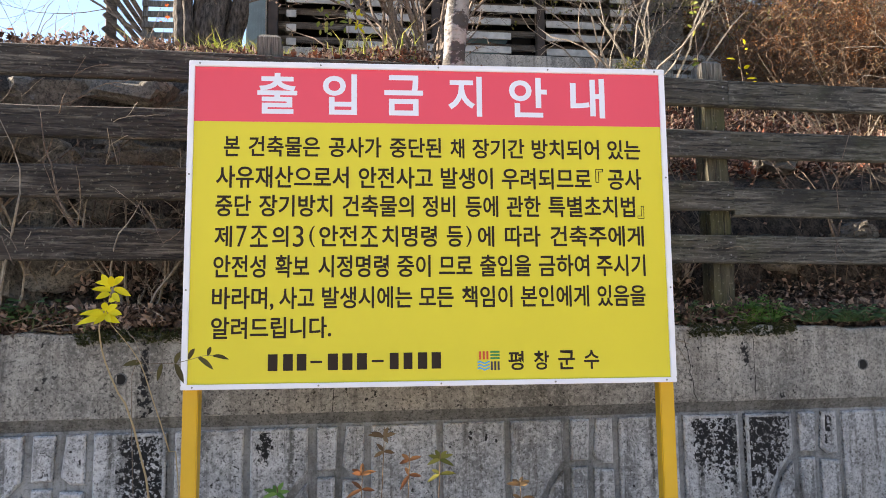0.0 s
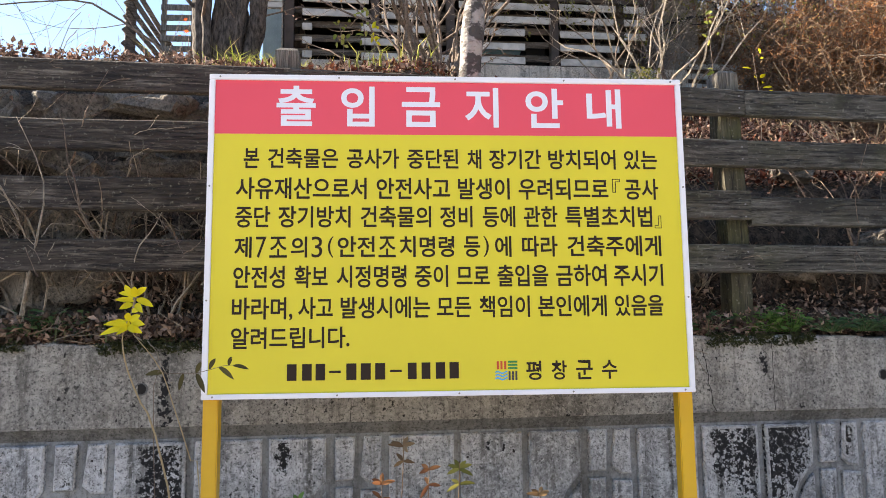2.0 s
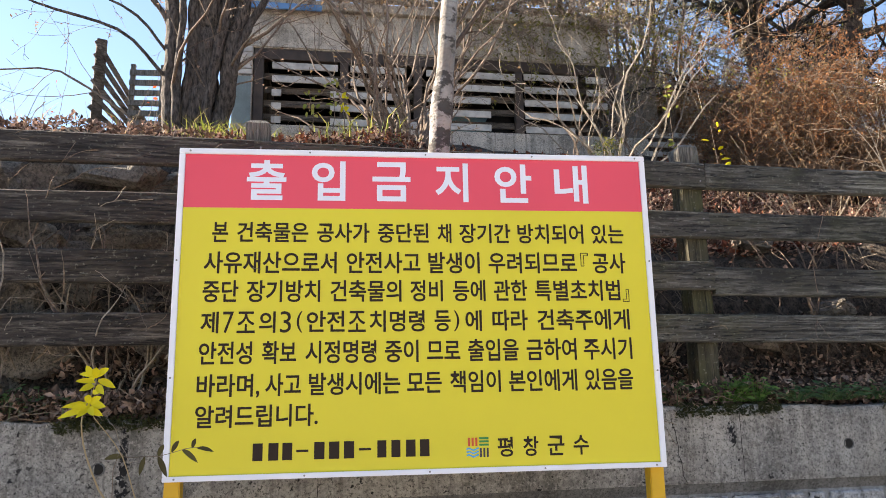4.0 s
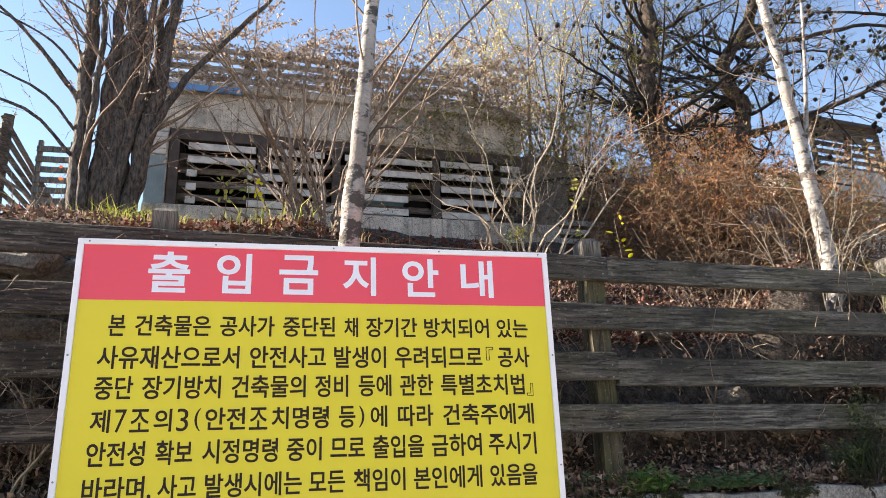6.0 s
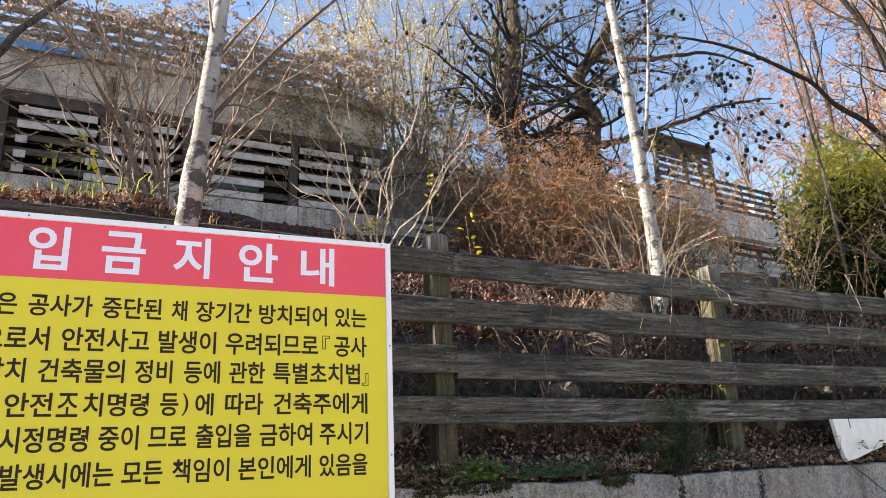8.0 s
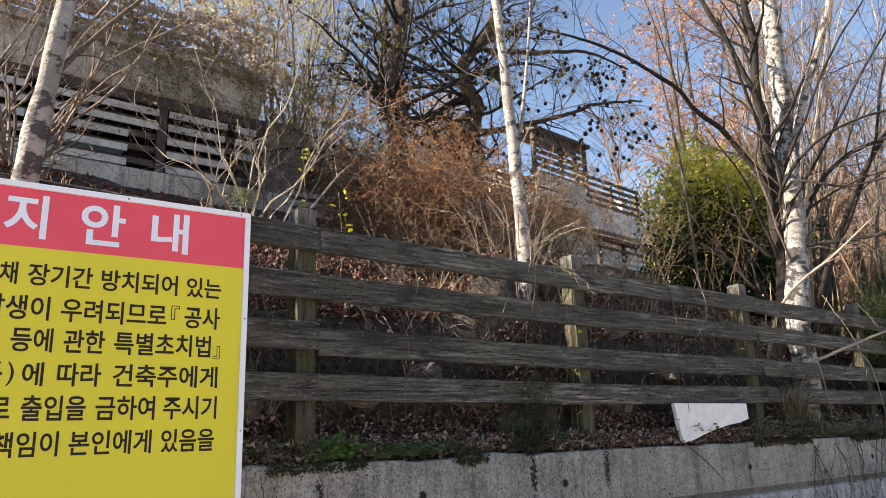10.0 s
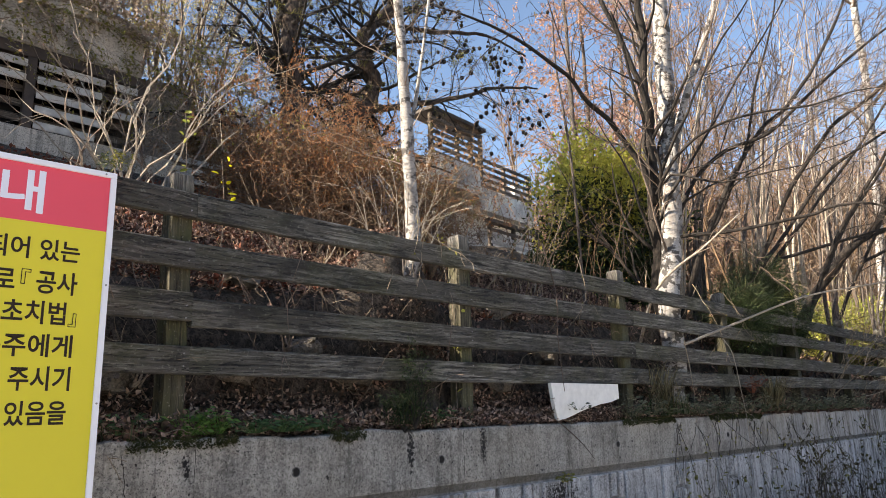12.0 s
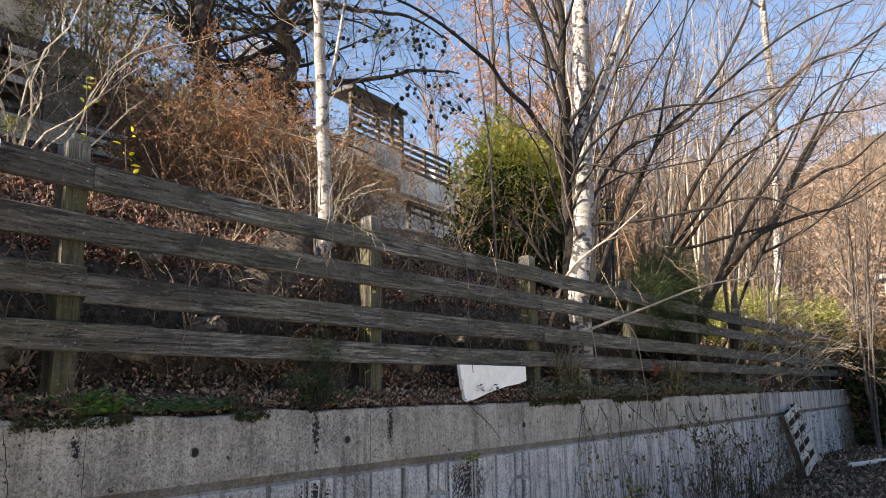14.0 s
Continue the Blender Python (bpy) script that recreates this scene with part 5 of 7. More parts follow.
tree("dark_limbed_tree", "dark bare tree with long arching limbs beside the birch",
     [([(7.08, 1.50, 1.9), (7.02, 1.46, 2.71), (6.94, 1.38, 3.27), (6.86, 1.32, 3.76), (6.78, 1.26, 4.25), (6.73, 1.22, 4.74), (6.66, 1.18, 5.24), (6.55, 1.10, 5.91), (6.44, 1.0, 6.65)], 0.082, 0.034),
      ([(6.81, 1.28, 3.81), (6.66, 1.27, 4.13), (6.48, 1.32, 4.39), (6.14, 1.33, 4.62), (5.85, 1.33, 4.72), (5.50, 1.35, 4.92), (5.02, 1.38, 5.07), (4.64, 1.47, 5.19), (4.29, 1.55, 5.23), (3.87, 1.69, 5.30)], 0.040, 0.007),
      ([(6.72, 1.20, 4.60), (6.53, 1.15, 5.04), (6.33, 1.18, 5.45), (6.09, 1.19, 5.79), (5.92, 1.27, 6.15)], 0.036, 0.020),
      ([(6.70, 1.10, 3.95), (6.58, 1.04, 4.20), (6.38, 1.06, 4.61), (6.17, 1.03, 5.01), (5.98, 0.99, 5.34), (5.80, 0.97, 5.58)], 0.022, 0.011),
      ([(6.74, 1.15, 4.05), (6.62, 0.88, 4.34), (6.67, 0.74, 4.60), (6.73, 0.56, 4.98), (6.82, 0.34, 5.35), (6.93, 0.11, 5.68), (7.03, -0.09, 6.00)], 0.019, 0.007),
      ([(6.86, 1.25, 3.62), (6.82, 1.10, 3.84), (6.94, 0.87, 4.20), (7.05, 0.62, 4.61), (7.15, 0.37, 5.03), (7.28, 0.10, 5.45), (7.37, -0.11, 5.81), (7.45, -0.30, 6.16)], 0.018, 0.006),
      ([(6.80, 1.20, 3.85), (6.67, 1.07, 3.99), (6.67, 0.85, 4.22), (6.75, 0.55, 4.41), (6.88, 0.22, 4.49), (7.17, -0.26, 4.51), (7.32, -0.61, 4.57), (7.55, -1.02, 4.59)], 0.022, 0.006),
      ([(6.97, 1.30, 3.40), (6.91, 0.98, 3.42), (7.01, 0.57, 3.39), (7.28, -0.06, 3.45), (7.36, -0.32, 3.51), (7.44, -0.57, 3.50), (7.53, -0.79, 3.38), (7.63, -1.00, 3.22)], 0.024, 0.006),
      ([(6.78, 1.22, 3.90), (6.64, 0.95, 4.01), (6.65, 0.66, 3.90), (6.73, 0.45, 3.83), (6.83, 0.01, 3.84), (6.92, -0.24, 3.85)], 0.018, 0.005)],
     M["bark_dark"], M["twig_dark"], [(3.8, 0.40, 46, 0.24, 0.03, 0.10, 0.36), (5.4, 0.5, 42, 0.28, 0.01, 0.08), (4.6, 0.5, 40, 0.26, 0.0, 0.1)], 21, thin_to=0.0036, rough=0.25, split=2)
# crooked dark trees whose limbs sweep out over the fence
for i, stems in enumerate((
        [([(7.50, 1.62, 2.1), (7.70, 1.41, 3.11), (7.87, 1.19, 3.72), (8.07, 0.91, 4.37), (8.31, 0.66, 4.86), (8.56, 0.43, 5.15), (8.82, 0.14, 5.67), (9.01, -0.08, 6.20), (9.16, -0.21, 6.56), (9.36, -0.45, 7.15)], 0.034, 0.013),
         ([(7.62, 1.45, 2.8), (7.93, 1.37, 3.41), (8.05, 1.04, 4.07), (8.12, 0.77, 4.67), (8.11, 0.60, 5.28), (8.14, 0.38, 5.88), (8.14, 0.22, 6.42)], 0.026, 0.008)],
        [([(8.80, 1.62, 2.1), (9.00, 1.31, 3.17), (9.09, 1.03, 3.75), (9.16, 0.80, 4.25), (9.27, 0.59, 4.57), (9.31, 0.25, 4.99), (9.48, -0.19, 5.30), (9.52, -0.43, 5.47), (9.62, -0.76, 5.67), (9.78, -1.13, 5.77), (10.0, -1.47, 6.05), (10.3, -1.89, 6.33)], 0.036, 0.010),
         ([(9.06, 1.25, 3.3), (9.49, 1.10, 3.75), (9.83, 0.56, 4.58), (10.08, 0.01, 4.95), (10.34, -0.52, 5.20), (10.63, -1.00, 5.23), (10.95, -1.42, 5.40)], 0.030, 0.008)],
        [([(7.00, 1.75, 2.3), (7.27, 1.22, 3.82), (7.45, 0.85, 4.35), (7.71, 0.34, 4.56), (7.89, -0.14, 4.98), (8.02, -0.53, 5.26), (8.29, -0.93, 5.59), (8.59, -1.33, 5.79), (8.84, -1.68, 6.00)], 0.028, 0.007)],
        [([(10.3, 1.5, 2.1), (10.51, 0.81, 3.77), (10.65, 0.22, 4.69), (10.72, -0.22, 5.35), (10.86, -0.66, 5.77), (11.18, -1.23, 5.94)], 0.032, 0.008),
         ([(10.45, 0.95, 3.4), (10.9, 0.70, 4.2), (11.3, 0.30, 4.9), (11.7, -0.10, 5.9), (12.0, -0.4, 6.8)], 0.03, 0.008)],
        [([(9.6, 1.9, 2.3), (9.9, 1.5, 3.4), (10.4, 1.0, 4.3), (11.0, 0.4, 5.3), (11.5, -0.2, 6.4), (11.9, -0.7, 7.4)], 0.034, 0.008),
         ([(10.0, 1.4, 3.6), (10.8, 0.6, 3.9), (11.6, -0.2, 4.2), (12.2, -0.9, 4.7)], 0.026, 0.006)],
        [([(12.6, 2.0, 2.2), (12.9, 1.4, 3.6), (13.3, 0.8, 4.9), (13.6, 0.1, 6.2), (13.8, -0.6, 7.4)], 0.034, 0.009),
         ([(13.0, 1.3, 3.9), (13.5, 0.5, 4.4), (13.9, -0.4, 5.2), (14.2, -1.2, 5.7)], 0.03, 0.007)])):
    tree("sweeping_tree", "crooked dark bare tree sweeping out over the fence", stems, M["bark_dark"], (M["twig_dark"], M["twig"])[i % 2],
         [(3.0, 0.36, 42, 0.26, 0.03, 0.15, 0.30), (5.2, 0.55, 40, 0.28, 0.01, 0.08), (4.2, 0.5, 40, 0.26, 0.0, 0.1)], 150 + i, 3, thin_to=0.0034, rough=0.25, split=2, group="sweeping bare trees")
tree("multi_stem_tree", "old grey multi-stemmed tree with a few dry leaves on the bank",
     [([(-1.30, 2.0, 3.05), (-1.29, 2.0, 3.5), (-1.28, 2.0, 3.95), (-1.235, 2.0, 4.52), (-1.2, 2.0, 4.86), (-1.15, 2.0, 6.2)], 0.105, 0.06),
      ([(-1.42, 1.97, 3.05), (-1.455, 1.97, 3.4), (-1.505, 1.98, 3.95), (-1.508, 1.98, 4.55), (-1.51, 1.98, 4.85), (-1.55, 2.0, 6.0)], 0.065, 0.035),
      ([(-1.19, 1.97, 3.05), (-1.158, 1.97, 3.47), (-1.115, 1.98, 3.96), (-1.01, 1.98, 4.31), (-0.95, 1.98, 4.86), (-0.88, 2.0, 6.0)], 0.07, 0.03),
      ([(-1.13, 1.96, 3.6), (-1.05, 1.96, 3.96), (-0.855, 1.96, 4.34), (-0.46, 1.96, 4.9), (-0.1, 1.96, 5.4)], 0.036, 0.012),
      ([(-1.35, 1.98, 3.3), (-1.36, 1.95, 4.0), (-1.33, 1.95, 4.7), (-1.30, 1.97, 5.8)], 0.055, 0.028),
      ([(-1.25, 2.02, 3.8), (-1.08, 2.06, 4.4), (-1.06, 2.1, 5.2), (-1.0, 2.1, 6.0)], 0.045, 0.02),
      ([(-1.22, 1.94, 3.1), (-1.22, 1.92, 3.7), (-1.12, 1.90, 4.3), (-1.08, 1.9, 5.0), (-1.1, 1.9, 5.8)], 0.04, 0.018),
      ([(-1.40, 1.93, 3.1), (-1.42, 1.90, 3.8), (-1.40, 1.90, 4.5), (-1.46, 1.9, 5.4)], 0.034, 0.014),
      ([(-1.50, 1.98, 4.1), (-1.75, 1.9, 4.45), (-2.1, 1.88, 4.8), (-2.6, 1.85, 5.2)], 0.020, 0.006),
      ([(-1.50, 1.97, 4.3), (-1.72, 1.92, 4.55), (-2.05, 1.88, 4.72), (-2.5, 1.85, 4.95)], 0.011, 0.004),
      ([(-1.50, 1.97, 3.9), (-1.70, 1.88, 4.12), (-2.0, 1.85, 4.28), (-2.35, 1.82, 4.45), (-2.7, 1.8, 4.75)], 0.011, 0.004),
      ([(-1.51, 1.98, 4.6), (-1.75, 1.95, 4.95), (-2.05, 1.92, 5.25), (-2.4, 1.9, 5.5)], 0.012, 0.004),
      ([(-1.48, 1.96, 3.7), (-1.8, 1.85, 4.0), (-2.3, 1.8, 4.15), (-2.8, 1.8, 4.4)], 0.014, 0.005)],
     M["bark_grey"], M["twig"], [(4.6, 0.36, 50, 0.22, 0.02, 0.2, 0.2), (4.5, 0.5, 42, 0.26, 0.0, 0.15), (4.6, 0.5, 42, 0.26, 0.0, 0.15)], 31, 3, (M["dry_pink"], 16.0, 0.022), thin_to=0.0017, rough=0.45)
tree("arching_branch", "thin dark bare branch arching over the bank", [([(-1.5, 1.5, 3.0), (-1.54, 1.5, 3.23), (-1.71, 1.5, 3.37), (-1.91, 1.5, 3.50), (-2.1, 1.5, 3.56), (-2.7, 1.5, 3.50)], 0.010, 0.004)],
     M["twig"], M["twig"], [(5.0, 0.5, 50, 0.2, 0.02, 0.1, 0.4), (5.0, 0.5, 42, 0.24, 0.0, 0.1)], 36, 2, category="branch", thin_to=0.0015)
pine, pl = tree("cone_bearing_pine", "dark crooked pine hung with small round cones", 
     [([(3.75, 3.6, 3.7), (3.72, 3.6, 4.6), (3.69, 3.6, 5.2), (3.65, 3.6, 5.66), (3.76, 3.6, 6.4), (3.85, 3.6, 7.6)], 0.125, 0.075),
      ([(3.9, 3.6, 4.3), (4.5, 3.6, 5.0), (4.80, 3.6, 5.4), (4.63, 3.6, 5.9), (4.92, 3.6, 6.37), (5.2, 3.6, 6.95), (5.4, 3.6, 7.8)], 0.115, 0.05),
      ([(4.6, 3.6, 5.1), (5.0, 3.5, 5.2), (5.7, 3.4, 5.45), (6.5, 3.3, 5.8), (7.3, 3.2, 6.0)], 0.05, 0.012),
      ([(4.9, 3.6, 6.3), (5.6, 3.5, 6.4), (6.4, 3.4, 6.6), (7.2, 3.3, 6.5)], 0.04, 0.012)],
     M["bark_brown"], M["bark_dark"], [(9.0, 0.44, 65, 0.22, 0.0, 0.10, 0.3), (10.0, 0.5, 50, 0.30, 0.0, 0.1), (10.0, 0.45, 48, 0.28, 0.0, 0.1)], 41, thin_to=0.0024, rough=0.45)
_r = random.Random(5)
cones(pine, pl[1], _r, 480, 0.028)
needle_tufts(pine, pl[2], _r, 1100, 0.07, M["olive"])
for i, (x, y) in enumerate(((4.4, 5.0),)):
    back, bl = tree("cone_bearing_pine", "dark bare-limbed pine standing behind the thicket", [([(x, y, ground_z(x, y) - 0.1), (x + 0.1, y, 5.2), (x - 0.15, y, 6.4), (x + 0.1, y, 8.4)], 0.07, 0.03)],
                    M["bark_brown"], M["twig_dark"], [(7.0, 0.36, 68, 0.2, 0.0, 0.2, 0.3), (6.0, 0.5, 50, 0.26, 0.0, 0.1), (5.0, 0.45, 48, 0.24, 0.0, 0.1)], 141 + i, thin_to=0.0028, rough=0.9)
    cones(back, bl[1], _r, 220, 0.03)
    needle_tufts(back, bl[2], _r, 420, 0.08, M["olive"])
for i, (x, y, h, lab) in enumerate(((2.6, 4.6, 3.6, "above the roof"), (3.2, 5.2, 4.2, "behind the house corner"), (2.1, 4.9, 3.4, "over the terrace"), (2.9, 4.2, 3.2, "beside the pine"))):
    z = ground_z(x, y) - 0.1
    _r = random.Random(46 + i)
    stems = []
    for k in range(6):
        a, b = _r.uniform(-0.35, 0.35), _r.uniform(-0.2, 0.2)
        w = _r.uniform(-0.15, 0.15)
        stems.append(([(x, y, z), (x + a * 0.3 * h + w, y + b * 0.3 * h, z + 0.35 * h), (x + a * 0.6 * h - w, y + b * 0.6 * h, z + 0.7 * h), (x + a * h + w, y + b * h, z + h * _r.uniform(0.9, 1.1))], 0.020, 0.006))
    tree("pale_leaved_tree", "slim tree with a haze of yellowing leaves " + lab, stems, M["twig"], M["twig_pale"],
         [(5.0, 0.34, 45, 0.2, 0.03, 0.2, 0.4), (5.0, 0.5, 42, 0.24, 0.0, 0.1), (4.0, 0.45, 40, 0.2, 0.0, 0.15)], 47 + i, 3, (M["pale_leaf"], 20.0, 0.032), rough=0.3)
for i, (x, y, h, r, n) in enumerate(((7.9, 1.75, 6.0, 0.035, 6), (8.7, 1.9, 6.5, 0.04, 6), (9.4, 3.0, 7.5, 0.05, 4), (9.7, 1.5, 5.5, 0.034, 5), (10.9, 2.2, 7.0, 0.045, 5), (12.0, 1.5, 6.5, 0.045, 5), (13.2, 2.4, 8.0, 0.05, 4), (14.4, 1.7, 7.0, 0.045, 5), (15.8, 2.3, 8.0, 0.05, 4), (17.8, 3.4, 9.5, 0.06, 4), (18.6, 1.0, 8.5, 0.05, 5), (20.4, 1.6, 10, 0.06, 5), (22.4, 0.6, 10, 0.06, 5))):
    z = ground_z(x, y) - 0.1
    _r = random.Random(70 + i)
    stems = []
    for k in range(n):
        a = _r.uniform(-0.16, 0.42) if k else 0.05
        b = _r.uniform(-0.22, 0.10)
        c = _r.uniform(-0.10, 0.12)
        hh = h * _r.uniform(0.6, 1.05)
        q = _r.uniform(-0.12, 0.12)
        stems.append(([(x + q, y, z), (x + q + (a * 0.22 + c) * hh * 0.35, y + b * 0.1 * hh, z + hh * 0.33), (x + q + a * hh * 0.5 + c * 0.3, y + b * 0.28 * hh, z + hh * 0.66), (x + q + a * hh, y + b * 0.45 * hh, z + hh)], r * _r.uniform(0.4, 0.85), r * 0.15))
    tree("bare_tree", "thin many-stemmed bare tree on the bank", stems, M["twig_pale"] if i % 3 == 0 else M["bark_grey"], (M["twig"], M["twig_dark"], M["twig_pale"])[i % 3],
         [(1.7, 0.30, 36, 0.15, 0.05, 0.35, 0.4), (2.6, 0.5, 38, 0.2, 0.03, 0.12), (3.2, 0.5, 40, 0.22, 0.0, 0.15)], 80 + i, 3, thin_to=0.0026 + 0.00022 * x, group="bare trees", rough=0.35)
tree("leaning_tree", "grey bare tree leaning out over the lane",
     [([(11.3, 2.1, 2.2), (11.62, 1.54, 3.32), (11.79, 1.00, 3.95), (11.97, 0.69, 4.29), (11.98, 0.36, 4.85)], 0.092, 0.042),
      ([(11.975, 0.45, 4.68), (11.98, 0.36, 4.85), (12.01, -0.03, 5.49), (12.16, -0.39, 6.13), (12.37, -0.81, 6.77), (12.62, -1.31, 7.45)], 0.040, 0.010),
      ([(11.96, 0.55, 4.55), (12.07, -0.07, 4.89), (12.12, -0.46, 4.97), (12.38, -0.87, 5.36), (12.78, -1.45, 5.77)], 0.034, 0.008),
      ([(11.97, 0.40, 4.75), (12.5, 0.1, 5.5), (13.1, -0.3, 6.2), (13.6, -0.9, 7.0)], 0.04, 0.008),
      ([(11.8, 0.95, 4.0), (12.3, 0.4, 4.3), (12.8, -0.2, 4.5), (13.2, -0.8, 4.9), (13.6, -1.4, 5.1)], 0.03, 0.006)],
     M["bark_dark"], M["twig_dark"], [(3.0, 0.36, 40, 0.18, 0.04, 0.2, 0.34), (4.6, 0.55, 38, 0.2, 0.03, 0.08), (3.4, 0.5, 40, 0.2, 0.0, 0.1)], 137, 3, thin_to=0.0042, rough=0.15)
tree("birch_tree", "far white birch among bare branches",
     [([(17.1, 2.4, 1.9), (17.15, 2.31, 3.45), (17.25, 2.0, 7.5), (17.26, 1.93, 11.0)], 0.10, 0.07)],
     M["birch"], M["twig"], BIRCH, 99, 3)
for i, (x, y) in enumerate(((15.0, 8.5), (16.3, 8.9), (17.8, 8.6), (19.6, 8.0), (21.4, 7.6))):
    z = ground_z(x, y)
    tree("rust_leaved_tree", "tree with dense rust-coloured autumn leaves", [([(x, y, z - 0.2), (x + 0.2, y, z + 4), (x + 0.1, y, z + 11.0)], 0.16, 0.03)],
         M["bark_grey"], M["twig_brown"], [(50, 0.28, 56, 0.16, 0.05, 0.12, 0.2), (5.0, 0.5, 45, 0.24, 0.0, 0.1), (4.5, 0.5, 45, 0.24, 0.0, 0.1)], 120 + i, 3, (M["salmon"], (18.0, 18.0, 16.0, 9.0, 7.0)[i], 0.09), group="rust-leaved trees")
tree("sapling", "thin grey sapling beside the evergreen bush",
     [([(6.44, 2.0, 2.7), (6.42, 2.0, 3.2), (6.355, 2.0, 4.47), (6.2, 2.0, 5.45), (6.18, 2.0, 6.2)], 0.022, 0.008)],
     M["bark_grey"], M["twig"], [(6, 0.3, 40, 0.15, 0.05, 0.4), (3.0, 0.5, 40, 0.2, 0.0, 0.2)], 131, 2)
tree("slanting_stem", "pale slanting stem leaning over the fence", [([(6.30, 1.30, 2.2), (6.36, 1.12, 2.75), (6.44, 0.86, 3.01), (6.51, 0.67, 3.13), (6.57, 0.48, 3.28), (6.68, 0.30, 3.46)], 0.018, 0.006)],
     M["twig_pale"], M["twig"], [(9, 0.3, 45, 0.15, 0.03, 0.3), (4, 0.5, 40, 0.2, 0.0, 0.2)], 133, 2)
_b = thing("fallen_branch", "pale dead branch hanging across the fence", "branch", (6.35, 0.8, 2.2))
_s = Shape()
_s.tube(smooth_path([(6.35, 0.82, 2.24), (7.33, 0.80, 2.49), (9.09, 0.72, 2.93), (11.0, 0.55, 3.25), (13.0, 0.5, 3.6), (15.2, 0.45, 4.3)], 20), [0.014 - 0.0004 * i for i in range(21)], 7)
part("bough", _s, M["twig_pale"], _b, smooth=True)

# ---- build: shrubs, thicket and creepers ----
_rng = random.Random(200)
for i in range(96):
    x = _rng.uniform(3.0, 4.35)
    y = _rng.uniform(1.75, 3.1) + 0.12 * (x - 3)
    h = 1.50 + 0.30 * math.sin((x - 2.2) * 1.7) + _rng.uniform(-0.45, 0.2) - 0.1 * (y - 1.75)
    shrub("tangled_shrub", "dense tangle of dry reddish-brown stems and rusty leaves", (x, y, ground_z(x, y) - 0.05), 9, h, 0.8, (M["twig_red"], M["twig_brown"], M["twig_red"], M["twig_red"], M["twig_dark"])[i % 5], 210 + i,
          ((M["dry_orange"], M["dry_brown"], M["dry_orange"], M["dry_brown"], M["olive"])[i % 5], (54.0, 28.0, 52.0, 18.0, 24.0)[i % 5], 0.023), [(6.0, 0.42, 65, 0.6, -0.02, 0.10), (4.8, 0.5, 60, 0.6, -0.02, 0.1)], lift=0.0, r=0.0036, wander=0.62, thin_to=0.0020, lean=(0.25 * max(0, 3.5 - x), 0), leaf_above=0.45)
for i, (x, y, h, n, sp) in enumerate(((0.05, 1.75, 1.9, 16, 0.62), (0.10, 2.0, 1.8, 12, 0.7), (-0.15, 2.3, 1.6, 7, 0.6), (1.66, 2.35, 1.9, 8, 0.5), (1.78, 2.42, 1.6, 6, 0.6), (1.98, 2.6, 1.4, 5, 0.6), (1.35, 2.5, 1.2, 4, 0.5))):
    shrub("bare_shrub", "bare gnarled many-stemmed shrub before the house", (x, y, ground_z(x, y) - 0.05), n, h, sp, M["twig_pale"] if i in (3, 4) else M["twig"], 260 + i, (M["dry_brown"], 0.8 if i > 2 else 2.4, 0.03),
          [(3.4, 0.46, 44, 0.30, 0.03, 0.2), (3.8, 0.5, 44, 0.32, 0.02, 0.15)], lift=0.03, r=0.014 if i < 3 else 0.010, wander=0.38, thin_to=0.0018)
shrub("birch_foot_brush", "pale dead stems round the foot of the birch", (3.22, 1.2, 2.45), 20, 1.25, 0.5, M["twig_pale"], 298, None, lift=0.02, r=0.005, thin_to=0.0018)
for i, (x, y, h) in enumerate(((4.9, 1.6, 1.3), (5.4, 1.9, 1.4), (3.6, 1.35, 0.9), (2.6, 1.4, 0.8), (5.9, 1.5, 1.2), (7.6, 1.7, 1.6), (8.4, 1.5, 1.5), (10.0, 1.7, 1.8), (11.5, 1.8, 2.0), (13, 1.9, 2.2), (14.8, 2.0, 2.4), (12.2, 1.4, 1.5), (16, 2.4, 2.4), (4.2, 1.5, 1.1))):
    shrub("dry_undergrowth", "dry twiggy undergrowth on the bank", (x, y, ground_z(x, y) - 0.05), 10, h, 0.6, M["vine"] if i % 2 else M["twig_brown"], 300 + i, (M["dry_brown"], 2.0, 0.035), lift=0.0, r=0.006)
# leaning brush over the far fence
for i in range(11):
    x = 11.2 + i * 0.5
    y = fence_y(x) + 0.25 + 0.3 * (i % 2)
    shrub("overhanging_brush", "brush of pale twigs hanging over the fence", (x, y, ground_z(x, y)), 8, 2.4, 0.5, (M["vine"], M["twig_dark"], M["twig_pale"])[i % 3], 330 + i, (M["olive"] if i % 3 else M["dry_brown"], 1.6, 0.04), lift=-0.10, r=0.007, lean=(0.45, -0.30), wander=0.30, thin_to=0.0030)
# brush added to close gaps and keep sun off the balcony house's end
for i, (x, y, z) in enumerate(((3.3, 3.45, 4.05), (4.1, 3.4, 4.05), (4.7, 3.6, 4.0), (5.9, 5.3, 5.2), (6.2, 5.9, 6.0), (5.7, 5.6, 6.2), tuple(facade(4.0, 0.55, 4.05)), tuple(facade(4.6, 0.5, 4.15)), tuple(facade(5.3, 0.6, 4.3)), tuple(facade(4.3, 0.7, 4.7)))):
    bush("filler_brushwood", "brown filler brushwood added as backdrop behind the thicket", (x, y, z), (0.6, 0.35, 0.75), [("dry_brown", ""), ("creeper", "")], 361 + i, 300, 0.06)
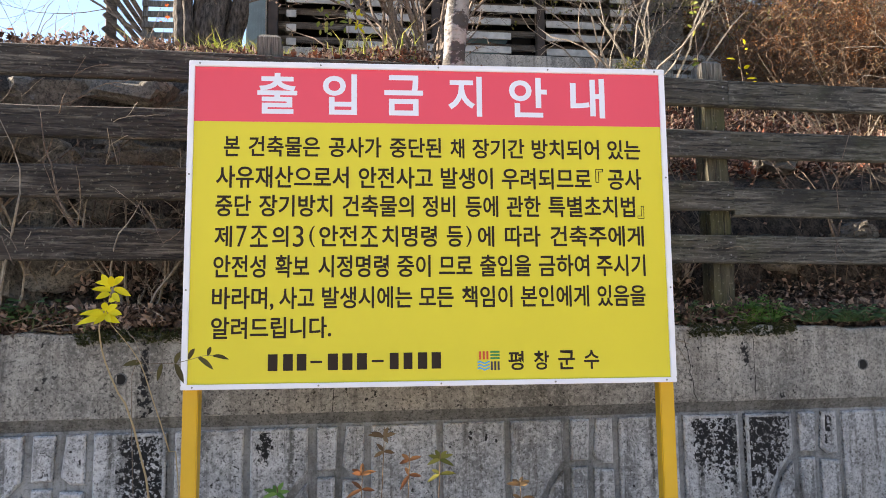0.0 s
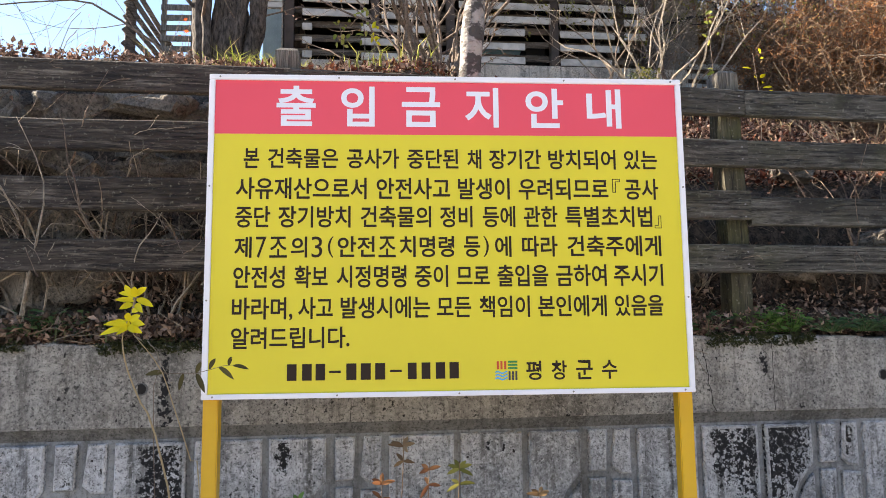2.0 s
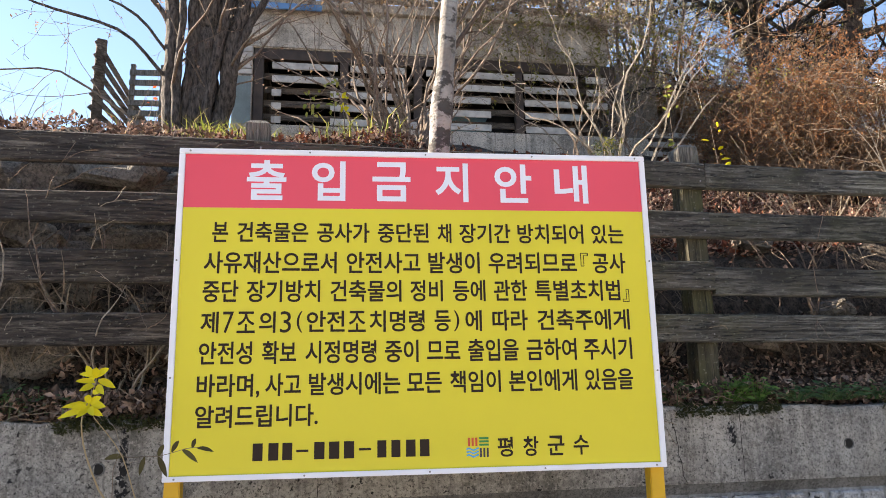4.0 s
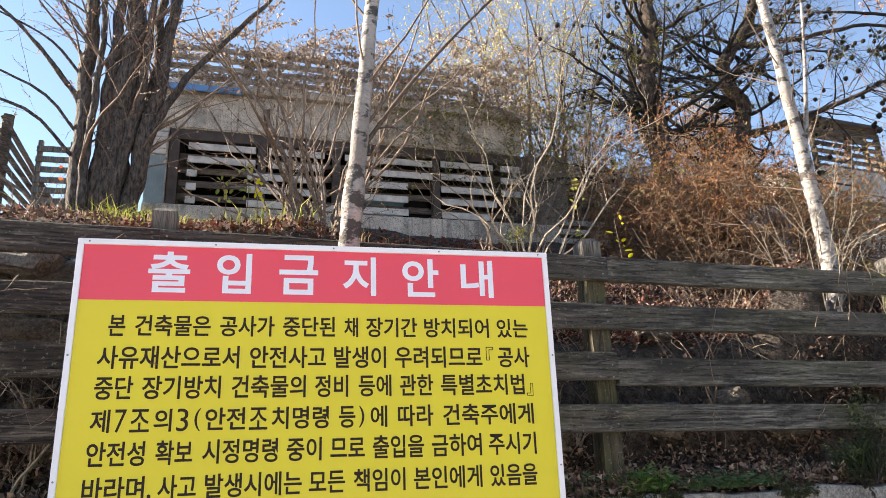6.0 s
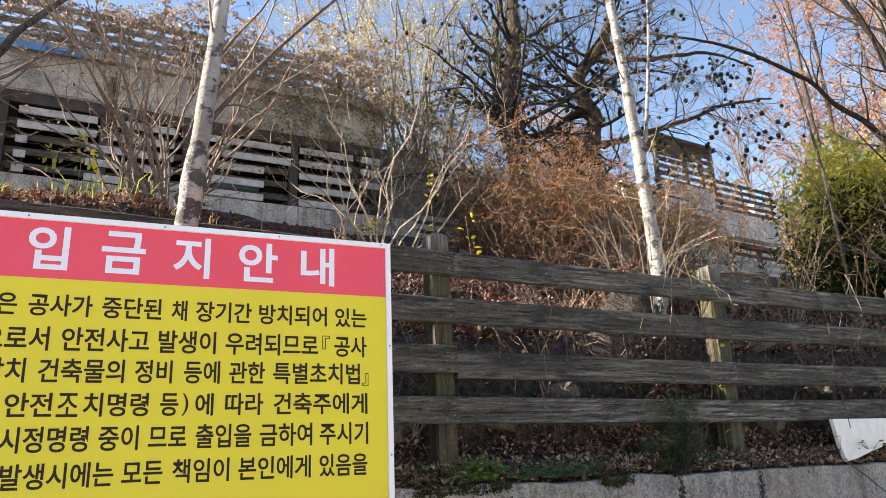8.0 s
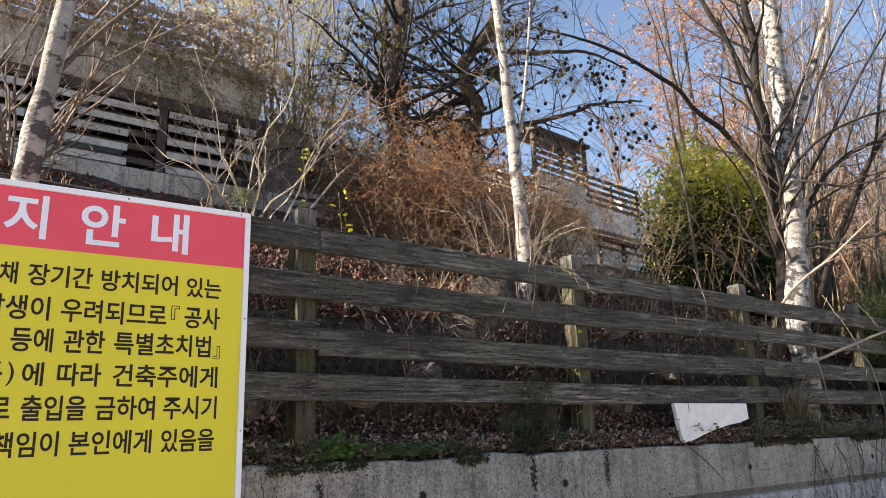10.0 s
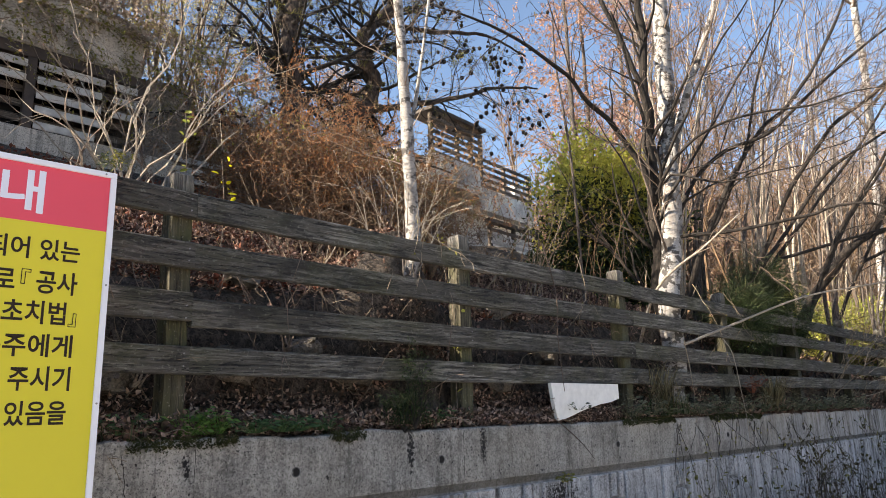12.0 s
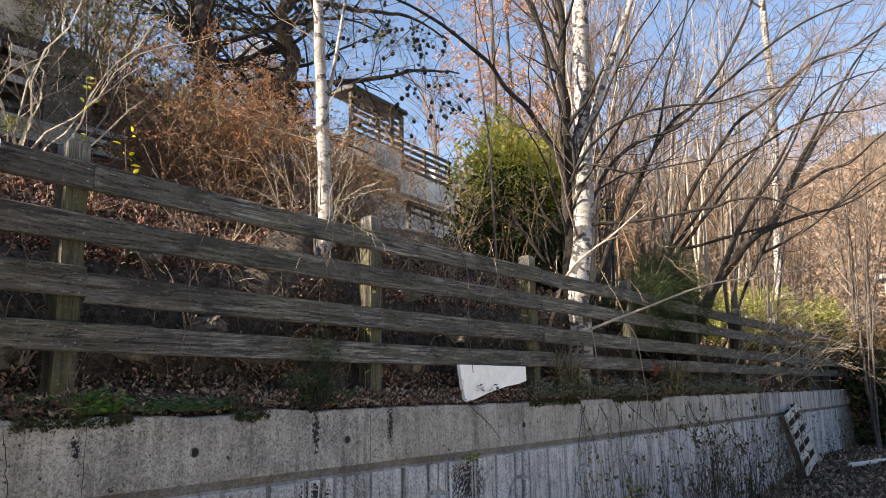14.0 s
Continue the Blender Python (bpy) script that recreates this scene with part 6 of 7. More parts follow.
for i, (x, y, z) in enumerate(((2.75, 4.75, 4.75), (3.3, 5.2, 4.9), (3.95, 5.4, 5.0), (4.6, 5.5, 5.0), (5.3, 5.6, 5.0))):
    bush("brown_brush", "brown and olive brush on the rise behind the thicket", (x, y, z), (0.62, 0.4, 0.75), [("dry_brown", ""), ("pale_leaf", "")] if i % 2 else [("dry_brown", ""), ("olive", "")], 390 + i, 420, 0.05)
bush("fern_spray", "fine dark green sprays against the lowest rails", (2.93, 0.70, 1.90), (0.15, 0.05, 0.30), [("conifer", ""), ("ivy", "")], 358, 46, 0.022, "weed", 1.62)
bush("fern_spray", "fine dark green sprays drooping on the wall top", (2.85, 0.70, 1.70), (0.24, 0.07, 0.13), [("conifer", ""), ("ivy", "")], 359, 70, 0.022, "weed", 1.60)
bush("fern_spray", "low green fern at the foot of the bare shrub", (1.52, 2.15, 3.38), (0.10, 0.08, 0.06), [("ivy", ""), ("olive", "")], 360, 12, 0.035, "fern")
bush("evergreen_bush", "dense evergreen bush, painted sunlit above and shaded below", (8.0, 2.7, 3.95), (1.65, 0.95, 1.6), [("conifer", "dark green foliage in the shaded tone"), ("conifer_lit", "yellow-green foliage with sunlight painted in")], 351, 2600, 0.075, slim=0.36)
for i, (x, y, z, a, b, c) in enumerate(((8.45, 1.28, 2.65, 0.5, 0.35, 0.45), (9.25, 1.35, 3.1, 0.65, 0.4, 0.45), (9.9, 1.45, 2.7, 0.6, 0.35, 0.5))):
    bush("conifer_bush", "dark green conifer bush with long needles behind the fence", (x, y, z), (a, b, c), [("conifer", ""), ("ivy", "")], 353 + 20 * i, 620, 0.16, slim=0.03)
bush("conifer_bush", "dark green conifer bush at the wall's end", (15.0, 2.35, 2.4), (1.0, 0.6, 0.9), [("conifer", ""), ("olive", "")], 355, 500, 0.12)
bush("wall_end_thicket", "dark undergrowth before the distant building", (20.4, -0.1, 1.2), (1.6, 1.2, 1.3), [("conifer", ""), ("dry_brown", "")], 356, 1300, 0.12)
bush("wall_end_thicket", "dark undergrowth before the distant building", (20.2, 1.3, 2.1), (1.3, 1.3, 1.35), [("conifer", ""), ("dry_brown", "")], 352, 700, 0.13)
bush("wall_end_thicket", "dark undergrowth closing the end of the wall", (20.6, 0.9, 0.8), (1.6, 2.4, 1.1), [("conifer", ""), ("dry_brown", "")], 357, 900, 0.12)
vine_sheet("roof_creeper", "dead brown creeper over the terrace railing", 370,
           [((facade(u, -0.03, z)), (0.7, -0.05, 0.0), 0.9, 5, -0.035) for u in (-0.3, 0.1, 0.5, 0.9, 1.3, 1.7, 2.1, 2.5, 2.9) for z in (5.45, 5.62, 5.82, 5.95)], M["vine"], (M["creeper"], 85.0, 0.042))
vine_sheet("eave_creeper", "olive creeper hanging at the house corner", 372,
           [((facade(u, -0.05, z)), (0.5, -0.05, -0.3), 0.9, 9, -0.05) for u in (1.9, 2.3, 2.7, 3.1, 3.5, 3.9) for z in (5.05, 5.3, 5.5)], M["vine"], (M["olive"], 22.0, 0.034))
vine_sheet("pier_creeper", "dry creeper over the plaster pier", 374,
           [((facade(u, -0.08, z)), (0.3, -0.1, 0.4), 0.8, 7, -0.02) for u in (3.3, 3.7, 4.1, 4.5, 5.0) for z in (4.2, 4.6, 5.0)], M["vine"], (M["creeper"], 20.0, 0.036))

# ---- build: ground cover ----
def bank_place(r):
    """Leaves lie on the slope; few hold on the steep cut below it."""
    x = r.uniform(0.2, 7.5) if r.random() < 0.88 else r.uniform(-2.6, 0.2)
    k = 0.02 + 1.9 * r.random() ** 1.25
    if 0.22 < k < 0.50 and r.random() < 0.85:
        k = 0.5 + 0.9 * r.random()
    return x, fence_y(x) + k



litter("leaf_litter", "brown fallen leaves over the bank", M["litter"], 76000, 400, bank_place, (0.016, 0.044), 0.06)
litter("wall_top_litter", "curled brown leaves heaped along the wall top", M["litter_grey"], 20000, 401, lambda r: (lambda x: (x, fence_y(x) - 0.04 + 0.34 * r.random()))(r.uniform(-2.6, 9.5)), (0.016, 0.042), 0.11)
litter("ledge_litter", "pinkish-brown fallen leaves on the ledge below the bank", M["litter_grey"], 9000, 403, lambda r: (lambda x: (x, fence_y(x) - 0.02 + 0.30 * r.random()))(r.uniform(-2.7, -0.6)), (0.02, 0.055), 0.10)
litter("red_leaf_litter", "reddish fallen leaves on the upper bank", M["litter_red"], 9000, 402, lambda r: (lambda x: (x, fence_y(x) + 0.5 + 2.4 * r.random()))(r.uniform(-1.0, 4.5)), (0.03, 0.06), 0.03)
litter("far_leaf_litter", "fallen leaves along the far fence", M["litter"], 6000, 404, lambda r: (lambda x: (x, fence_y(x) - 0.03 + 1.4 * r.random() ** 1.3))(r.uniform(7.5, 16)), (0.05, 0.10), 0.04)
blades("bank_grass", "yellow-green grass on the upper bank", M["grass"], 500, 410, lambda r: (lambda x, y: (x, y, ground_z(x, y)))(r.uniform(-1.15, 0.15), r.uniform(1.7, 3.2)), (0.05, 0.20), 0.004, 1.1)
blades("edge_grass", "fresh yellow-green grass along the bank's edge", M["grass"], 330, 411, lambda r: (lambda x, y: (x, y, ground_z(x, y)))(r.gauss(-1.0, 0.16), r.uniform(1.2, 1.9)), (0.06, 0.18), 0.0032, 1.3)
blades("edge_grass", "thin green grass by the white birch", M["grass"], 90, 413, lambda r: (lambda x, y: (x, y, ground_z(x, y)))(r.uniform(-0.5, 0.0), r.uniform(1.1, 1.9)), (0.08, 0.26), 0.0035, 1.0)
blades("dry_grass", "straw-coloured grass on the bank", M["straw"], 900, 412, lambda r: (lambda x, y: (x, y, ground_z(x, y)))(r.uniform(-2.5, 8.0), r.uniform(1.4, 3.2)), (0.08, 0.22), 0.004, 1.1)
blades("wall_top_grass", "thin drooping grass on the wall top", M["ivy"], 50, 414, lambda r: (lambda x: (x, fence_y(x) - 0.02 + r.uniform(-0.03, 0.12), 1.575))(r.choice((1.2, 1.75, 2.0, 2.6, 3.1, 3.3, -1.6, -1.45)) + r.gauss(0, 0.08)), (0.06, 0.16), 0.003, 1.2)
blades("green_tuft", "dark green drooping grass tuft against the lowest rail", M["conifer"], 110, 416, lambda r: (2.93 + r.gauss(0, 0.07), fence_y(2.93) - 0.02 + r.uniform(-0.03, 0.1), 1.60), (0.14, 0.36), 0.0035, 1.9)
blades("green_tuft", "dark green drooping grass tuft on the far wall top", M["conifer"], 120, 418, lambda r: (6.1 + r.gauss(0, 0.2), fence_y(6.1) - 0.04 + r.uniform(-0.03, 0.1), 1.60), (0.12, 0.3), 0.004, 1.0)
for i, x in enumerate((-2.2, -1.6, -1.25, 1.15, 1.45, 2.0, 2.5, 2.75, 3.2, 3.9, 4.4, 5.5, 6.2, 7.0, 7.8, 8.8)):
    vine_sheet("dry_stalks", "dry pale stalks lying on the wall top", 440 + i, [((x, fence_y(x) + 0.02, 1.60), (0.8, -0.05, 0.1), 0.28, 3, -0.05), ((x + 0.1, fence_y(x) + 0.05, 1.62), (-0.7, -0.05, 0.15), 0.25, 2, -0.05)], M["vine"] if i % 2 else M["twig_pale"])
for i, x in enumerate((-2.9, -2.45, -2.0, -1.75)):
    shrub("red_leaved_shrub", "low shrub with a few red autumn leaves", (x, 2.2, ground_z(x, 2.2) - 0.03), 5, 0.75, 0.6, M["twig"], 470 + i, (M["red_leaf"], 3.0, 0.045), r=0.004)
for i, (x, y, z) in enumerate(((13.5, 2.2, 2.6), (15.2, 2.3, 2.8), (16.8, 2.2, 3.0), (18.5, 1.8, 3.0), (14.3, 3.0, 3.2), (17.6, 3.0, 3.4))):
    bush("sunlit_brush", "sunlit yellow-green brush under the far trees", (x, y, z), (0.9, 0.6, 0.8), [("olive", ""), ("grass", "")], 480 + i, 440, 0.10)
weeds("green_weed", "fresh green low weed on the wall top", M["green"], 420, [(x, fence_y(x) - 0.02 + 0.03 * math.sin(x * 9), 1.585) for x in (1.52, 1.58, 1.66)], (0.020, 0.044), 70, 0.075, 0.11)
weeds("low_weed", "dull green low weed on the wall top", M["dull_green"], 430, [(x, fence_y(x) - 0.03 + 0.03 * math.sin(x * 9), 1.585) for x in (1.84, 2.00, 2.10, 2.30)], (0.020, 0.046), 60, 0.075, 0.085)
weeds("pale_weed", "grey-green low weed on the wall top", M["dull_green"], 440, [(-1.72, 0.42, 1.60), (-1.62, 0.42, 1.60), (1.25, 0.70, 1.59), (1.05, 0.68, 1.59), (-1.5, 0.45, 1.60), (-1.95, 0.4, 1.6), (3.2, 0.80, 1.60), (5.8, 0.95, 1.6), (6.4, 0.98, 1.6)], (0.025, 0.055), 45, 0.08, 0.11)


weeds("ivy", "dark ivy creeping along the wall top", M["ivy"], 445, [(5.5 + 0.27 * i, fence_y(5.5 + 0.27 * i) - 0.02 + 0.03 * math.sin(i * 5), 1.59) for i in range(0, 26, 2)], (0.03, 0.065), 30, 0.12, 0.08)
litter("verge_litter", "pale fallen leaves and scraps on the verge", M["litter_grey"], 7000, 446, lambda r: (lambda x: (x, wall_y(x) - 0.02 - 2.3 * r.random()))(r.uniform(8, 19)), (0.05, 0.11), 0.06)


def moss_pad(x0, x1, seed):
    """A cushion of moss over the wall's upper edge."""
    rng = random.Random(seed)
    s = Shape()
    for _ in range(int((x1 - x0) * 520)):
        x = rng.uniform(x0, x1)
        f = rng.random()
        edge = 0.5 + 0.5 * noise.noise((x * 6, seed, 1))
        y = wall_y(x) + (-0.006 if f > 0.4 else rng.uniform(0.0, 0.12))
        z = 1.572 - (rng.random() * 0.07 * edge + 0.005 if f > 0.4 else -0.002)
        for _ in range(5):
            d = (rand_dir(rng) + Vector((0, -0.7, 0.3))).normalized()
            s.leaf((x + rng.uniform(-0.012, 0.012), y, z + rng.uniform(-0.012, 0.012)), d, rand_dir(rng), 0.018, 0.008)
    return tagged(part("moss", s, M["moss"]), "dark green moss over the wall edge", "moss", kind="stuff")


moss_pad(-1.42, -1.0, 1)
moss_pad(-1.95, -1.72, 5)
moss_pad(1.22, 1.75, 2)
moss_pad(2.3, 2.55, 3)
moss_pad(5.3, 6.2, 7)
moss_pad(6.9, 8.2, 8)

# ---- build: loose things ----
foam = thing("foam_board", "broken white foam board stuck under the lowest rail", "board", (4.85, 0.86, 1.6))
_s = Shape()
_s.prism([(4.32, 1.862), (5.25, 1.862), (5.255, 1.745), (5.12, 1.715), (4.97, 1.70), (4.72, 1.655), (4.50, 1.60), (4.39, 1.585), (4.35, 1.70)], 0, 0.03, 0.002)
_s.v = [(x, y + fence_y(x) - 0.046, z) for x, y, z in _s.v]
part("sheet", _s, M["foam"], foam)

def rock(x, y, z, size, seed, label):
    """A weathered stone half sunk in the bank."""
    bm = bmesh.new()
    bmesh.ops.create_icosphere(bm, subdivisions=3, radius=1)
    for v in bm.verts:
        d = v.co.normalized()
        k = 1 + 0.5 * noise.noise(d * 1.6 + Vector((seed, 0, 0))) + 0.22 * noise.noise(d * 4.5 + Vector((0, seed, 0))) + 0.05 * noise.noise(d * 11 + Vector((0, 0, seed)))
        # blunt faces, as stone breaks
        q = Vector([math.copysign(abs(c) ** 0.55, c) for c in d]) * k
        v.co = (q.x * size[0], q.y * size[1], q.z * size[2])
    s = Shape()
    s.take(bm)
    ob = part("rock", s, M["rock"], m=pose(x, y, z, 12 * math.sin(seed), 15 * math.cos(seed * 1.7), 40 * math.sin(seed * 3)))
    return tagged(ob, label, "rock", "rocks in the bank")


_rr = random.Random(77)
for i in range(34):
    x = -2.65 + 0.062 * i + _rr.uniform(-0.05, 0.05)
    z = 1.78 + 0.95 * ((i * 0.618) % 1.0)
    y = fence_y(x) + 0.27 + 0.14 * (z - 1.7) + _rr.uniform(-0.02, 0.05)
    rock(x, y, z, (_rr.uniform(0.10, 0.24), 0.085, _rr.uniform(0.07, 0.15)), 3.1 * i + 1, "rough grey-brown stone set in the cut bank")
for i, (x, k, z, a) in enumerate(((1.2, 0.30, 1.85, 0.12), (1.9, 0.31, 1.95, 0.14), (2.35, 0.33, 2.05, 0.10), (2.7, 0.30, 1.9, 0.15), (3.4, 0.32, 2.0, 0.16), (4.1, 0.31, 1.9, 0.13), (4.75, 0.34, 2.1, 0.15), (5.3, 0.31, 1.9, 0.17), (6.0, 0.33, 2.0, 0.14), (2.05, 0.52, 2.5, 0.11), (4.4, 0.55, 2.5, 0.15))):
    rock(x, fence_y(x) + k, z, (a, 0.10, a * 0.6), 2.3 * i + 60, "rough brown stone half buried in the bank")
tarp = thing("plastic_sheet", "crumpled blue-grey plastic sheet caught in the thicket", "sheet", (3.78, 2.3, 3.3))
_s = Shape()
_n = 14
_s.add([(3.58 + 0.30 * i / _n + 0.02 * noise.noise((i * 0.7, j * 0.7, 2)), 2.30 - 0.2 * i / _n + 0.07 * noise.noise((i * 0.5, j * 0.5, 7)) + 0.012 * k, 3.74 - 0.16 * (j / _n) - (0.34 * j / _n if i > 9 else 0) - 0.10 * (i / _n - 0.5) ** 2 * 4) for k in (0, 1) for i in range(_n + 1) for j in range(_n + 1)],
       [tuple(k * (_n + 1) ** 2 + q for q in (i * (_n + 1) + j, (i + 1) * (_n + 1) + j, (i + 1) * (_n + 1) + j + 1, i * (_n + 1) + j + 1)) for k in (0, 1) for i in range(_n) for j in range(_n)])
part("sheet", _s, M["tarp"], tarp, smooth=True)

pallet = thing("wooden_pallet", "pale slatted wooden pallet leaning on the wall", "pallet", (14.6, 0.9, 0.25))
_m = pose(13.7, 1.0, 0.30, 0, 0, 3.5) @ pose(0, 0, 0, -12, 0, 0) @ pose(0, 0, 0, 0, -10, 0)
for z in (0.02, 0.24, 0.46, 0.68, 0.90):
    _s = Shape()
    _s.box((-0.55, 0.0, z), (0.55, 0.02, z + 0.12), _m, 0.003)
    part("slat", _s, M["pallet"], pallet)
for x in (-0.54, -0.03, 0.47):
    _s = Shape()
    _s.box((x, 0.022, 0.0), (x + 0.07, 0.11, 1.02), _m, 0.003)
    part("bearer", _s, M["frame_dark"], pallet)
pipe = thing("white_pipe", "white plastic pipe lying by the wall", "pipe", (15.5, 0.2, 0.3))
_s = Shape()
_s.tube([(14.35, 0.60, 0.32), (18.9, -0.95, 0.36)], [0.04, 0.04], 12)
part("tube", _s, M["wall_white"], pipe, smooth=True)
for i, (x, z) in enumerate(((6.2, 1.5), (7.0, 1.55), (7.9, 1.5), (9.0, 1.5), (10.4, 1.5), (11.8, 1.5))):
    vine_sheet("wall_creeper", "thin dark creeper hanging down the wall face", 500 + i, [((x, wall_y(x) - 0.03, z), (0.1, -0.05, -1.0), 1.2, 5, -0.05), ((x + 0.4, wall_y(x) - 0.03, z), (-0.1, -0.05, -1.0), 0.9, 3, -0.05)], M["bark_dark"], (M["olive"], 7.0, 0.035))
for i, x in enumerate((7.0, 7.5, 8.0, 8.6, 9.2, 9.8, 10.2, 11.0, 11.9, 7.25, 15.9, 16.9, 6.2, 9.0, 9.9, 10.6, 11.4, 8.3, 16.6)):
    shrub("wall_foot_weed", "dry tall weed at the foot of the wall", (x, wall_y(x) - 0.22 - 0.16 * (i % 3), 0.0), 10, 0.95 + 0.16 * (i % 3), 0.30, (M["bark_dark"], M["twig_dark"], M["bark_dark"])[i % 3], 520 + i, ((M["ivy"], M["dull_leaf"], M["dull_leaf"], M["dull_leaf"])[i % 4], 10.0, 0.05), r=0.006, thin_to=0.0024)
blades("verge_grass", "dry grass along the verge", M["straw"], 2600, 530, lambda r: (lambda x: (x, wall_y(x) - 0.9 * r.random() - 0.03, ground_z(x, wall_y(x) - 0.5)))(-3 + 14 * r.random()), (0.1, 0.35), 0.006, 0.8)


def leafed_stem(name, label, stem, r, mat, leaves, leaf_mat, category="plant"):
    """A soft plant: one stem and leaves (place, way, length, width)."""
    root = thing(name, label, category, tuple(stem[0]))
    pts = smooth_path(stem, 14)
    s = Shape()
    s.tube(pts, [r * (1 - 0.5 * i / (len(pts) - 1)) for i in range(len(pts))], 6)
    part("stem", s, mat, root, smooth=True)
    s = Shape()
    for p, d, L, w in leaves:
        p, d = Vector(p), Vector(d).normalized()
        side = d.cross(Vector((0.1, -1, 0.25))).normalized()
        nrm = side.cross(d)
        row = []
        n = 6
        for i in range(n + 1):
            f = i / n
            half = w * 0.5 * math.sin(math.pi * min(1, f * 0.93 + 0.07)) ** 0.8
            c = p + d * L * f - Vector((0, 0, 1)) * L * 0.25 * f * f
            row.append((c + side * half + nrm * half * 0.3, c, c - side * half + nrm * half * 0.3))
        s.add([tuple(q) for t in row for q in t], [(i * 3 + j, (i + 1) * 3 + j, (i + 1) * 3 + j + 1, i * 3 + j + 1) for i in range(n) for j in range(2)])
    part("leaves", s, leaf_mat, root, smooth=True)
    return root


def whorl(c, rng, n, L, w, up=0.35):
    out = []
    for i in range(n):
        a = 2 * math.pi * i / n + rng.uniform(-0.3, 0.3)
        out.append((c, (math.cos(a), 0.35 * math.sin(a), up + 0.45 * math.sin(a) + rng.uniform(-0.1, 0.2)), L * rng.uniform(0.75, 1.2), w))
    return out


_r = random.Random(9)
leafed_stem("yellow_leaved_plant", "young plant with two tiers of bright yellow leaves before the sign", [(-0.80, -0.42, 0.0), (-0.84, -0.42, 0.9), (-0.925, -0.41, 1.30), (-0.975, -0.40, 1.395), (-1.016, -0.40, 1.489), (-1.033, -0.40, 1.556), (-1.035, -0.40, 1.607), (-1.013, -0.40, 1.666), (-1.002, -0.40, 1.715)], 0.0036, M["straw"],
            [((-1.012, -0.40, 1.705), (-0.27, -0.25, 0.96), 0.065, 0.021), ((-1.001, -0.40, 1.716), (0.68, -0.25, 0.73), 0.054, 0.021), ((-1.007, -0.40, 1.699), (-0.96, -0.25, 0.35), 0.056, 0.017), ((-0.998, -0.40, 1.705), (0.97, -0.25, -0.15), 0.058, 0.022), ((-1.005, -0.40, 1.716), (-0.94, -0.25, 0.45), 0.050, 0.017), ((-1.003, -0.405, 1.712), (0.15, -0.5, 0.9), 0.050, 0.022), ((-1.008, -0.405, 1.690), (-0.6, -0.6, -0.1), 0.042, 0.020), ((-1.000, -0.405, 1.690), (0.6, -0.5, -0.3), 0.044, 0.021),
             ((-1.012, -0.40, 1.668), (0.7, -0.4, 0.3), 0.035, 0.016), ((-1.020, -0.405, 1.640), (0.2, -0.5, 0.85), 0.042, 0.022), ((-1.024, -0.405, 1.628), (-0.5, -0.6, 0.2), 0.050, 0.021), ((-1.016, -0.405, 1.626), (0.5, -0.7, -0.2), 0.046, 0.021),
             ((-1.021, -0.40, 1.630), (-0.99, -0.25, 0.25), 0.072, 0.019), ((-1.024, -0.40, 1.620), (-0.98, -0.25, -0.05), 0.076, 0.020), ((-1.015, -0.40, 1.637), (0.75, -0.25, 0.75), 0.048, 0.021), ((-1.012, -0.40, 1.637), (0.99, -0.25, 0.05), 0.046, 0.021), ((-1.021, -0.40, 1.620), (0.97, -0.25, -0.10), 0.050, 0.021), ((-1.028, -0.40, 1.627), (-0.75, -0.25, 0.70), 0.040, 0.018)], M["yellow"])
leafed_stem("thin_stalk", "thin pale leaning stalk before the sign", [(-0.76, -0.45, 0.0), (-0.786, -0.42, 1.107), (-0.822, -0.40, 1.222), (-0.880, -0.40, 1.39), (-0.915, -0.40, 1.485), (-0.965, -0.40, 1.555), (-1.002, -0.40, 1.598), (-1.015, -0.40, 1.63)], 0.0024, M["straw"], whorl((-1.015, -0.4, 1.625), _r, 3, 0.045, 0.018), M["yellow"])
leafed_stem("green_twig_plant", "leafy olive twig reaching over the sign's corner", [(-0.90, -0.3, 0.0), (-0.95, -0.3, 1.0), (-0.97, -0.3, 1.44), (-0.93, -0.30, 1.475), (-0.84, -0.30, 1.476), (-0.76, -0.30, 1.497), (-0.72, -0.30, 1.50)], 0.0015, M["twig"],
            [((-0.94, -0.3, 1.478), (-1, 0, 0.15), 0.06, 0.018), ((-0.84, -0.3, 1.476), (0.3, 0, 1), 0.05, 0.016), ((-0.84, -0.3, 1.474), (0.6, 0, -1), 0.055, 0.018), ((-0.80, -0.3, 1.488), (0.4, 0, 1), 0.05, 0.015), ((-0.77, -0.3, 1.494), (1, 0, -0.55), 0.055, 0.016), ((-0.74, -0.3, 1.498), (0.2, 0, 1), 0.04, 0.013), ((-0.725, -0.3, 1.498), (1, 0, 0.0), 0.05, 0.013), ((-0.88, -0.3, 1.475), (-0.3, 0, -1), 0.045, 0.015)], M["dull_leaf"])
for i, (x, z, col, n) in enumerate(((-0.48, 1.155, "green", 6), (-0.19, 1.30, "dry_brown", 5), (-0.25, 1.20, "dry_orange", 5), (-0.12, 1.235, "dry_orange", 3), (-0.035, 1.235, "olive", 6), (0.19, 1.16, "dry_brown", 5), (-1.30, 1.12, "yellow", 4))):
    leafed_stem("verge_plant", "low leafy plant growing before the sign", [(x - 0.05, -0.62, 0.0), (x - 0.03, -0.61, 0.6), (x, -0.6, z - 0.06), (x, -0.6, z)], 0.002, M["twig_brown"],
                whorl((x, -0.6, z - 0.02), _r, n, 0.042, 0.012, 0.5) + whorl((x, -0.6, z - 0.06), _r, 3, 0.04, 0.011, 0.2), M[col])
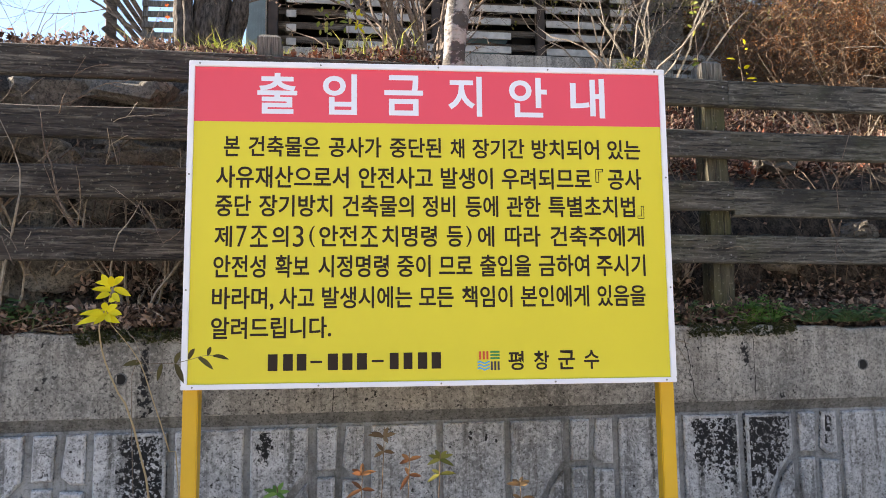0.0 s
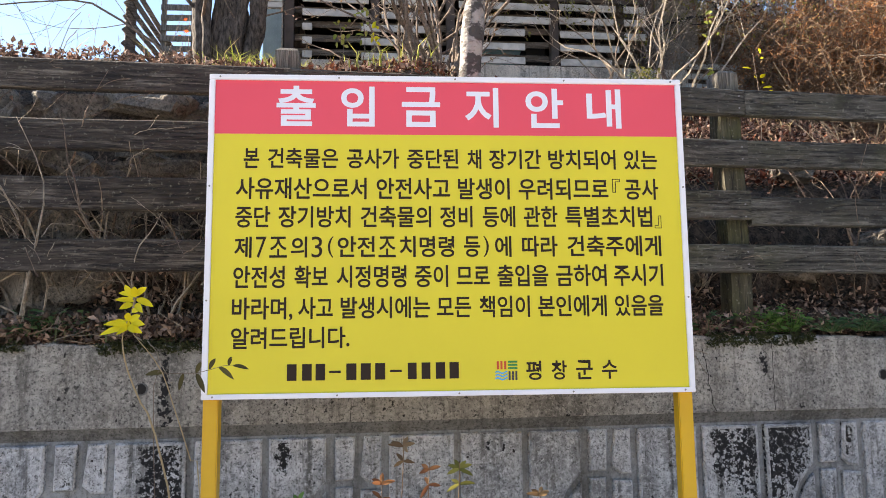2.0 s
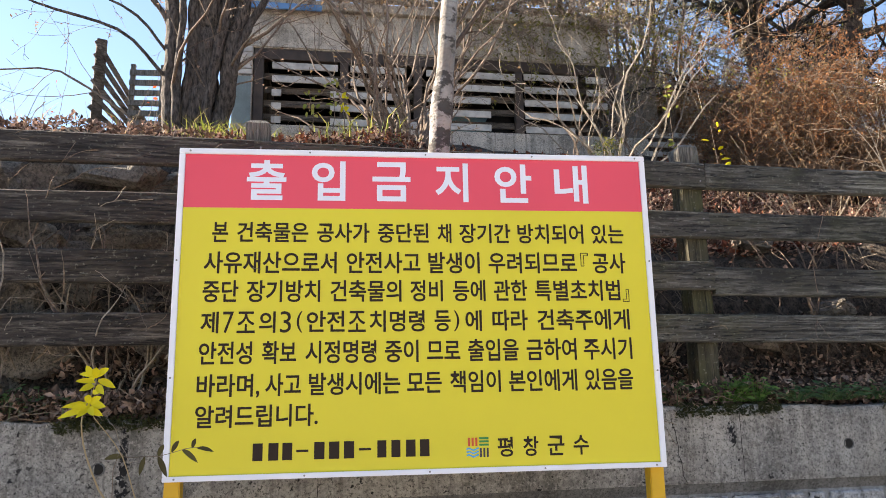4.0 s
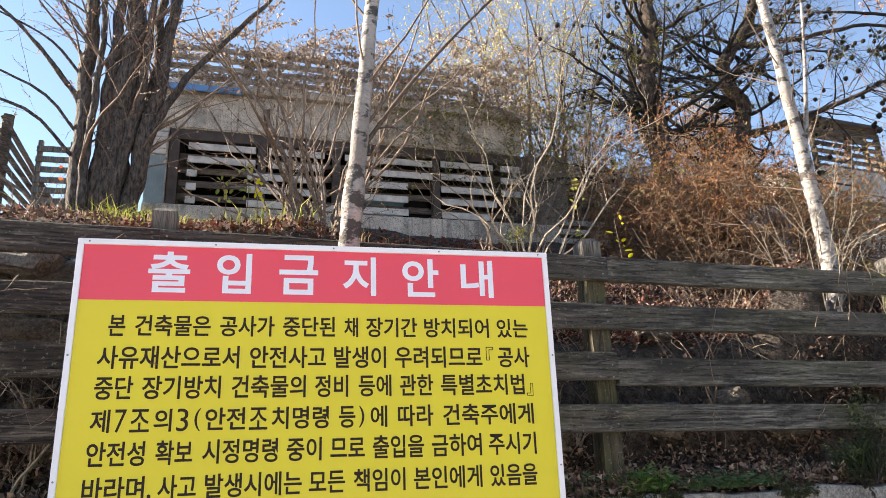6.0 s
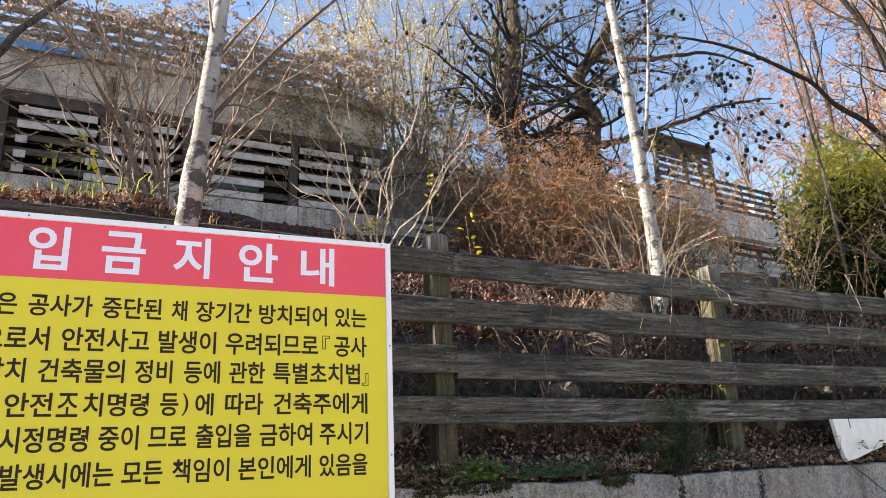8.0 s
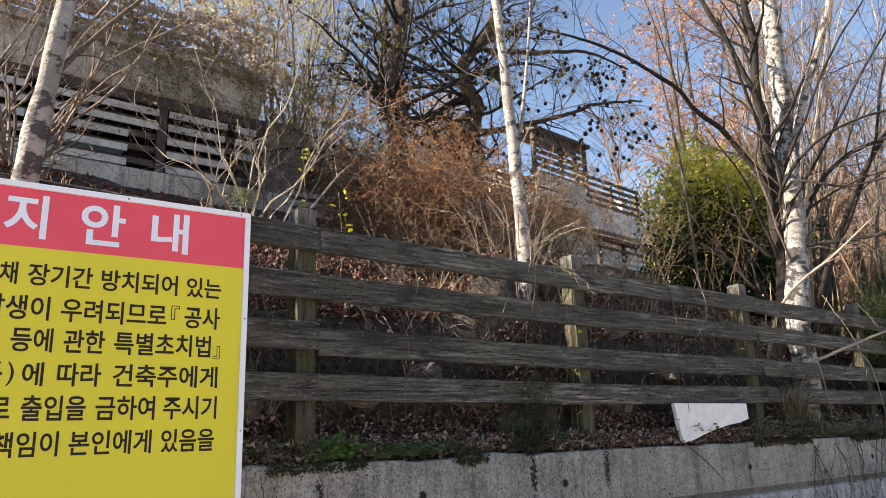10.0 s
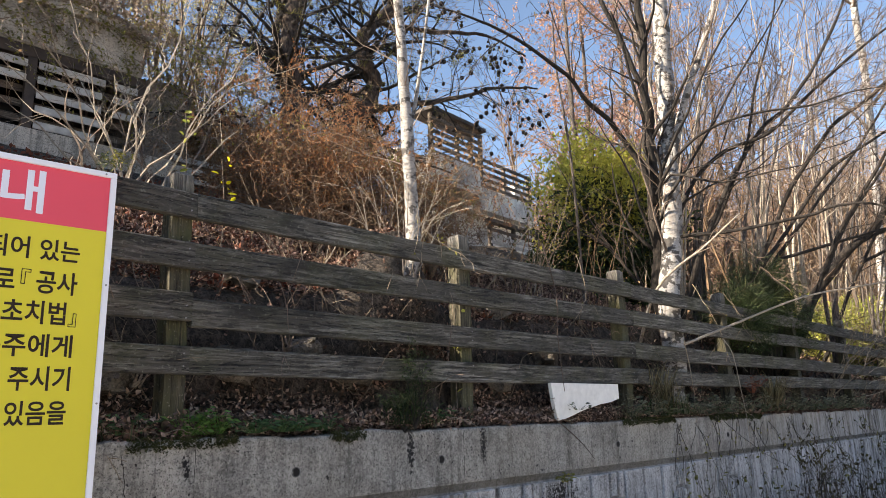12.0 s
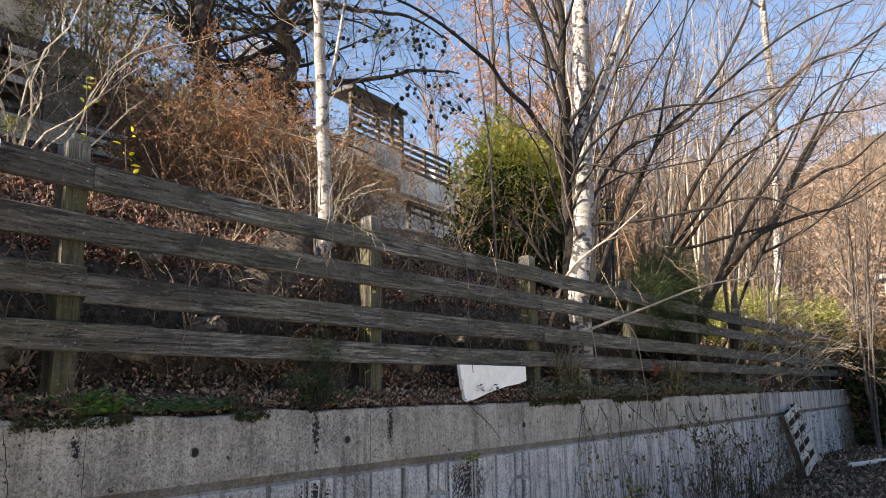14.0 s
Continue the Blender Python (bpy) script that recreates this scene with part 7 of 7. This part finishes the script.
for i, (x, y, z) in enumerate(((-0.42, 1.6, 3.62), (-0.55, 1.6, 3.5), (-0.36, 1.62, 3.5), (1.9, 1.9, 3.75), (3.3, 1.25, 2.75), (2.0, 1.5, 3.3), (3.4, 0.85, 2.45))):
    g = ground_z(x, y)
    _p = [(x, y, g), (x + 0.03, y, (g + z) / 2), (x, y, z)]
    _l = []
    for k in range(12):
        f = _r.uniform(0.45, 1.0)
        q = rand_dir(_r)
        _l.append(((x + 0.02 + _r.uniform(-0.05, 0.05), y + _r.uniform(-0.03, 0.03), g + (z - g) * f), (q.x, q.y, abs(q.z) + 0.2), _r.uniform(0.03, 0.06), _r.uniform(0.014, 0.026)))
    leafed_stem("yellow_shoot", "slender shoot with small yellow-green leaves", _p, 0.003, M["twig"], _l, M["yellow"] if i % 3 == 2 else M["grass"])

# dead creepers and roots over the cut bank, behind and on the fence
for i, x in enumerate((-2.3, -1.9, -1.5, -1.1, -0.8, 1.2, 1.9, 2.5, 3.1, 3.8, 4.6, 5.3, 6.1)):
    y = fence_y(x) + 0.22
    vine_sheet("dead_creeper", "dead pale creeper trailing over the cut bank", 560 + i, [((x, y + 0.10, 2.45), (0.25, -0.12, -0.8), 0.9, 5, -0.03), ((x + 0.2, y, 1.75), (-0.2, 0.0, 0.7), 0.8, 4, 0.0), ((x + 0.1, y + 0.3, 2.6), (0.9, -0.1, 0.1), 0.8, 3, -0.02)], M["vine"] if i % 2 else M["twig"])
for i, x in enumerate((3.0, 3.06, 4.9, 5.9, 6.9, 7.7)):
    vine_sheet("rail_creeper", "thin dry creeper hanging over the rails", 580 + i, [((x, fence_y(x) - 0.02, 2.9), (0.02, -0.01, -1.0), 1.1, 2, -0.05)], M["vine"], (M["olive"], 2.0, 0.03))

for i in range(16):
    x = -2.7 + 0.16 * i if i < 13 else 1.3 + 0.9 * (i - 13)
    y = fence_y(x) + 0.16
    shrub("bank_brush", "pale dead twigs against the cut bank", (x, y - (0.03 if i < 13 else -0.06), 1.66 + 0.15 * (i % 3)), 8 if i < 13 else 5, 0.85, 0.9 if i < 13 else 0.4, (M["twig_pale"], M["vine"], M["twig"])[i % 3], 640 + i, None, [(3.6, 0.5, 50, 0.3, 0.0, 0.15), (4.0, 0.5, 50, 0.3, 0.0, 0.1)], lift=0.0, r=0.007, wander=0.3, thin_to=0.0020, category="twigs", lean=(0.0, 0.25 if i < 13 else 0.5))

# weeds, creepers and twigs along the far wall top
weeds("ledge_weed", "grey-green withered weed along the far wall top", M["creeper_green"], 700, [(5.45 + 0.31 * i, fence_y(5.45 + 0.31 * i) - 0.03 + 0.03 * math.sin(i * 4), 1.60) for i in range(22)], (0.028, 0.062), 52, 0.13, 0.19)
weeds("red_weed", "small withered weed with dull red leaves by the fence", M["litter_red"], 730, [(8.11, fence_y(8.11) - 0.05, 1.86), (7.98, fence_y(7.98) - 0.05, 1.80)], (0.03, 0.06), 26, 0.10, 0.16)
blades("hanging_grass", "withered grass tuft hanging over the far wall top", M["straw_dark"], 190, 732, lambda r: (8.56 + r.gauss(0, 0.06), wall_y(8.56) - 0.03 + r.uniform(-0.03, 0.03), 1.62 + 0.10 * r.random()), (0.25, 0.55), 0.005, 3.2)
blades("hanging_grass", "withered grass tuft drooping by the foam board", M["straw_dark"], 120, 734, lambda r: (6.0 + r.gauss(0, 0.10), fence_y(6.0) - 0.05 + r.uniform(-0.03, 0.03), 1.62 + 0.25 * r.random()), (0.2, 0.4), 0.004, 2.6)
for i, (x, h, mat) in enumerate(((7.21, 1.15, "olive"), (7.32, 0.95, "pale_leaf"), (6.17, 1.2, "olive"), (9.98, 0.6, "yellow"), (8.7, 1.25, "dull_leaf"), (9.5, 1.35, "dull_leaf"), (6.7, 1.1, "ivy"))):
    shrub("wall_foot_weed", "tall withered weed with yellowing leaves against the wall" if i < 4 else "tall dark withered weed against the wall", (x, wall_y(x) - 0.12, 0.0), 6, h, 0.22, M["twig_dark"], 740 + i, (M[mat], 16.0, 0.05), r=0.006, thin_to=0.0024)
for i, pts in enumerate((
        [(4.28, 0.80, 1.62), (4.33, 0.745, 1.58), (4.50, 0.745, 1.48), (4.66, 0.76, 1.38), (4.78, 0.775, 1.29)],
        [(7.44, 0.99, 2.36), (7.50, 0.93, 2.20), (7.58, 0.92, 1.80), (7.66, 0.93, 1.50), (7.71, 0.95, 1.22)],
        [(6.52, 0.92, 2.30), (6.55, 0.90, 2.0), (6.55, 0.885, 1.72), (6.53, 0.88, 1.52)],
        [(4.40, 0.86, 2.95), (4.46, 0.80, 2.55), (4.44, 0.79, 2.20), (4.47, 0.78, 1.80)])):
    _b = thing("hanging_twig", ("dark bent twig hanging down the wall", "pale dry stalk hanging from the fence", "thin dry stalk hanging across the rails", "thin dark vine hanging across the rails")[i], "twig", pts[-1])
    _s = Shape()
    _s.tube(smooth_path(pts, 12), [0.006 - 0.0003 * k for k in range(13)], 5)
    part("stalk", _s, M[("twig_dark", "twig_pale", "vine", "twig_dark")[i]], _b, smooth=True)
weeds("ivy", "sprig of dark ivy lying against the foam board", M["ivy"], 760, [(4.62, fence_y(4.62) - 0.07, 1.66)], (0.025, 0.05), 14, 0.07, 0.07)
weeds("wall_weed", "small yellow-green weed growing from the wall's joint", M["olive"], 762, [(4.40, wall_y(4.40) - 0.03, 1.15)], (0.02, 0.045), 30, 0.06, 0.07)

# brown woodland between the bank and the hill
_rng = random.Random(610)
_groups = [Shape(), Shape()]
for _i in range(190):
    a = radians(_rng.uniform(9, 36))
    rad = _rng.uniform(17, 31)
    p = Vector((rad * math.cos(a), rad * math.sin(a), 0))
    p.z = ground_z(p.x, p.y) - 0.1
    h = _rng.uniform(3.5, 7.5)
    q = bend_line(_rng, p, (_rng.uniform(-0.2, 0.35), _rng.uniform(-0.25, 0.1), 1), h, 7, 0.14, 0.06)
    g = _groups[_i % 2]
    g.tube(q, [0.045 - 0.0055 * k for k in range(8)], 4, False)
    for _k in range(26):
        j = _rng.randrange(2, 7)
        o = q[j].lerp(q[j + 1], _rng.random()) if j < 7 else q[j]
        d = Vector((_rng.uniform(-1, 1), _rng.uniform(-1, 1), _rng.uniform(0.2, 1.2)))
        b = bend_line(_rng, o, d, h * _rng.uniform(0.12, 0.30), 4, 0.3, 0.03)
        g.tube(b, [0.011, 0.010, 0.009, 0.008, 0.006], 3, False)
for _g, _mat, _lab in zip(_groups, ("twig", "twig_brown"), ("bare grey-brown young trees below the hill", "bare brown young trees below the hill")):
    tagged(part("young_woodland", _g, M[_mat]), _lab, "woods", kind="stuff")

# far woods on the hill
_rng = random.Random(600)
_s, _t = Shape(), Shape()
for _ in range(2600):
    a = _rng.uniform(0.08, 0.70) if _rng.random() < 0.72 else _rng.uniform(-0.3, 1.5)
    rad = 34 + 90 * _rng.random() ** 1.2
    x, y = rad * math.cos(a), rad * math.sin(a)
    z = ground_z(x, y)
    h = _rng.uniform(4.5, 9.5)
    w = h * 0.2
    tone = _s if _rng.random() < 0.65 else _t
    for _k in range(62):
        f = _rng.random()
        b = Vector((x + _rng.gauss(0, w) * (1.1 - f), y + _rng.gauss(0, w) * (1.1 - f), z + h * (0.25 + 0.75 * f)))
        d = rand_dir(_rng)
        tone.leaf(b, d, rand_dir(_rng), _rng.uniform(0.22, 0.55), _rng.uniform(0.05, 0.10))
tagged(part("far_woods", _s, M["woods"]), "brown leafless woods on the far hillside", "woods", kind="stuff")
tagged(part("far_woods_rust", _t, M["woods_rust"]), "rust-tinted woods on the far hillside", "woods", kind="stuff")

# wall pieces last
wall_panels(wall_root)
